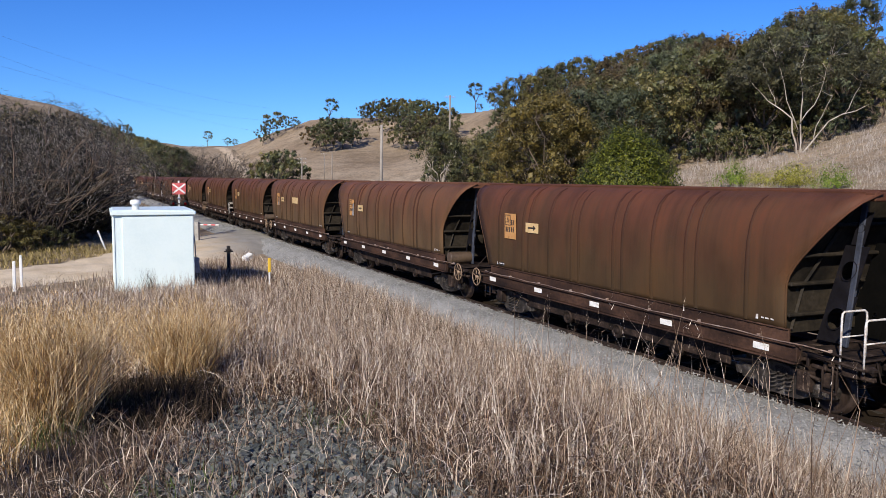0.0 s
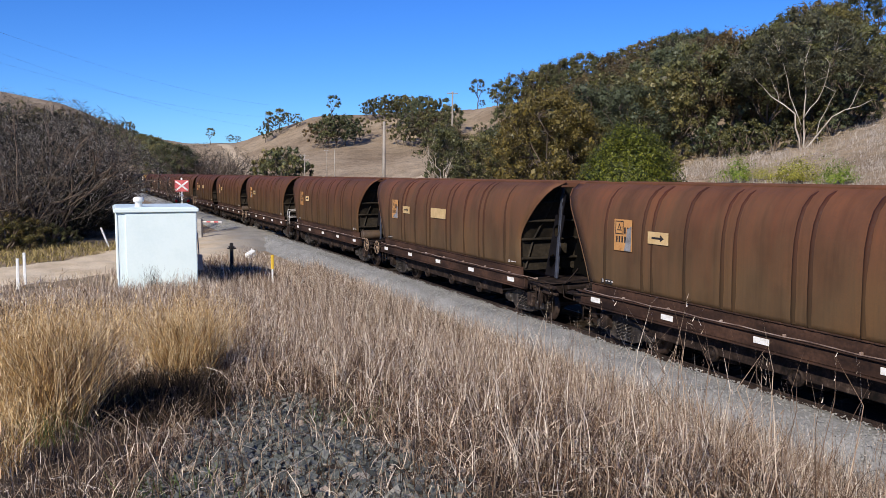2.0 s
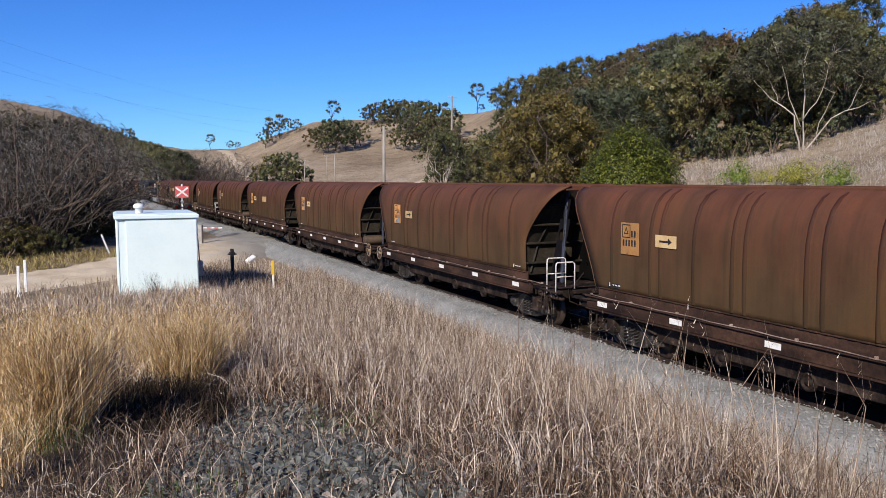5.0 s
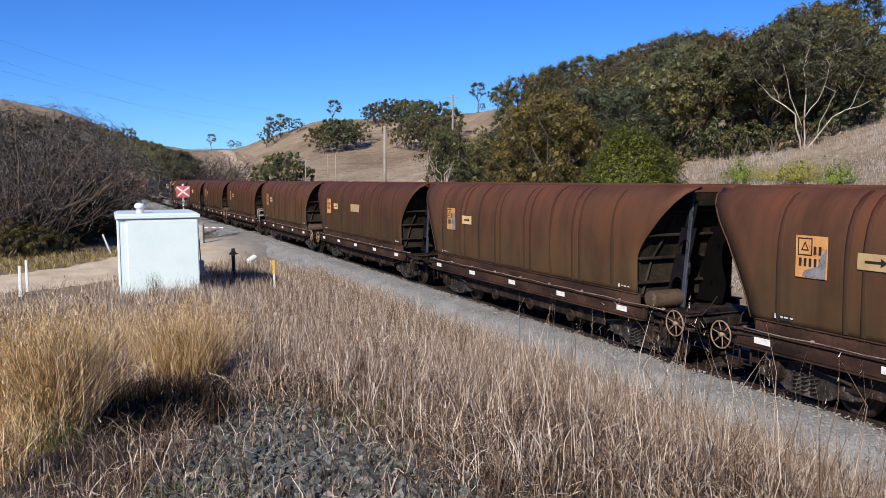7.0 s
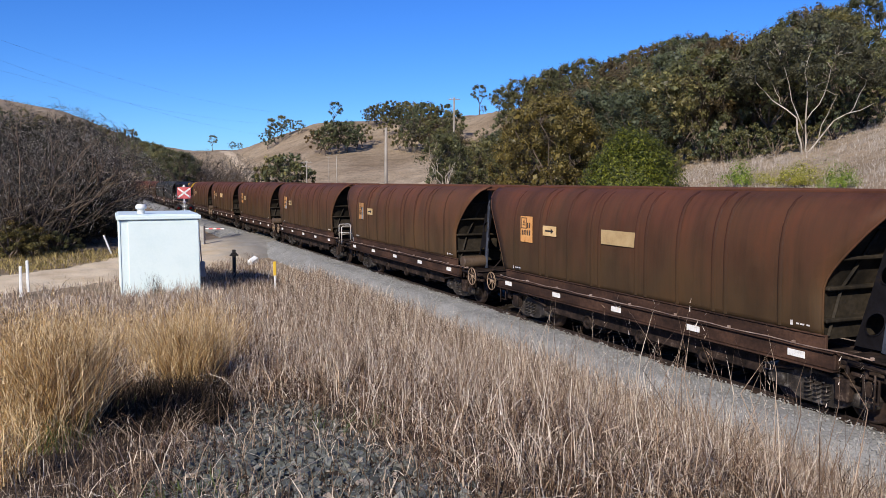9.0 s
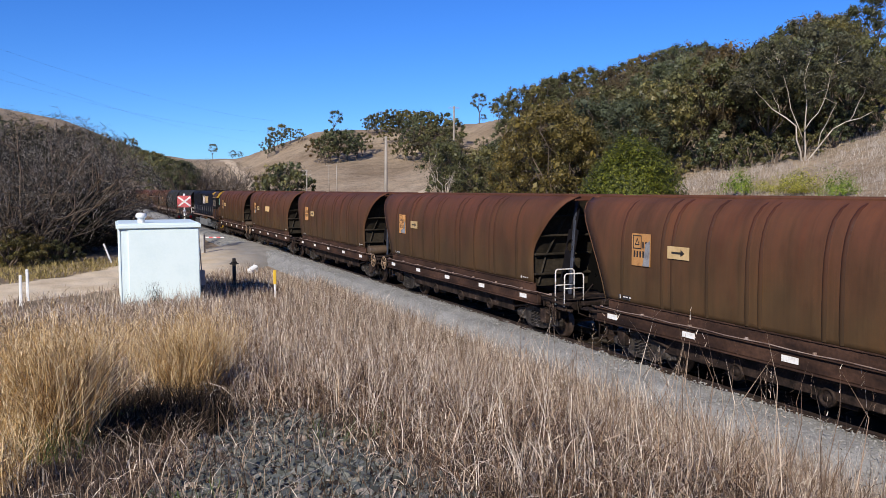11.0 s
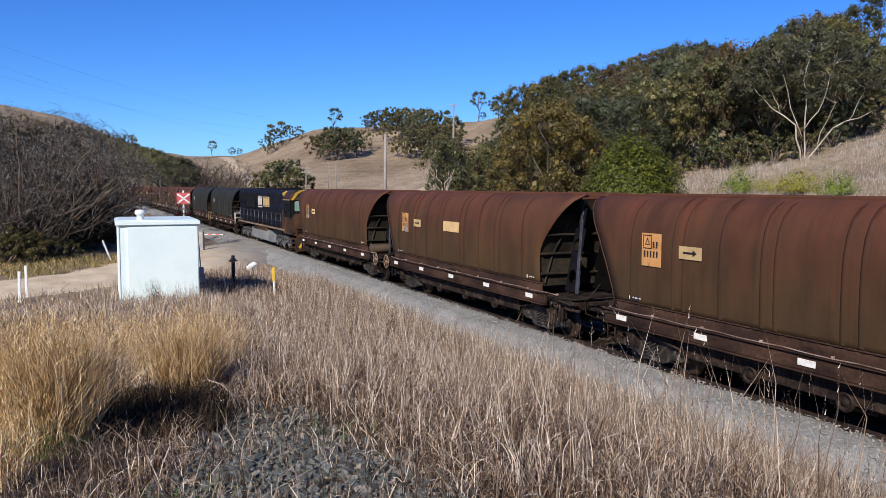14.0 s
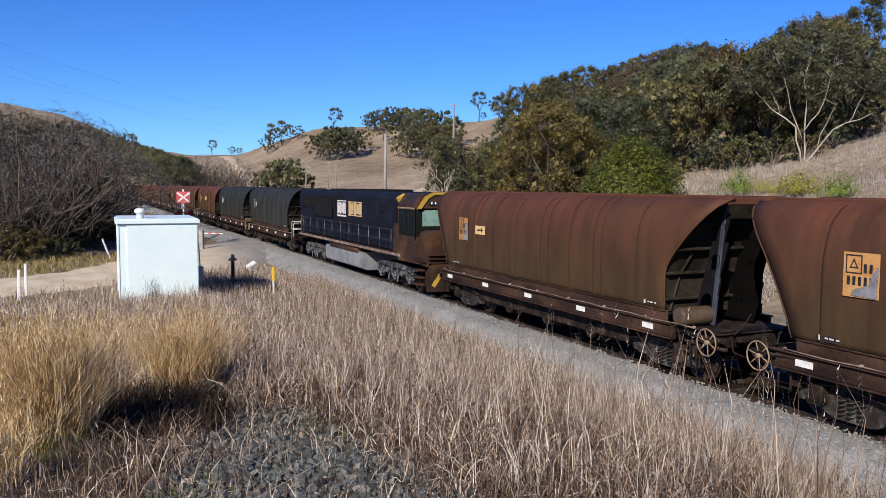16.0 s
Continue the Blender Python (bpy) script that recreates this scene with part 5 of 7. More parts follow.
def boom():
    b = thing("boom_barrier", pose(7.6, 59.8, gz(7.6, 59.8) + 0.2, 0, 0, -32), "lowered red and white striped boom barrier", "barrier")
    part("pedestal", Shape().box((0, 0, 0.55), (0.3, 0.3, 1.6), 0.03), "concrete", b)
    for k in range(5):
        part("stripe", lambda: Shape().box((0, 0, 0), (0.28, 0.06, 0.09), 0.01), "red_board" if k % 2 else "rail_white", b, at=pose(0.35 + 0.28 * k, 0, 1.15), key="stripe%d" % (k % 2))


boom()


def far_signal():
    s = thing("track_marker", pose(6.7, 150, -0.5), "small orange marker on a white post", "sign")
    part("post", Shape().tube([(0, 0, 0), (0, 0, 3.2)], 0.07, 8), "white_post", s)
    part("plate", Shape().box((0, -0.06, 3.0), (0.9, 0.03, 0.7), 0.01), "orange_panel", s)


far_signal()


def pipe_arc(x, y, rz, span, h, r):
    p = thing("bent_pipe", at_ground(x, y, rz), "pale bent cable duct arching out of the gravel", "pipe", "bent ducts by the ballast")
    pts = [(span * (i / 12 - 0.5), 0.25 * math.sin(i / 4), h * math.sin(math.pi * min(1, i / 12 * 0.93 + 0.07)) - 0.06) for i in range(13)]
    part("duct", Shape().tube(pts, r, 8), "white_post", p)


pipe_arc(9.05, 34.5, 55, 3.4, 0.42, 0.03)
pipe_arc(9.35, 33.6, 40, 2.6, 0.30, 0.03)


def rubble(x, y, s, label):
    c = Shape()
    rng = random.Random(int(100 * x))
    c.box((0, 0, 0.2 * s), (0.7 * s, 0.4 * s, 0.42 * s), 0.08 * s, pose(0, 0, 0, 10, -24, 30))
    me = c.mesh("concrete_block", M["white_post"])
    ob = new("concrete_block", me)
    ob.matrix_basis = at_ground(x, y)
    tagged(ob, label, "block")


rubble(8.75, 47.2, 0.9, "pale broken concrete block in the grass")


def power_pole(bearing, d, h, arms, r=0.15):
    x, y = d * math.sin(radians(bearing)), d * math.cos(radians(bearing))
    p = thing("power_pole", at_ground(x, y), "grey weathered timber power pole", "pole", "power poles")
    part("pole", Shape().tube([(0, 0, -0.5), (0.02, 0, h * 0.5), (0.07, 0, h)], [r * 1.15, r, r * 0.8], 10), "timber", p)
    for k in range(arms):
        part("crossarm", Shape().box((0.05, 0, h - 0.35 - 0.8 * k), (2.0, 0.1, 0.12), 0.01, pose(0, 0, 0, 0, 0, -20)), "timber", p)
        for x2 in (-0.85, -0.3, 0.3, 0.85):
            part("insulator", lambda: Shape().lathe((0, 0, 0), (0, 0, 1), [(0.02, 0), (0.06, 0.02), (0.03, 0.08), (0.06, 0.1), (0, 0.16)], 8), "white_post", p, at=pose(0.05 + x2 * 0.94, -x2 * -0.34, h - 0.29 - 0.8 * k), key="insulator")
    return x, y, gz(x, y) + h


power_pole(19.62, 86, 10.2, 0, 0.17)
power_pole(16.25, 215, 11.0, 0, 0.14)
power_pole(15.72, 260, 9.0, 1, 0.12)
power_pole(14.2, 165, 8.6, 2, 0.13)
power_pole(24.35, 150, 19.6, 1, 0.18)


def wires():
    for k, (a, b, sag) in enumerate((((-60, 300, 62.0), (120, 560, 50), 6), ((-60, 300, 50.0), (120, 560, 42), 6), ((-60, 300, 56.5), (120, 560, 33.5), 6))):
        w = Shape()
        pts = [Vector(a).lerp(Vector(b), i / 20) - Vector((0, 0, sag * 4 * (i / 20) * (1 - i / 20))) for i in range(21)]
        w.tube(pts, 0.022, 4)
        ob = new("power_line", w.mesh("power_line", M["wire"]))
        tagged(ob, "thin power line high across the sky", "cable", "power lines")


wires()


def hill_track(name, run, width, label):
    """A narrow pale dirt track over the hillside, through (bearing, distance) points."""
    run = np.array(run, float)
    t = np.linspace(0, len(run) - 1, 60)
    b = np.radians(np.interp(t, np.arange(len(run)), run[:, 0]))
    d = np.interp(t, np.arange(len(run)), run[:, 1])
    c = np.stack([d * np.sin(b), d * np.cos(b)], -1)
    g = np.gradient(c, axis=0)
    side = np.stack([-g[:, 1], g[:, 0]], -1) / np.linalg.norm(g, axis=1)[:, None]
    rng = np.random.default_rng(4)
    rows = []
    for o, up in ((-0.5, -0.1), (-0.3, 0.22), (0.3, 0.22), (0.5, -0.1)):
        p = c + side * width * o * (1 + rng.normal(0, 0.12, (60, 1)))
        rows.append(np.stack([p[:, 0], p[:, 1], ground_z(p[:, 0], p[:, 1]) + up], -1))
    V = np.stack(rows, 1).reshape(-1, 3)
    i, j = np.meshgrid(np.arange(59), np.arange(3), indexing="ij")
    q = np.stack([i * 4 + j, i * 4 + j + 1, i * 4 + 5 + j, i * 4 + 4 + j], -1).reshape(-1, 4)
    tagged(new(name, mesh_np(name, V, q, [], M["pale_dirt"], True)), label, "track", kind="structure")


hill_track("dirt_track", [(8.7, 452), (9.2, 430), (9.8, 390), (10.2, 350), (10.5, 310), (11.0, 280)], 5.0, "pale dirt track winding over the saddle")
hill_track("dirt_track_2", [(20.6, 225), (21.6, 240), (22.8, 256), (23.6, 270), (24.6, 290)], 3.5, "pale dirt track along the hill's foot")


# ---- trees ----
def leaf_quads(centres, radii, per, size, rng, droop=0.0, slim=0.5, inner=0.3):
    """Small leaf sprays scattered through clumps; denser towards each clump's outside."""
    n = len(centres) * per
    c = np.repeat(centres, per, 0)
    r = np.repeat(radii, per, 0)
    d = rng.normal(size=(n, 3))
    d /= np.linalg.norm(d, axis=1)[:, None]
    d *= (inner + (1.06 - inner) * rng.uniform(0, 1, n) ** 0.7)[:, None]
    p = c + d * r
    out = d / (np.linalg.norm(d, axis=1)[:, None] + 1e-6) + rng.normal(0, 0.55, (n, 3))
    hang = rng.normal(size=(n, 3)) * 0.8
    hang[:, 2] -= droop
    v = np.cross(out, hang)
    v /= np.linalg.norm(v, axis=1)[:, None] + 1e-6
    u = np.cross(v, out)
    u /= np.linalg.norm(u, axis=1)[:, None] + 1e-6
    s = size * rng.uniform(0.6, 1.4, n)[:, None]
    V = np.stack([p - u * s, p + v * s * slim, p + u * s, p - v * s * slim], 1)
    return V.reshape(-1, 3), np.arange(4 * n).reshape(-1, 4)


def crown_mesh(centres, radii, per, size, rng, leaf, droop=0.7):
    """Fine sprays round every clump, and a few broad ones inside that close it."""
    c, r = np.array([tuple(p) for p in centres]), np.array(radii)
    V, Q = leaf_quads(c, r, per, size, rng, droop, 0.55, 0.45)
    W, P = leaf_quads(c, r * 0.62, max(8, per // 9), size * 2.7, rng, droop, 0.7, 0.1)
    return mesh_np("crown", np.concatenate([V, W]), np.concatenate([Q, P + len(V)]), [], M[leaf])


def limb(s, a, b, r0, r1, rng, n=6, wob=0.12):
    a, b = Vector(a), Vector(b)
    L = (b - a).length
    pts = []
    for i in range(5):
        f = i / 4
        p = a.lerp(b, f)
        if 0 < i < 4:
            p += Vector(rng.normal(0, wob * L * 0.35, 3)) * (1 - abs(2 * f - 1) * 0.4)
        p.z += 0.10 * L * math.sin(math.pi * f) * 0.4
        pts.append(p)
    s.tube(pts, [r0 + (r1 - r0) * i / 4 for i in range(5)], n)
    return pts


def gum_tree(seed, h, w, leaf, bark="bark", clumps=28, per=150, size=0.15, low=0.15, open_limbs=False):
    """Eucalypt: leaning trunk, forked limbs, crown of many separate drooping sprays. Stands at the origin until placed."""
    rng = np.random.default_rng(seed)
    s = Shape()
    fork = Vector((rng.normal(0, 0.05 * h), rng.normal(0, 0.05 * h), h * low * rng.uniform(0.7, 1.0)))
    limb(s, (0, 0, -0.4), fork, 0.019 * h, 0.014 * h, rng, 8, 0.06)
    cent, rad = [], []
    heads = []
    for k in range(6):
        a = 2 * math.pi * (k + rng.uniform(-0.3, 0.3)) / 6
        reach = w * rng.uniform(0.25, 0.42)
        top = Vector((reach * math.cos(a), reach * math.sin(a), h * rng.uniform(0.55, 0.86)))
        pts = limb(s, fork, top, 0.009 * h, 0.0025 * h, rng, 6)
        heads += pts[2:]
    for k in range(clumps):
        a, f = rng.uniform(0, 2 * math.pi), rng.uniform(0, 1)
        z = h * (low * 1.15 + (0.94 - low * 1.15) * f ** 0.75)
        env = math.sin(math.pi * min(1, 0.22 + 0.74 * f)) ** 0.6
        r = w * 0.5 * env * rng.uniform(0.3, 1.0) ** 0.5
        c = Vector((r * math.cos(a), r * math.sin(a), z))
        cent.append(c)
        q = h * rng.uniform(0.045, 0.10)
        rad.append((q * rng.uniform(0.8, 1.35), q * rng.uniform(0.8, 1.35), q * rng.uniform(0.75, 1.15)))
        near = min(heads, key=lambda p: (p - c).length)
        if (near - c).length < 0.4 * h:
            limb(s, near, c, 0.0028 * h, 0.0008 * h, rng, 3)
    return s.mesh("trunk", M[bark]), crown_mesh(cent, rad, per, size, rng, leaf)


def spreading_gum(seed):
    """Pale many-stemmed gum whose long bare limbs reach out to both sides under a thin dark crown."""
    rng = np.random.default_rng(seed)
    s = Shape()
    limbs = (
        ([(0, 0, -0.4), (2.4, -0.3, 2.9), (5.7, -0.6, 4.4)], 0.19, 0.07), ([(3.7, -0.45, 3.6), (4.6, -0.3, 5.4), (5.4, 0.2, 7.3)], 0.08, 0.03),
        ([(-0.1, 0, -0.4), (-0.8, 0.2, 3.2), (-3.8, 0.3, 6.0), (-5.0, 0, 7.4)], 0.19, 0.04), ([(0, 0.2, -0.4), (0.1, 0.3, 4.2), (-0.1, 0.3, 7.6), (0.7, 0.2, 11.2)], 0.17, 0.03),
        ([(-0.4, 0.2, 2.3), (-1.5, -0.2, 6.4), (-2.3, 0, 8.8)], 0.10, 0.03), ([(0.1, 0.2, 2.8), (1.6, 0, 5.5), (2.5, 0.4, 9.0)], 0.10, 0.03),
        ([(1.2, 0.8, -0.4), (1.4, 0.9, 2.6), (2.7, 0.6, 5.4)], 0.12, 0.04), ([(-2.2, 0.25, 4.6), (-3.0, 0.1, 6.6), (-3.2, 0, 8.0)], 0.06, 0.02))
    ends = []
    for pts, r0, r1 in limbs:
        run = []
        for a, b in zip(pts, pts[1:]):
            run += [Vector(a).lerp(Vector(b), k / 3) + Vector(rng.normal(0, 0.08, 3)) for k in range(3)]
        run.append(Vector(pts[-1]))
        s.tube(run, [0.52 * r0 + 0.52 * (0.7 * r1 - r0) * k / (len(run) - 1) for k in range(len(run))], 7)
        ends += run[-3:]
    cent, rad = [], []
    for k in range(150):
        f = rng.uniform(0, 1)
        x = rng.uniform(-6.8, 6.6)
        roof = 12.2 - 0.11 * x * x
        z = roof - (roof - (5.0 + 0.25 * abs(x))) * f ** 1.6
        c = Vector((x, rng.uniform(-2.0, 3.5), z))
        cent.append(c)
        q = rng.uniform(0.45, 1.0)
        rad.append((q * rng.uniform(0.9, 1.4), q * 1.2, q * rng.uniform(0.7, 1.1)))
        near = min(ends, key=lambda p: (p - c).length)
        if k % 2:
            limb(s, near, c, 0.03, 0.008, rng, 4)
    return s.mesh("trunk", M["pale_bark"]), crown_mesh(cent, rad, 110, 0.085, rng, "dark_gum_leaf")


def bare_tree(seed, h, w, depth=5):
    """Many-stemmed leafless tree: stems fork into a haze of twigs."""
    rng = np.random.default_rng(seed)
    s = Shape()
    tw = []

    def grow(p, d, length, r, level):
        n = 3
        pts = [p]
        for i in range(n):
            d = (d + Vector(rng.normal(0, 0.16, 3)) + Vector((0, 0, 0.05))).normalized()
            p = p + d * length / n
            pts.append(p)
        if level <= 2:
            s.tube(pts, [r * (1 - 0.45 * i / n) for i in range(n + 1)], 5 if level == 0 else 4, False)
        else:
            for a, b in zip(pts, pts[1:]):
                tw.append((a, b, r))
        if level < depth:
            for k in range(int(rng.integers(2, 4)) + (1 if level in (1, 3) else 0)):
                i = int(rng.integers(1, n + 1))
                nd_ = (d + Vector(rng.normal(0, 0.52, 3))).normalized()
                grow(pts[i], nd_, length * rng.uniform(0.52, 0.78), r * 0.55, level + 1)
    for k in range(12):
        a = 2 * math.pi * k / 12 + rng.uniform(-0.4, 0.4)
        sp = (0.25, 0.75, 0.5)[k % 3] * w / h
        d = Vector((sp * math.cos(a), sp * math.sin(a), 0.7)).normalized()
        grow(Vector((0.5 * math.cos(a), 0.5 * math.sin(a), -0.3)), d, h * 0.40, 0.009 * h, 0)
    A = np.array([tuple(t[0]) for t in tw])
    B = np.array([tuple(t[1]) for t in tw])
    fit = h * 0.95 / np.percentile(B[:, 2], 98)

    def dome(P):
        P = P * fit
        P[:, :2] *= (0.45 + 0.55 * np.clip(P[:, 2] / (0.5 * h), 0, 1))[:, None]
        r = np.sqrt((P[:, 0] / (0.55 * w)) ** 2 + (P[:, 1] / (0.55 * w)) ** 2 + (P[:, 2] / h) ** 2)
        return P / np.where(r > 1, r ** 0.75, 1)[:, None]
    s.v = [tuple(p) for p in dome(np.array(s.v))]
    A, B = dome(A), dome(B)
    R = np.array([max(t[2] * 0.9, 0.011) for t in tw])
    u = B - A
    v = np.cross(u, rng.normal(size=A.shape))
    v /= np.linalg.norm(v, axis=1)[:, None] + 1e-9
    v *= R[:, None]
    V = np.stack([A - v, A + v, B + v * 0.6, B - v * 0.6], 1).reshape(-1, 3)
    return s.mesh("trunk", M["bark"]), mesh_np("crown", V, np.arange(len(V)).reshape(-1, 4), [], M["twig"])


def round_bush(seed, h, w, leaf, clumps=60, per=150, size=0.2):
    rng = np.random.default_rng(seed)
    cent, rad = [], []
    for k in range(clumps):
        a, f = rng.uniform(0, 2 * math.pi), rng.uniform(0.0, 1)
        c, q = (1 - f ** 3.2) ** 0.6, rng.uniform(0.78, 0.98)
        cent.append((0.5 * w * q * c * math.cos(a), 0.5 * w * q * c * math.sin(a), h * (0.10 + 0.82 * f * q)))
        q = w * rng.uniform(0.05, 0.09)
        rad.append((q * 1.1, q * 1.1, q * 0.8))
    V, Q = leaf_quads(np.array(cent), np.array(rad), per, size, rng)
    s = Shape()
    for k in range(5):
        a = 1.3 * k
        limb(s, (0, 0, -0.3), (w * 0.25 * math.cos(a), w * 0.25 * math.sin(a), h * 0.6), 0.1, 0.03, rng, 6)
    return s.mesh("trunk", M["bark"]), mesh_np("crown", V, Q, [], M[leaf])


def dome_bush(seed, h, w, leaf, n, size, lumps=60, ragged=0.1):
    """Dense rounded bush: leaves packed over a lumpy dome, with an inner layer that closes it."""
    rng = np.random.default_rng(seed)

    def dirs(k):
        d = rng.normal(size=(k, 3))
        d /= np.linalg.norm(d, axis=1)[:, None]
        d[:, 2] = np.abs(d[:, 2]) * 1.3 - 0.3
        return d / np.linalg.norm(d, axis=1)[:, None]
    knob = dirs(lumps)
    size_of = rng.uniform(0.7, 1.2, lumps)
    lobes = [(rng.uniform(0, 6), rng.uniform(2, 5), ragged * rng.uniform(0.4, 1.0)) for k in range(4)]
    V = []
    for count, sz, shrink in ((n, size, 1.0), (n // 7, size * 2.4, 0.84)):
        d = dirs(count)
        c = d @ knob.T
        best = np.argmax(c, 1)
        reach = 1 - 5.0 / lumps ** 0.9
        f = shrink * (0.76 + 0.25 * size_of[best] * np.clip((c[np.arange(count), best] - reach) / (1 - reach), 0, 1) ** 0.6)
        for a, z, g in lobes:
            f = f * (1 + g * np.sin(a + 2.6 * d[:, 0] + z * d[:, 2]) * np.cos(z - a * d[:, 1]))
        f = f * (1 + ragged * rng.normal(0, 0.6, count)) * (1 - 0.16 * rng.uniform(0, 1, count) ** 3 + 0.05 * rng.uniform(0, 1, count) ** 6)
        q = d[:, :2]
        p = np.stack([q[:, 0] * f * w / 2, q[:, 1] * f * w / 2, h * (0.30 + 0.70 * d[:, 2] * f)], -1)
        out = d + 2.6 * (d - knob[best]) + rng.normal(0, 0.3, (count, 3))
        v = np.cross(out, rng.normal(size=(count, 3)))
        v /= np.linalg.norm(v, axis=1)[:, None] + 1e-6
        u = np.cross(v, out)
        u /= np.linalg.norm(u, axis=1)[:, None] + 1e-6
        s = sz * rng.uniform(0.6, 1.4, count)[:, None]
        V.append(np.stack([p - u * s, p + v * s * 0.5, p + u * s, p - v * s * 0.5], 1).reshape(-1, 3))
    V = np.concatenate(V)
    s = Shape()
    for k in range(5):
        a = 1.3 * k
        limb(s, (0, 0, -0.3), (w * 0.22 * math.cos(a), w * 0.22 * math.sin(a), h * 0.5), 0.014 * h, 0.004 * h, rng, 6)
    return s.mesh("trunk", M["bark"]), mesh_np("crown", V, np.arange(len(V)).reshape(-1, 4), [], M[leaf])


STOCK = {}


def stock(key, maker):
    if key not in STOCK:
        STOCK[key] = maker()
    return STOCK[key]


KINDS = {
    "gum_a": lambda: gum_tree(11, 10, 7.0, "gum_leaf", "bark", 58, 92, 0.092, 0.27), "gum_b": lambda: gum_tree(12, 10, 8.0, "gum_leaf", "bark", 62, 92, 0.092, 0.27),
    "gum_c": lambda: gum_tree(13, 10, 7.0, "brown_leaf", "bark", 58, 92, 0.092, 0.27), "gum_d": lambda: gum_tree(14, 10, 9.0, "gum_leaf", "bark", 66, 92, 0.092, 0.27),
    "gum_e": lambda: gum_tree(15, 10, 5.5, "gum_leaf", "pale_bark", 44, 110, 0.085, 0.34), "gum_f": lambda: gum_tree(16, 10, 8.5, "grey_leaf", "bark", 62, 92, 0.092, 0.27),
    "back_a": lambda: gum_tree(21, 10, 8.5, "gum_leaf", "bark", 54, 60, 0.11, 0.28), "back_b": lambda: gum_tree(22, 10, 9.5, "brown_leaf", "bark", 56, 60, 0.11, 0.28),
    "back_c": lambda: gum_tree(23, 10, 8.5, "gum_leaf", "bark", 54, 60, 0.11, 0.28),
    "olive": lambda: gum_tree(17, 10, 7.6, "olive_leaf", "bark", 150, 150, 0.075, 0.14),
    "olive_b": lambda: gum_tree(18, 10, 7.0, "olive_leaf", "bark", 90, 140, 0.078, 0.14),
    "white": lambda: spreading_gum(19),
    "sparse": lambda: gum_tree(20, 10, 6.5, "gum_leaf", "bark", 26, 80, 0.11, 0.45),
    "bare_a": lambda: bare_tree(31, 10, 12), "bare_b": lambda: bare_tree(32, 10, 14), "bare_far": lambda: bare_tree(33, 10, 12, 4),
    "far_a": lambda: gum_tree(61, 10, 9, "gum_leaf", "bark", 40, 34, 0.155, 0.2), "far_b": lambda: gum_tree(62, 10, 10, "gum_leaf", "bark", 42, 34, 0.155, 0.2), "far_d": lambda: gum_tree(63, 10, 10, "brown_leaf", "bark", 40, 34, 0.155, 0.16),
    "bush": lambda: dome_bush(41, 8.3, 7.3, "bright_leaf", 36000, 0.08, 210, 0.05), "shrub": lambda: round_bush(42, 3, 4, "gum_leaf", 28, 60, 0.10),
    "scrub": lambda: dome_bush(47, 6, 8, "shade_fill_leaf", 9000, 0.10, 40, 0.09),
    "green_shrub": lambda: dome_bush(45, 2.4, 3.4, "fresh_leaf", 2600, 0.06, 14, 0.34),
    "lime_shrub": lambda: dome_bush(46, 2.4, 4.2, "lime_leaf", 2600, 0.06, 14, 0.36),
    "yellow_shrub": lambda: round_bush(44, 2.2, 3.4, "olive_leaf", 36, 150, 0.06),
}
ABOUT = {
    "gum": ("dark green gum tree on the dry hillside", "tree"), "olive": ("tall olive-green gum tree beyond the track", "tree"),
    "back": ("dark green gum tree high on the wooded slope", "tree"),
    "far": ("dark green gum tree on the far hill", "tree"),
    "white": ("pale-trunked spreading gum tree with thin foliage", "tree"), "sparse": ("thin-crowned lone gum tree on the ridge", "tree"),
    "bare": ("leafless grey-brown thicket tree", "tree"), "bush": ("rounded bright green bush", "bush"), "shrub": ("low dark green shrub under the trees", "bush"),
    "scrub": ("added scrub, coloured dark for the shade inside the leafless thicket", "bush"),
    "green": ("small bright green shrub on the dry bank", "bush"),
    "lime": ("small yellow-green shrub on the dry bank", "bush"),
    "yellow": ("yellowish olive shrub under bare trees", "bush"),
}
NAMES = {"scrub": "shade_scrub_bush", "bare": "bare_tree", "bush": "round_bush", "shrub": "shrub", "green": "shrub", "lime": "shrub", "yellow": "shrub"}


def plant(kind, bearing, d, h=None, turn=None, group=""):
    trunk, crown = stock(kind, KINDS[kind])
    x, y = d * math.sin(radians(bearing)), d * math.cos(radians(bearing))
    base = kind.split("_")[0]
    native = {"scrub": 6.0, "bush": 8.3, "shrub": 3.0, "green": 2.4, "lime": 2.4, "yellow": 2.2}.get(base, 10.0)
    sc = (h or native) / native
    rz = (bearing * 77.7 + d * 13.1) % 360 if turn is None else turn
    label, cat = ABOUT[base]
    t = thing(NAMES.get(base, "gum_tree"), at_ground(x, y, rz) @ Matrix.Scale(sc, 4), label, cat, group)
    part("trunk", trunk, "bark", t)
    part("crown", crown, "bark", t)
    return t


# how high the wooded slope stands against the sky, by bearing
SKY_B = [27, 28.7, 31.9, 35, 36.8, 38.3, 39.3, 40.6, 42, 42.8, 43.3, 44.1, 45.3, 46.2, 47.4, 48.7, 49.4, 50.4, 52, 58]
SKY_E = [5.2, 6.6, 7.4, 7.8, 8.6, 8.9, 9.2, 9.3, 9.0, 8.5, 8.0, 8.8, 9.3, 9.9, 10.6, 10.4, 8.8, 7.4, 7.0, 7.0]


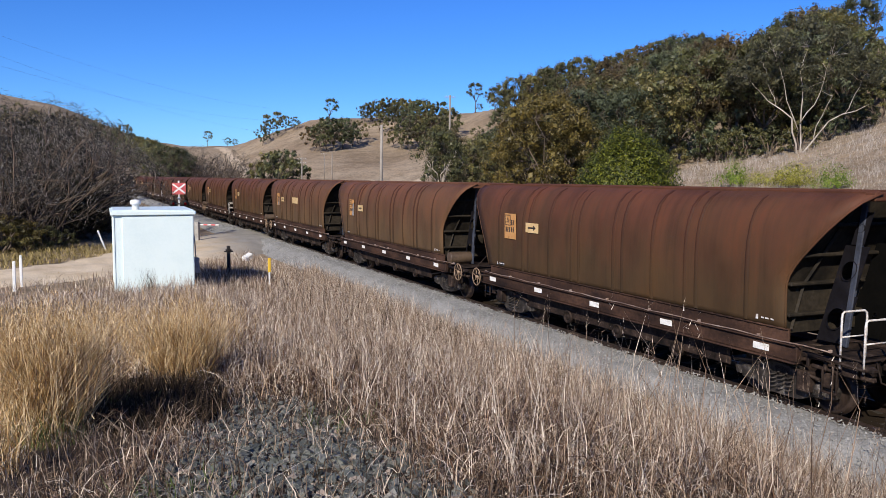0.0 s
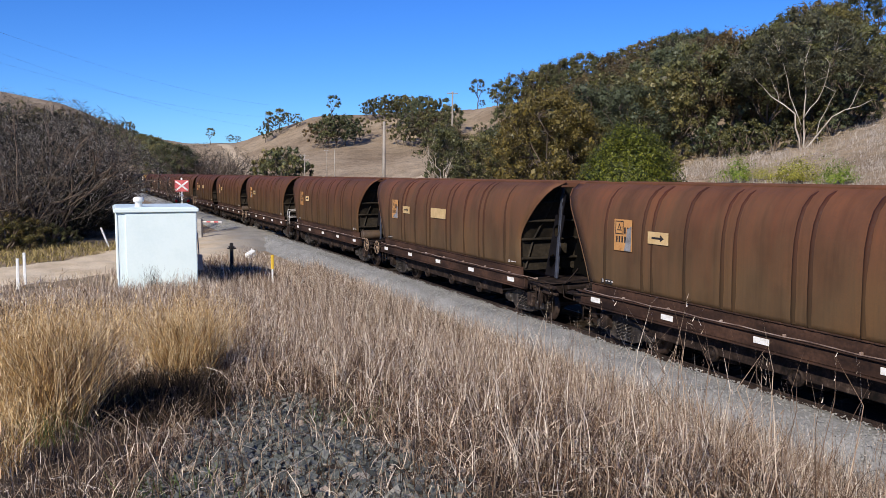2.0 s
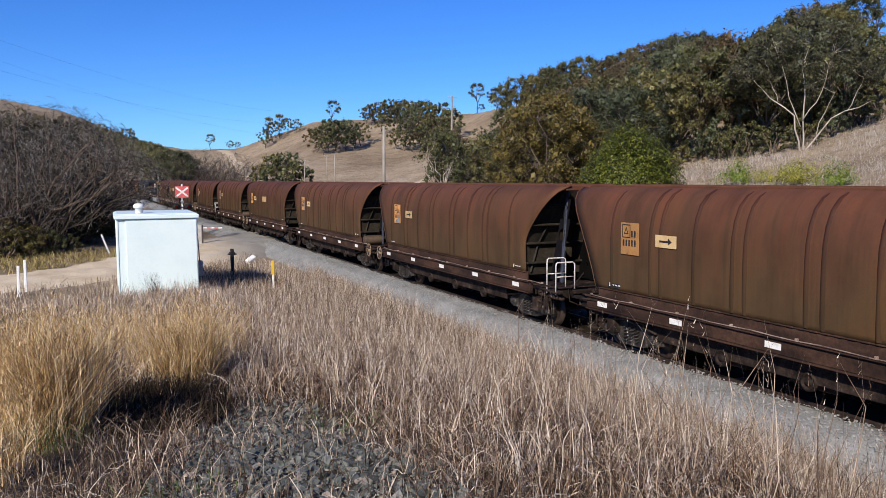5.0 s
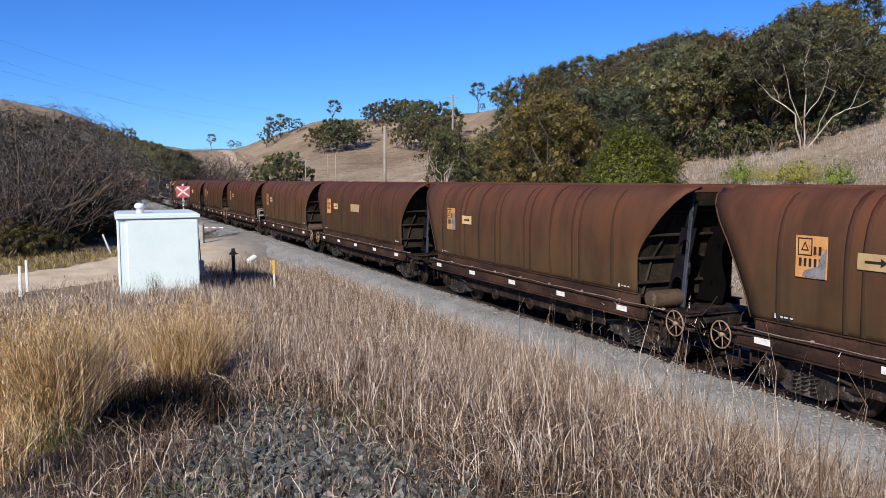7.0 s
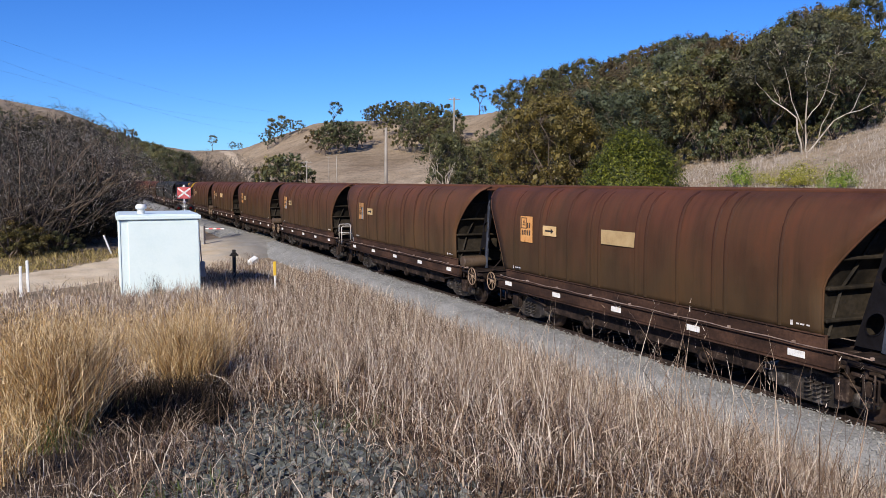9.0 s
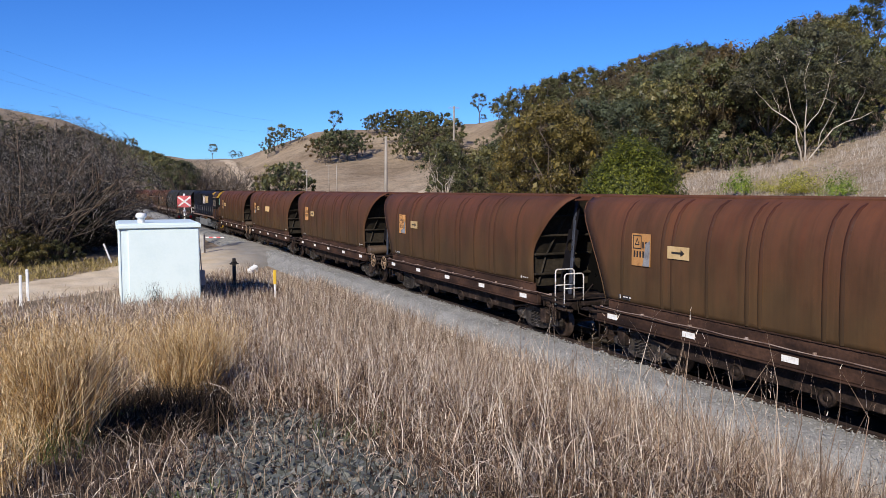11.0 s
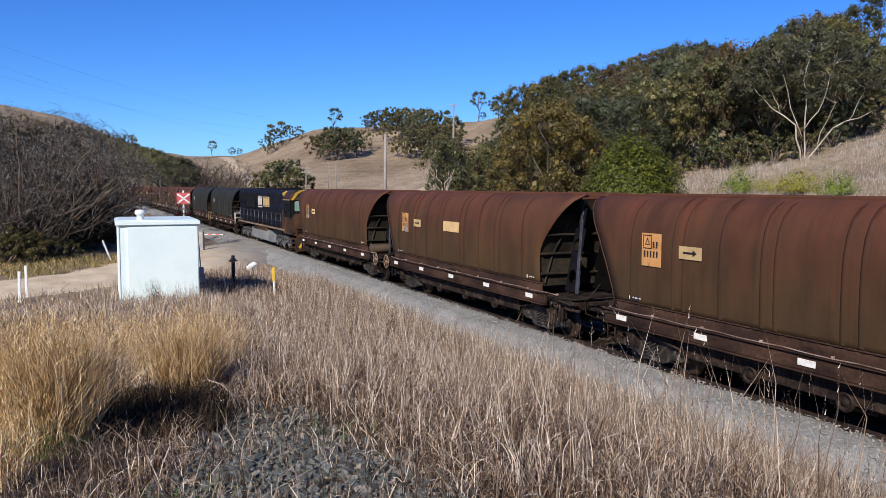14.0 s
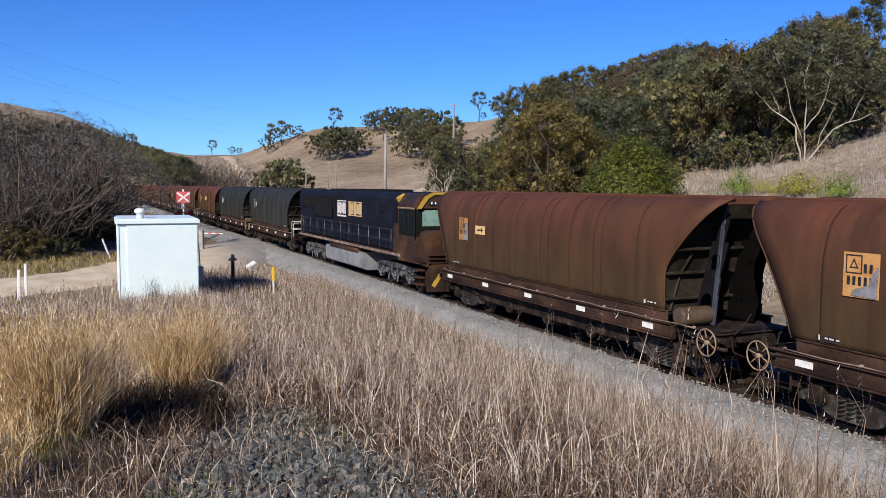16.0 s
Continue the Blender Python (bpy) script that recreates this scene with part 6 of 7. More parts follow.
def plant_all():
    rng = np.random.default_rng(77)
    # wooded hillside
    placed = []
    tries = 0
    while len(placed) < 80 and tries < 6000:
        tries += 1
        b = rng.uniform(27.5, 58)
        lo = np.interp(b, [27, 31, 36, 42, 46, 50, 58], [118, 104, 96, 90, 92, 100, 96])
        hi = np.interp(b, [27, 31, 36, 44, 47, 50.5, 52, 58], [250, 235, 215, 178, 188, 180, 150, 130])
        d = rng.uniform(lo, hi)
        x, y = d * math.sin(radians(b)), d * math.cos(radians(b))
        if any((x - p) ** 2 + (y - q) ** 2 < 6.8 ** 2 for p, q in placed):
            continue
        top = np.interp(b, SKY_B, SKY_E)
        room = 4.3 + d * math.tan(radians(top)) - gz(x, y)
        if room < 6.5:
            continue
        placed.append((x, y))
        kind = rng.choice(["back_a", "back_b", "back_a", "back_c", "back_b"]) if d > 135 else rng.choice(["gum_a", "gum_b", "gum_c", "gum_d", "gum_a", "gum_f", "gum_a", "gum_b", "gum_d"])
        plant(kind, b, d, min(room, rng.uniform(10.0, 14.0)), group="gum trees of the hillside")
    # the uppermost row, whose crowns make the skyline
    for k, b in enumerate(np.arange(29.0, 48.5, 0.85)):
        top = np.interp(b, SKY_B, SKY_E)
        for d in np.arange(240.0, 100.0, -4.0):
            x, y = d * math.sin(radians(b)), d * math.cos(radians(b))
            room = 4.3 + d * math.tan(radians(float(top))) - gz(x, y)
            if room > 11.0 + 1.5 * math.sin(3 * b):
                break
        plant(("back_a", "back_b", "back_c")[k % 3], float(b), float(d), room / 0.94, group="gum trees of the hillside")
    for kind, b, d, h in (("olive", 31.0, 90, 14.2), ("olive_b", 33.2, 92, 11.0), ("olive_b", 29.2, 98, 11.5), ("gum_f", 37.0, 92, 11.0), ("gum_d", 41.0, 94, 12.5), ("gum_c", 43.2, 96, 13), ("gum_a", 44.6, 95, 12),
                           ("gum_d", 49.6, 98, 11), ("gum_d", 51.3, 106, 7.5), ("sparse", 50.2, 135, 12), ("sparse", 50.9, 150, 13), ("sparse", 29.0, 235, 15), ("sparse", 30.2, 232, 16), ("sparse", 31.0, 228, 17), ("sparse", 32.2, 225, 16), ("sparse", 33.4, 222, 15), ("gum_a", 38.2, 96, 12), ("gum_b", 45.4, 92, 11.5), ("gum_c", 42.2, 96, 12),
                          ("gum_a", 27.6, 125, 12), ("gum_b", 26.0, 120, 11), ("gum_c", 24.6, 128, 12.5), ("gum_e", 23.7, 96, 10.5), ("gum_e", 24.3, 100, 9.5), ("gum_b", 28.4, 112, 11.0)):
        plant(kind, b, d, h, group="gum trees of the hillside")
    plant("bush", 36.4, 58, 8.1)
    plant("white", 47.2, 86, 10, -47.2)
    plant("shrub", 26.3, 330, 4.5)
    for k in range(34):
        b = 28 + 23.5 * (k + 0.5) / 34 + rng.uniform(-0.3, 0.3)
        plant("shrub", b, float(np.interp(b, [27, 31, 36, 39, 42, 46, 52], [104, 84, 84, 96, 100, 102, 112])) + rng.uniform(0, 22), rng.uniform(2.5, 4.2), group="shrubs under the gum trees")
    for b, d, h in ((39.5, 92, 3.2), (41, 94, 3), (42.5, 96, 3.4), (38.6, 88, 3.6), (44.4, 96, 2.6)):
        plant("shrub", b, d, h)
    for k, b in enumerate(np.arange(42.2, 53.0, 0.55)):
        plant("shrub", float(b), 93 + 7 * math.sin(4.1 * b) + float(np.interp(b, [42, 46, 53], [0, 2, 8])), 4.4 + 1.3 * math.sin(7.3 * b), group="shrubs under the gum trees")
    for kind, b, d, h in (("green_shrub", 43.4, 72, 1.9), ("lime_shrub", 46.6, 67, 1.8), ("lime_shrub", 47.3, 66, 1.5), ("green_shrub", 49.3, 62, 1.6), ("lime_shrub", 44.9, 71, 1.1)):
        plant(kind, b, d, h)
    # far hill
    for kind, b, d, h in (("sparse", 16.2, 405, 13), ("far_a", 13.1, 425, 8), ("sparse", 12.6, 420, 12), ("far_b", 12.2, 415, 10), ("far_a", 11.6, 410, 9), ("sparse", 11.9, 425, 12), ("far_b", 13.7, 415, 7),
                          ("sparse", 8.05, 455, 9), ("far_a", 9.3, 455, 5), ("far_b", 9.8, 455, 4), ("sparse", 26.1, 390, 14), ("sparse", 27.4, 345, 13), ("sparse", 27.9, 330, 13), ("far_a", 26.4, 385, 4),
                          ("far_d", 15.0, 345, 11), ("far_a", 15.5, 335, 13), ("far_b", 16.0, 338, 14), ("far_a", 16.5, 335, 14), ("far_b", 17.0, 340, 13), ("far_a", 17.6, 345, 11), ("far_b", 16.3, 350, 12),
                          ("far_a", 18.5, 400, 9), ("far_b", 19.1, 402, 9.5), ("far_a", 19.8, 405, 9), ("far_d", 20.4, 400, 9), ("far_b", 21.0, 385, 11), ("far_a", 21.6, 375, 12), ("far_b", 22.2, 370, 13),
                          ("far_a", 22.9, 360, 13), ("far_b", 23.6, 355, 14), ("far_a", 20.7, 370, 12), ("far_b", 21.9, 350, 15), ("far_a", 24.2, 340, 14), ("far_b", 18.8, 395, 10), ("far_a", 19.4, 398, 11), ("far_b", 20.1, 395, 12), ("far_a", 20.8, 390, 12), ("far_b", 21.3, 380, 13), ("far_a", 22.5, 365, 14), ("far_b", 23.2, 350, 14), ("sparse", 24.0, 300, 15),
                          ("far_b", 20.6, 338, 9), ("far_a", 21.1, 334, 11), ("far_b", 21.6, 330, 12), ("far_d", 22.1, 328, 12), ("far_a", 22.6, 332, 12), ("far_b", 23.1, 326, 13), ("far_a", 23.6, 300, 12), ("far_d", 22.4, 345, 12), ("far_a", 19.6, 372, 9), ("far_b", 18.1, 352, 10), ("far_a", 15.8, 352, 11),
                          ("far_a", 25.4, 210, 12), ("far_b", 24.9, 190, 12), ("far_a", 26.6, 170, 12), ("far_b", 27.4, 160, 13)):
        plant(kind, b, d, h, group="gum trees of the far hill")
    for b, d, h in ((12.2, 172, 10.2), (12.9, 175, 10.6), (13.5, 178, 9.2), (11.8, 176, 8.0), (12.6, 168, 9.6)):
        plant("far_b", b, d, h)
    # thicket beside the road and along the track
    for b, d, h, k in ((-5.4, 58, 8.2, "bare_a"), (-3.4, 60, 9.6, "bare_b"), (-1.9, 61, 10.0, "bare_a"), (-1.4, 63, 10.0, "bare_b"), (-0.9, 68, 9.6, "bare_a"), (-4.6, 70, 10.2, "bare_b"), (-2.4, 72, 10.6, "bare_a"),
                       (-0.7, 74, 10.4, "bare_b"), (-1.0, 80, 10.2, "bare_a"), (-1.4, 88, 9.8, "bare_b"), (-7.0, 66, 9.5, "bare_a"), (-3.5, 84, 12, "bare_a"), (-1.0, 88, 12, "bare_b"), (-1.1, 96, 11.5, "bare_a"), (-0.9, 104, 10.4, "bare_a"), (-1.9, 115, 12, "bare_b"), (-1.5, 124, 11.6, "bare_b")):
        plant(k, b, d, h, group="leafless thicket by the road")
    for b, d, h in ((4.1, 259, 14.5), (4.6, 231, 13.5), (5.1, 208, 12.5), (5.6, 190, 11.8), (6.1, 200, 11.4), (3.4, 312, 14), (2.9, 366, 9), (6.6, 215, 10.5), (0.4, 160, 13), (3.8, 279, 14.5)):
        plant("gum_d" if int(d) % 20 else "gum_a", b, d, h, group="trees along the track")
    for b, d, h in ((7.0, 200, 12.5), (7.7, 210, 13), (8.4, 205, 13), (9.1, 215, 12.5), (9.8, 210, 11.5), (10.5, 212, 10.5), (6.5, 195, 12)):
        plant("bare_far", b, d, h, group="trees along the track")
    for b in np.arange(-6.5, 3.4, 0.36):
        crest = b > -0.9
        plant("far_d" if int(b * 10) % 2 else "far_a", b, 430 + 22 * math.sin(b * 9), (9.0 if crest else 6.0) + 1.5 * math.sin(b * 5), group="trees of the far bank")
        plant("far_a" if int(b * 10) % 2 else "far_d", b + 0.15, 370 + 22 * math.sin(b * 7), 8.5 + 1.5 * math.sin(b * 4), group="trees of the far bank")
    # bushes added as a dark fill for the shade within the thicket
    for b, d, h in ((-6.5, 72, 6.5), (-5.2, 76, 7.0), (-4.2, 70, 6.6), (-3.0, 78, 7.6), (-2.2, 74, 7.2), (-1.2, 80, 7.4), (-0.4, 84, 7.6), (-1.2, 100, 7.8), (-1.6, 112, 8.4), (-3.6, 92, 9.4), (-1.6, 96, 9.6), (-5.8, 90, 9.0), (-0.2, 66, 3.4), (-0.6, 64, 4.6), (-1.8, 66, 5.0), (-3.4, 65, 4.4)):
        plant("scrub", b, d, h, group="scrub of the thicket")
    for b, d, h in ((-4.4, 55, 2.6), (-2.9, 56, 2.2), (-1.9, 57, 2.0), (-3.7, 58, 2.9), (-0.9, 58, 1.5), (-5.5, 56, 2.5)):
        plant("yellow_shrub", b, d, h * 0.8)


plant_all()


# ---- grass and stones ----
def blades(name, x, y, h, width, lean, mat, label, seed, heads=0.0, droop=0.3, way=None):
    """Dry grass: each blade a bent, tapering strip; some carry feathery heads. droop: how far the tips fall over."""
    rng = np.random.default_rng(seed)
    n = len(x)
    z = ground_z(x, y) - 0.03
    a = rng.uniform(0, 2 * math.pi, n) if way is None else way + rng.normal(0, 0.9, n)
    L = lean * np.abs(rng.normal(0, 1, n)) * h * np.where(rng.uniform(size=n) < 0.12, 2.2, 1.0)
    dx, dy = np.cos(a) * L, np.sin(a) * L
    f = a + rng.normal(math.pi / 2, 0.6, n)
    wx, wy = np.cos(f) * width / 2, np.sin(f) * width / 2
    dr = droop * rng.uniform(0.3, 1.7, n)
    kink = rng.normal(0, 0.08, (n, 3)) * h[:, None]
    lev = []
    for t, w in ((0, 1.0), (0.35, 0.9), (0.7, 0.65)):
        b = t * t * 0.6 + 0.4 * t
        zz = z + h * (t * (1 + dr) - dr * t * t)
        kx, ky = (kink[:, 0], kink[:, 1]) if t == 0.7 else (kink[:, 2] * (t > 0), -kink[:, 0] * (t > 0))
        lev.append(np.stack([x + dx * b + kx - wx * w, y + dy * b + ky - wy * w, zz], -1))
        lev.append(np.stack([x + dx * b + kx + wx * w, y + dy * b + ky + wy * w, zz], -1))
    tip = np.stack([x + dx, y + dy, z + h], -1)
    V = np.stack(lev + [tip], 1).reshape(-1, 3)
    o = 7 * np.arange(n)[:, None]
    Q = np.concatenate([o + np.array([[0, 1, 3, 2]]), o + np.array([[2, 3, 5, 4]])])
    T = o + np.array([[4, 5, 6]])
    if heads:
        k = np.where(rng.uniform(size=n) < heads)[0]
        m = 7
        base = np.repeat(tip[k], m, 0) - np.stack([np.repeat(dx[k], m) * 0.1, np.repeat(dy[k], m) * 0.1, np.tile(np.linspace(0, 0.16, m), len(k))], -1)
        out = rng.normal(0, 0.016, (len(base), 3)) + np.array([0, 0, 0.03])
        side = rng.normal(0, 0.0016, (len(base), 3))
        V2 = np.stack([base - side, base + side, base + out], 1).reshape(-1, 3)
        T = np.concatenate([T, len(V) + np.arange(len(V2)).reshape(-1, 3)])
        V = np.concatenate([V, V2])
    ob = new(name, mesh_np(name, V, Q, T, M[mat]))
    return tagged(ob, label, "grass", kind="stuff")


def curls(name, x, y, length, width, mat, label, seed, bend=2.0, up=1.25):
    """Withered leaves that rise and curl over: six-point strips, each with its own bend."""
    rng = np.random.default_rng(seed)
    n = len(x)
    p = np.stack([x, y, ground_z(x, y) - 0.02], -1)
    az = rng.uniform(0, 2 * math.pi, n)
    el = np.clip(rng.normal(up, 0.35, n), 0.2, 1.9)
    turn = rng.normal(0, 0.35, n)
    fall = bend * rng.uniform(0.15, 1.5, n) / 5
    f = az + math.pi / 2 + rng.normal(0, 0.5, n)
    side = np.stack([np.cos(f), np.sin(f), rng.normal(0, 0.3, n)], -1)
    lev = []
    for k in range(5):
        w = side * (width * (1 - 0.16 * k) / 2)[:, None]
        lev += [p - w, p + w]
        step = np.stack([np.cos(el) * np.cos(az), np.cos(el) * np.sin(az), np.sin(el)], -1)
        p = p + step * (length / 5)[:, None]
        el, az = el - fall * (0.6 + 0.25 * k), az + turn
    V = np.stack(lev + [p], 1).reshape(-1, 3)
    o = 11 * np.arange(n)[:, None]
    Q = np.concatenate([o + np.array([[2 * k, 2 * k + 1, 2 * k + 3, 2 * k + 2]]) for k in range(4)])
    T = o + np.array([[8, 9, 10]])
    ob = new(name, mesh_np(name, V, Q, T, M[mat]))
    return tagged(ob, label, "grass", kind="stuff")


def patch(x, y):
    """How bare the stony patch in front is: 1 in its middle, 0 outside."""
    u = (x - 1.15 - 0.12 * (y - 5)) / (0.72 + 0.16 * np.clip(6 - y, 0, 3))
    v = (y - 5.2) / 2.9
    return np.clip(1.5 - 1.2 * (u * u + v * v), 0, 1)


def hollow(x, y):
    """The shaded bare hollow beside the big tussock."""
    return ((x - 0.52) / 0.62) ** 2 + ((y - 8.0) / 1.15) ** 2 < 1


def scatter(rng, n, b0, b1, d0, d1, power=1.0):
    b = np.radians(rng.uniform(b0, b1, n))
    u = rng.uniform(0, 1, n)
    d = (d0 ** power + u * (d1 ** power - d0 ** power)) ** (1 / power)
    return d * np.sin(b), d * np.cos(b)


def clumped(rng, x, y, per, spread):
    n = len(x)
    X = np.repeat(x, per) + rng.normal(0, 1, n * per) * spread
    Y = np.repeat(y, per) + rng.normal(0, 1, n * per) * spread
    return X, Y


def far_wide(x, y):
    return np.interp(np.hypot(x, y), [4, 10, 20, 30], [0.8, 1.05, 2.0, 2.9])


def grow_grass():
    rng = np.random.default_rng(5)
    # tall tan stalks in uneven clumps over the bank
    x, y = scatter(rng, 4700, -6, 56, 4.4, 34, 0.8)
    open_ = np.sin(1.9 * x + 1.1 * y) + np.sin(2.7 * y - 1.3 * x + 1) + rng.normal(0, 0.7, len(x))
    gold = (x < 0.7 + 0.05 * y) & (y > 5.5) & (y < 10) & (rng.uniform(size=len(x)) < 0.75)
    keep = (patch(x, y) < rng.uniform(0, 0.5, len(x))) & (x < 10.7 - 0.02 * y) & ~gold & (open_ > -0.55) & (x > -0.3 + rng.uniform(-1, 1.5, len(x)) + np.clip(6.5 - y, 0, 3) * 0.35)
    keep &= ~hollow(x, y) & ((np.hypot(x, y) > 7.5) | (rng.uniform(size=len(x)) < 0.72))
    x, y = x[keep], y[keep]
    ey = 5 + 35 * rng.uniform(0, 1, 2200) ** 1.5
    ex = rng.uniform(8.2, 10.55, 2200)
    x, y = np.concatenate([x, ex]), np.concatenate([y, ey])
    per = 8
    X, Y = clumped(rng, x, y, per, 0.10)
    low_by_hollow = np.where((np.degrees(np.arctan2(X, Y)) < 14) & (np.hypot(X, Y) < 8), 0.5, 1.0)
    H = rng.uniform(0.5, 1.0, len(X)) * np.repeat(rng.uniform(0.5, 1.15, len(x)), per) * np.interp(X, [0, 3, 9, 10.5], [0.75, 0.95, 0.95, 0.85]) * np.interp(np.hypot(X, Y), [4.5, 7], [0.55, 1]) * low_by_hollow
    blades("tan_grass", X, Y, H, rng.uniform(0.003, 0.0065, len(X)) * far_wide(X, Y), 0.17, "tan_grass", "tall dry tan grass with feathery heads", 51, 0.5, 0.12, np.repeat(rng.uniform(0, 6.28, len(x)), per))
    # withered leaves tangled among them
    per = 48
    X, Y = clumped(rng, x, y, per, 0.17)
    H = rng.uniform(0.2, 0.7, len(X)) * np.repeat(rng.uniform(0.6, 1.3, len(x)), per) * np.interp(np.hypot(X, Y), [4.5, 7], [0.7, 1])
    k = rng.uniform(size=len(X)) < np.interp(np.hypot(X, Y), [12, 18, 30], [1.0, 0.5, 0.3])
    X, Y, H = X[k], Y[k], H[k]
    curls("withered_grass", X, Y, H, rng.uniform(0.0045, 0.0125, len(X)) * far_wide(X, Y), "brown_grass", "withered brown grass curling among the stalks", 56, 4.3, 1.05)
    # short dead thatch strewn over the stones
    tx, ty = scatter(rng, 9000, -6, 40, 3.5, 8.5, 1.0)
    k = (np.sin(3.1 * tx + 0.7 * ty) * np.sin(2.3 * ty - 0.8 * tx) > -0.1) & ~hollow(tx, ty)
    curls("stone_thatch", tx[k], ty[k], rng.uniform(0.08, 0.26, k.sum()), rng.uniform(0.003, 0.007, k.sum()), "tan_grass", "short dead thatch strewn over stones", 62, 3.2, 0.8)
    # thatch added and coloured dark to deepen the hollow's shade beside the tussocks
    n = 4400
    a, q = rng.uniform(0, 6.28, n), np.sqrt(rng.uniform(0, 1, n))
    curls("shade_thatch", 0.52 + 0.72 * q * np.cos(a), 8.0 + 1.25 * q * np.sin(a), rng.uniform(0.12, 0.4, n), rng.uniform(0.006, 0.014, n), "shade_and_weed_brown", "added thatch, coloured dark for the shade between tussocks", 59, 2.4)
    # matted old grass below
    x, y = scatter(rng, 50000, -6, 56, 3.4, 30, 0.6)
    keep = (patch(x, y) < rng.uniform(0.3, 1.6, len(x))) & (x < 10.8) & (~hollow(x, y) | (rng.uniform(size=len(x)) < 0.15))
    x, y = x[keep], y[keep]
    blades("matted_grass", x, y, rng.uniform(0.05, 0.26, len(x)), rng.uniform(0.004, 0.008, len(x)) * far_wide(x, y), 1.1, "grey_grass", "matted grey-brown old grass", 52, 0, 1.2)
    # verge towards the hut and the road
    x, y = scatter(rng, 26000, -8, 14, 26, 58, 1.0)
    c = road_line(np.linspace(0, 1, 200))
    dist = np.min(np.hypot(x[:, None] - c[None, :, 0], y[:, None] - c[None, :, 1]), 1)
    keep = (dist > 3.4) & (x < 9.6) & ((x > 1.0) | (y < 33) | (y > 46) | (rng.uniform(size=len(x)) < 0.35)) & ((x < 4.5) | (y < 36) | (rng.uniform(size=len(x)) < 0.75)) & ~((np.abs(x - 2.8) < 1.6) & (np.abs(y - 35.4) < 2.0))
    x, y = x[keep], y[keep]
    g = (y > 44) & (x < 3)
    blades("verge_grass", x[~g], y[~g], rng.uniform(0.12, 0.5, (~g).sum()), rng.uniform(0.012, 0.03, (~g).sum()), 0.6, "tan_grass", "short dry verge grass", 53)
    blades("thicket_grass", x[g], y[g], rng.uniform(0.1, 0.4, g.sum()), rng.uniform(0.02, 0.05, g.sum()), 0.8, "olive_verge", "golden olive grass at the thicket's foot", 60)
    # weeds in the lee of the hut
    wx, wy = rng.uniform(4.6, 7.6, 1500), rng.uniform(35.0, 42.0, 1500)
    blades("hut_weeds", wx, wy, rng.uniform(0.15, 0.65, 1500), rng.uniform(0.012, 0.026, 1500), 0.5, "brown_grass", "brown dry weeds beside the hut", 63, 0, 0.4)
    # green weeds low down
    x, y = scatter(rng, 2600, 0, 40, 4.2, 9, 1.0)
    k = (np.sin(2.1 * x + 0.6) * np.sin(1.7 * y) > 0.72)
    blades("green_weeds", x[k], y[k], rng.uniform(0.06, 0.2, k.sum()), np.full(k.sum(), 0.008), 0.7, "green_grass", "low green weeds among dry grass", 54)
    # lone tall stalks along the foot of the bank
    n = 5600
    y = rng.uniform(3.5, 30, n)
    x = 8.8 - 0.03 * y + rng.normal(0, 0.75, n)
    blades("tall_stalks", x, y, rng.uniform(0.5, 1.35, n) * rng.uniform(0.7, 1.15, n), rng.uniform(0.006, 0.012, n), 0.13, "tan_grass", "lone tall dry stalks by the ballast", 57, 0.0, 0.08)
    n = 190
    X, Y = scatter(rng, n, 27, 54, 4.6, 8.5)
    blades("seed_stalks", X, Y, rng.uniform(0.75, 1.2, n), rng.uniform(0.0045, 0.0085, n), 0.09, "tan_grass", "pale seed stalks above the grass", 61, 0.35, 0.05)
    x, y = np.repeat(x[:520:5], 9) + rng.normal(0, 0.07, 936), np.repeat(y[:520:5], 9) + rng.normal(0, 0.07, 936)
    x[:90], y[:90] = 2.35 + rng.normal(0, 0.14, 90), 32.3 + rng.normal(0, 0.14, 90)
    blades("dark_weeds", x, y, rng.uniform(0.4, 1.1, 936), rng.uniform(0.006, 0.012, 936), 0.2, "shade_and_weed_brown", "dark dead weeds by the ballast", 58, 0.9, 0.3)
    # bank beyond the track
    x, y = scatter(rng, 4600, 38, 58, 36, 108, 1.0)
    tall = np.repeat(rng.uniform(0.25, 1.3, len(x)) * np.where(np.sin(0.31 * x) * np.sin(0.27 * y + 1) > 0.1, 1.2, 0.6), 9)
    x, y = clumped(rng, x, y, 9, 0.32)
    blades("bank_grass", x, y, rng.uniform(0.3, 0.8, len(x)) * tall, rng.uniform(0.012, 0.03, len(x)), 0.7, "bank_grass", "pale dry grass on the bank", 55)


grow_grass()


def tussock(x, y, h, r, n, seed):
    """A fan of fine stalks from a narrow foot, with loose airy heads."""
    rng = np.random.default_rng(seed)
    a, q = rng.uniform(0, 2 * math.pi, n), np.sqrt(rng.uniform(0, 1, n))
    X, Y = x + r * q * np.cos(a), y + r * q * np.sin(a)
    H = h * rng.uniform(0.45, 1.1, n) * (1 - 0.2 * q)
    ob = blades("grass_tussock", X, Y, H, rng.uniform(0.0035, 0.0075, n), 0.36, "gold_grass", "tall golden tussock of dry grass", seed, 0.75, 0.12, a)
    ob["kind"], ob["group"], ob["category"] = "stuff", "golden tussocks", "grass"


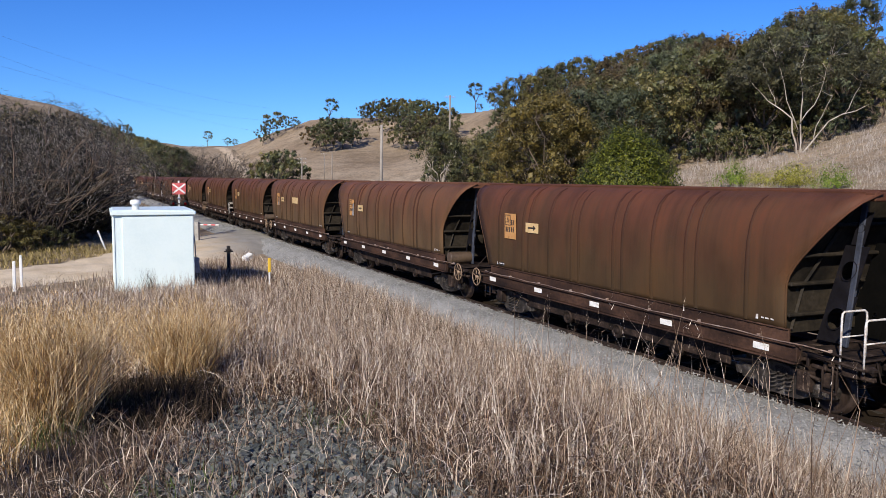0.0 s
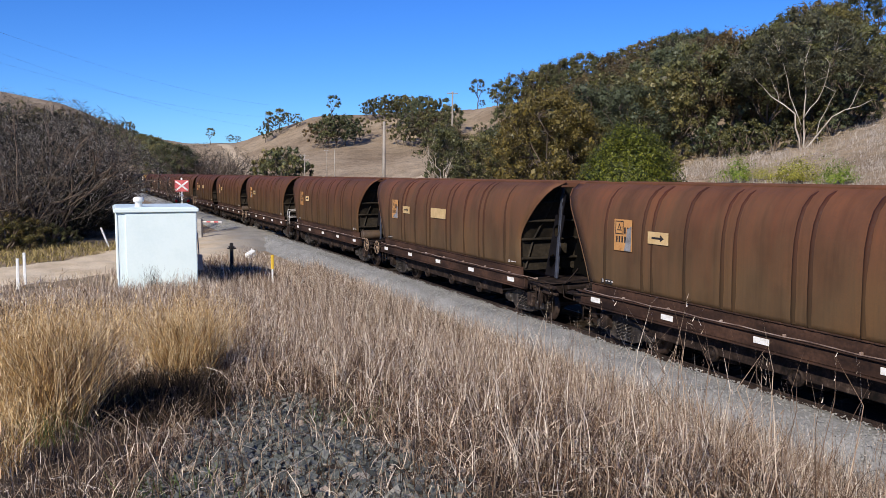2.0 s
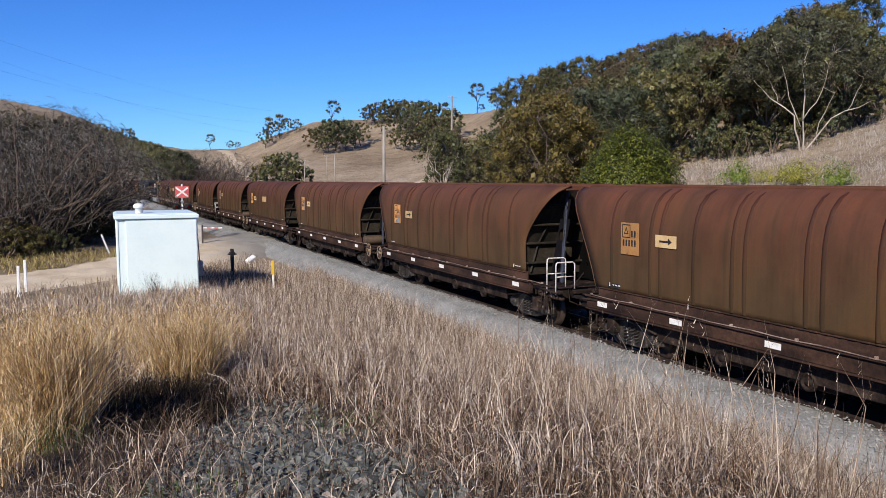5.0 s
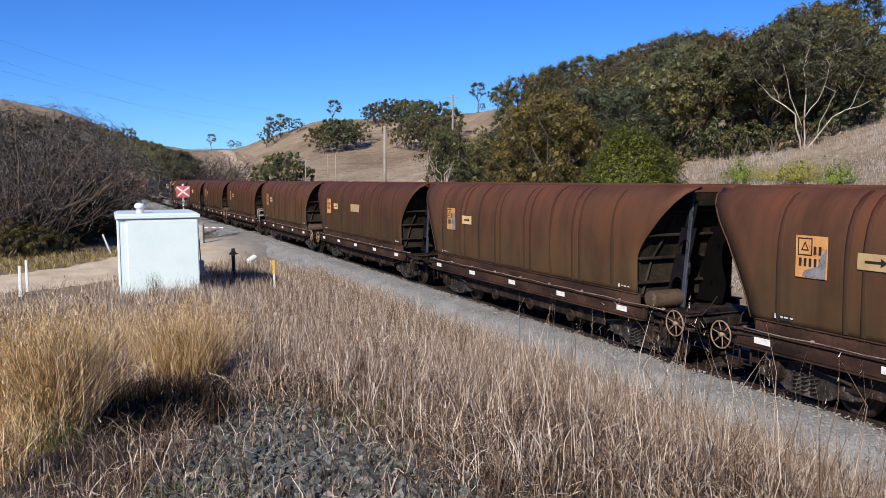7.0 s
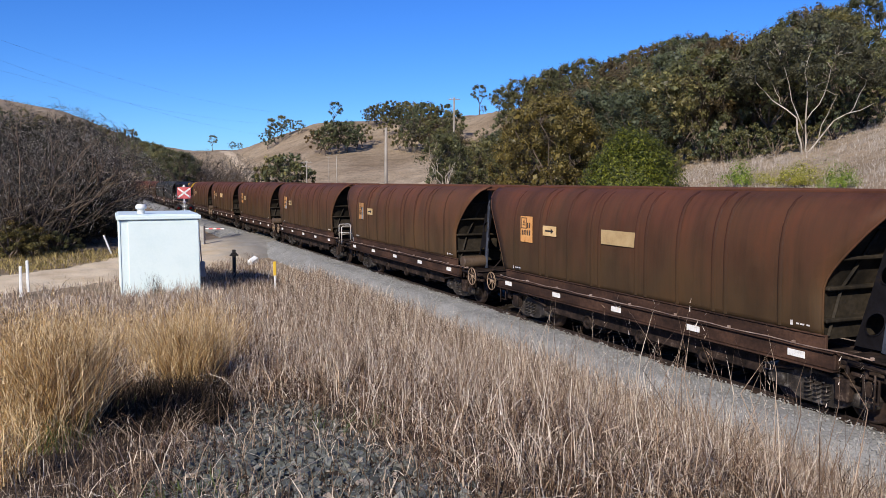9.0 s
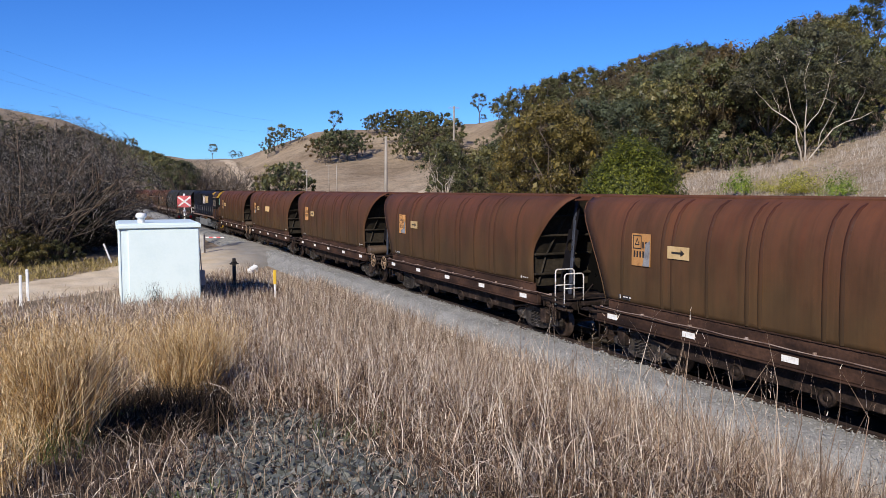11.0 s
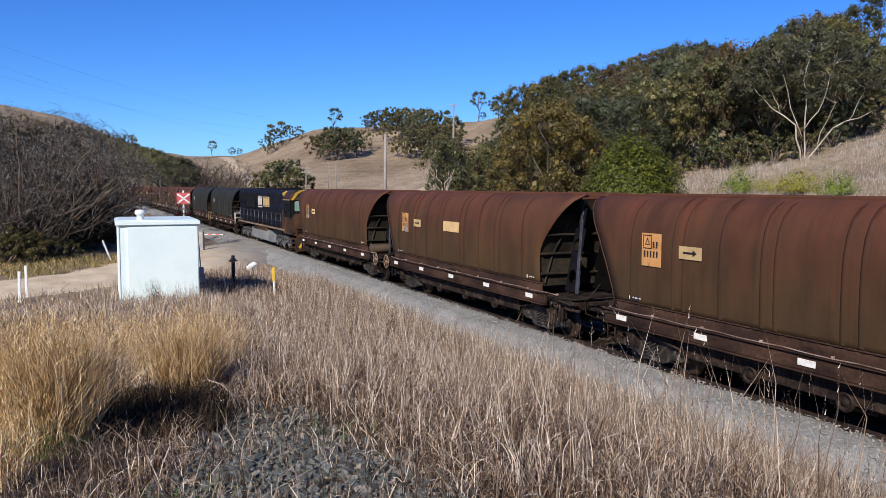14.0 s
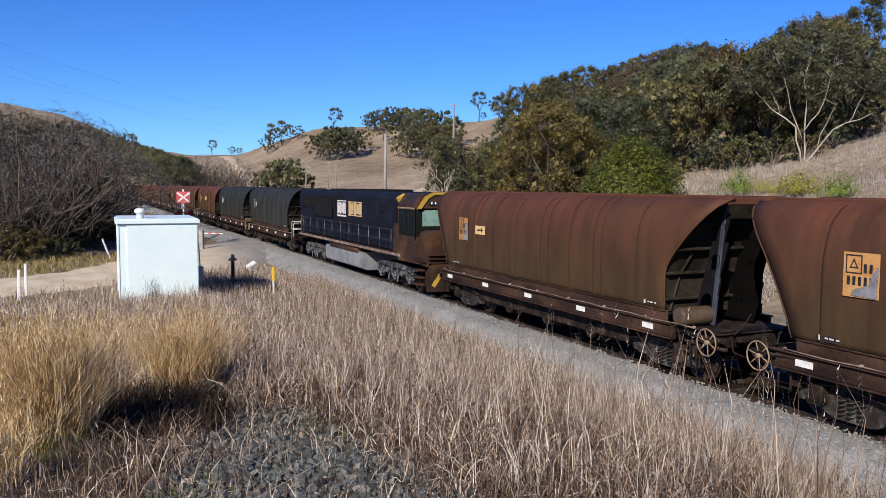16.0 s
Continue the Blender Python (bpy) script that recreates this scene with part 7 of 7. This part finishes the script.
for n, (b, d, h, r, c) in enumerate(((-2.2, 7.0, 1.22, 0.22, 2300), (-4.9, 7.6, 1.05, 0.22, 700), (6.2, 9.3, 1.05, 0.26, 1500), (4.2, 10.2, 0.95, 0.26, 420), (-0.8, 10.8, 1.0, 0.3, 420),
                                     (8.2, 11.4, 0.85, 0.3, 300), (-3.6, 12.4, 0.95, 0.35, 360), (1.8, 13.4, 0.85, 0.4, 300), (-5.4, 6.0, 0.6, 0.16, 260))):
    tussock(d * math.sin(radians(b)), d * math.cos(radians(b)), h, r, c, 600 + n)


def tussock_green():
    rng = np.random.default_rng(66)
    n = 420
    a, q = rng.uniform(0, 6.28, n), rng.uniform(0, 1, n) ** 0.5
    blades("tussock_shoots", -0.27 + 0.3 * q * np.cos(a), 6.95 + 0.3 * q * np.sin(a), rng.uniform(0.15, 0.42, n), rng.uniform(0.004, 0.008, n), 0.4, "green_grass", "green shoots at a tussock's foot", 67, 0, 0.4)


tussock_green()


def scatter_stones():
    rng = np.random.default_rng(9)
    x, y = scatter(rng, 16000, -6, 34, 3.4, 10, 0.9)
    k = patch(x, y) > rng.uniform(0.0, 0.9, len(x))
    x, y = x[k], y[k]
    stones("stony_patch", x, y, ground_z(x, y) + 0.008, rng.uniform(0.013, 0.036, len(x)) * np.where(rng.uniform(size=len(x)) < 0.15, 1.8, rng.uniform(0.6, 1.3, len(x))), "stone", "dark grey-green broken stones among grass", 91)
    # the nearest ones lie loose on top
    shapes = []
    for k in range(10):
        one = Shape()
        r = random.Random(300 + k)
        cube = [Vector((a * r.uniform(0.55, 1.1), b * r.uniform(0.5, 1.0), c * r.uniform(0.35, 0.75))) for a in (-1, 1) for b in (-1, 1) for c in (-1, 1)]
        one.add(cube, [[0, 1, 3, 2], [4, 6, 7, 5], [0, 4, 5, 1], [2, 3, 7, 6], [0, 2, 6, 4], [1, 5, 7, 3]])
        shapes.append(one.mesh("stone", M["loose_stone"]))
    rng = np.random.default_rng(12)
    x, y = scatter(rng, 4000, -4, 34, 3.6, 7.2, 1.0)
    k = np.where(patch(x, y) > rng.uniform(0.1, 0.9, len(x)))[0][:300]
    for i in k:
        ob = new("stone", shapes[int(i) % 10])
        ob.parent = GROUND
        g = float(rng.uniform(0.012, 0.034))
        ob.matrix_basis = pose(float(x[i]), float(y[i]), gz(x[i], y[i]) + 0.6 * g, float(rng.uniform(-25, 25)), float(rng.uniform(-25, 25)), float(rng.uniform(0, 360))) @ Matrix.Scale(g, 4)
    # ballast on the visible shoulder
    n = 17000
    d = rng.uniform(0, 1, n) ** 1.7
    y = 3 + 75 * d
    x = TRACK - rng.uniform(0.8, 3.5, n)
    stones("ballast_stones", x, y, bed_z(x) + 0.012, rng.uniform(0.015, 0.034, n) * np.interp(y, [5, 70], [1, 1.6]), "ballast_stone", "pale grey crushed ballast stones", 92)


scatter_stones()


# ---- movement ----
TIMES = [0, 1.5, 3.5, 7.7, 12.5, 16]
RUN = [0.00, 15.88, 37.01, 81.05, 131.66, 168.77]


def gone(t):
    """How far the train has come at t seconds."""
    return float(np.interp(t, TIMES, RUN))


def motions():
    for ob, y in TRAIN:
        walk(ob, [(t, pose(TRACK, y - s, 0)) for t, s in zip(TIMES, RUN)])
    for ob, p, r in WHEELS:
        rows = []
        for k in range(0, 481, 2):
            t = min(k / 30, 16.0)
            rows.append((t, Matrix.Translation(p) @ Matrix.Rotation(gone(t) / r, 4, "X")))
        walk(ob, rows)


motions()
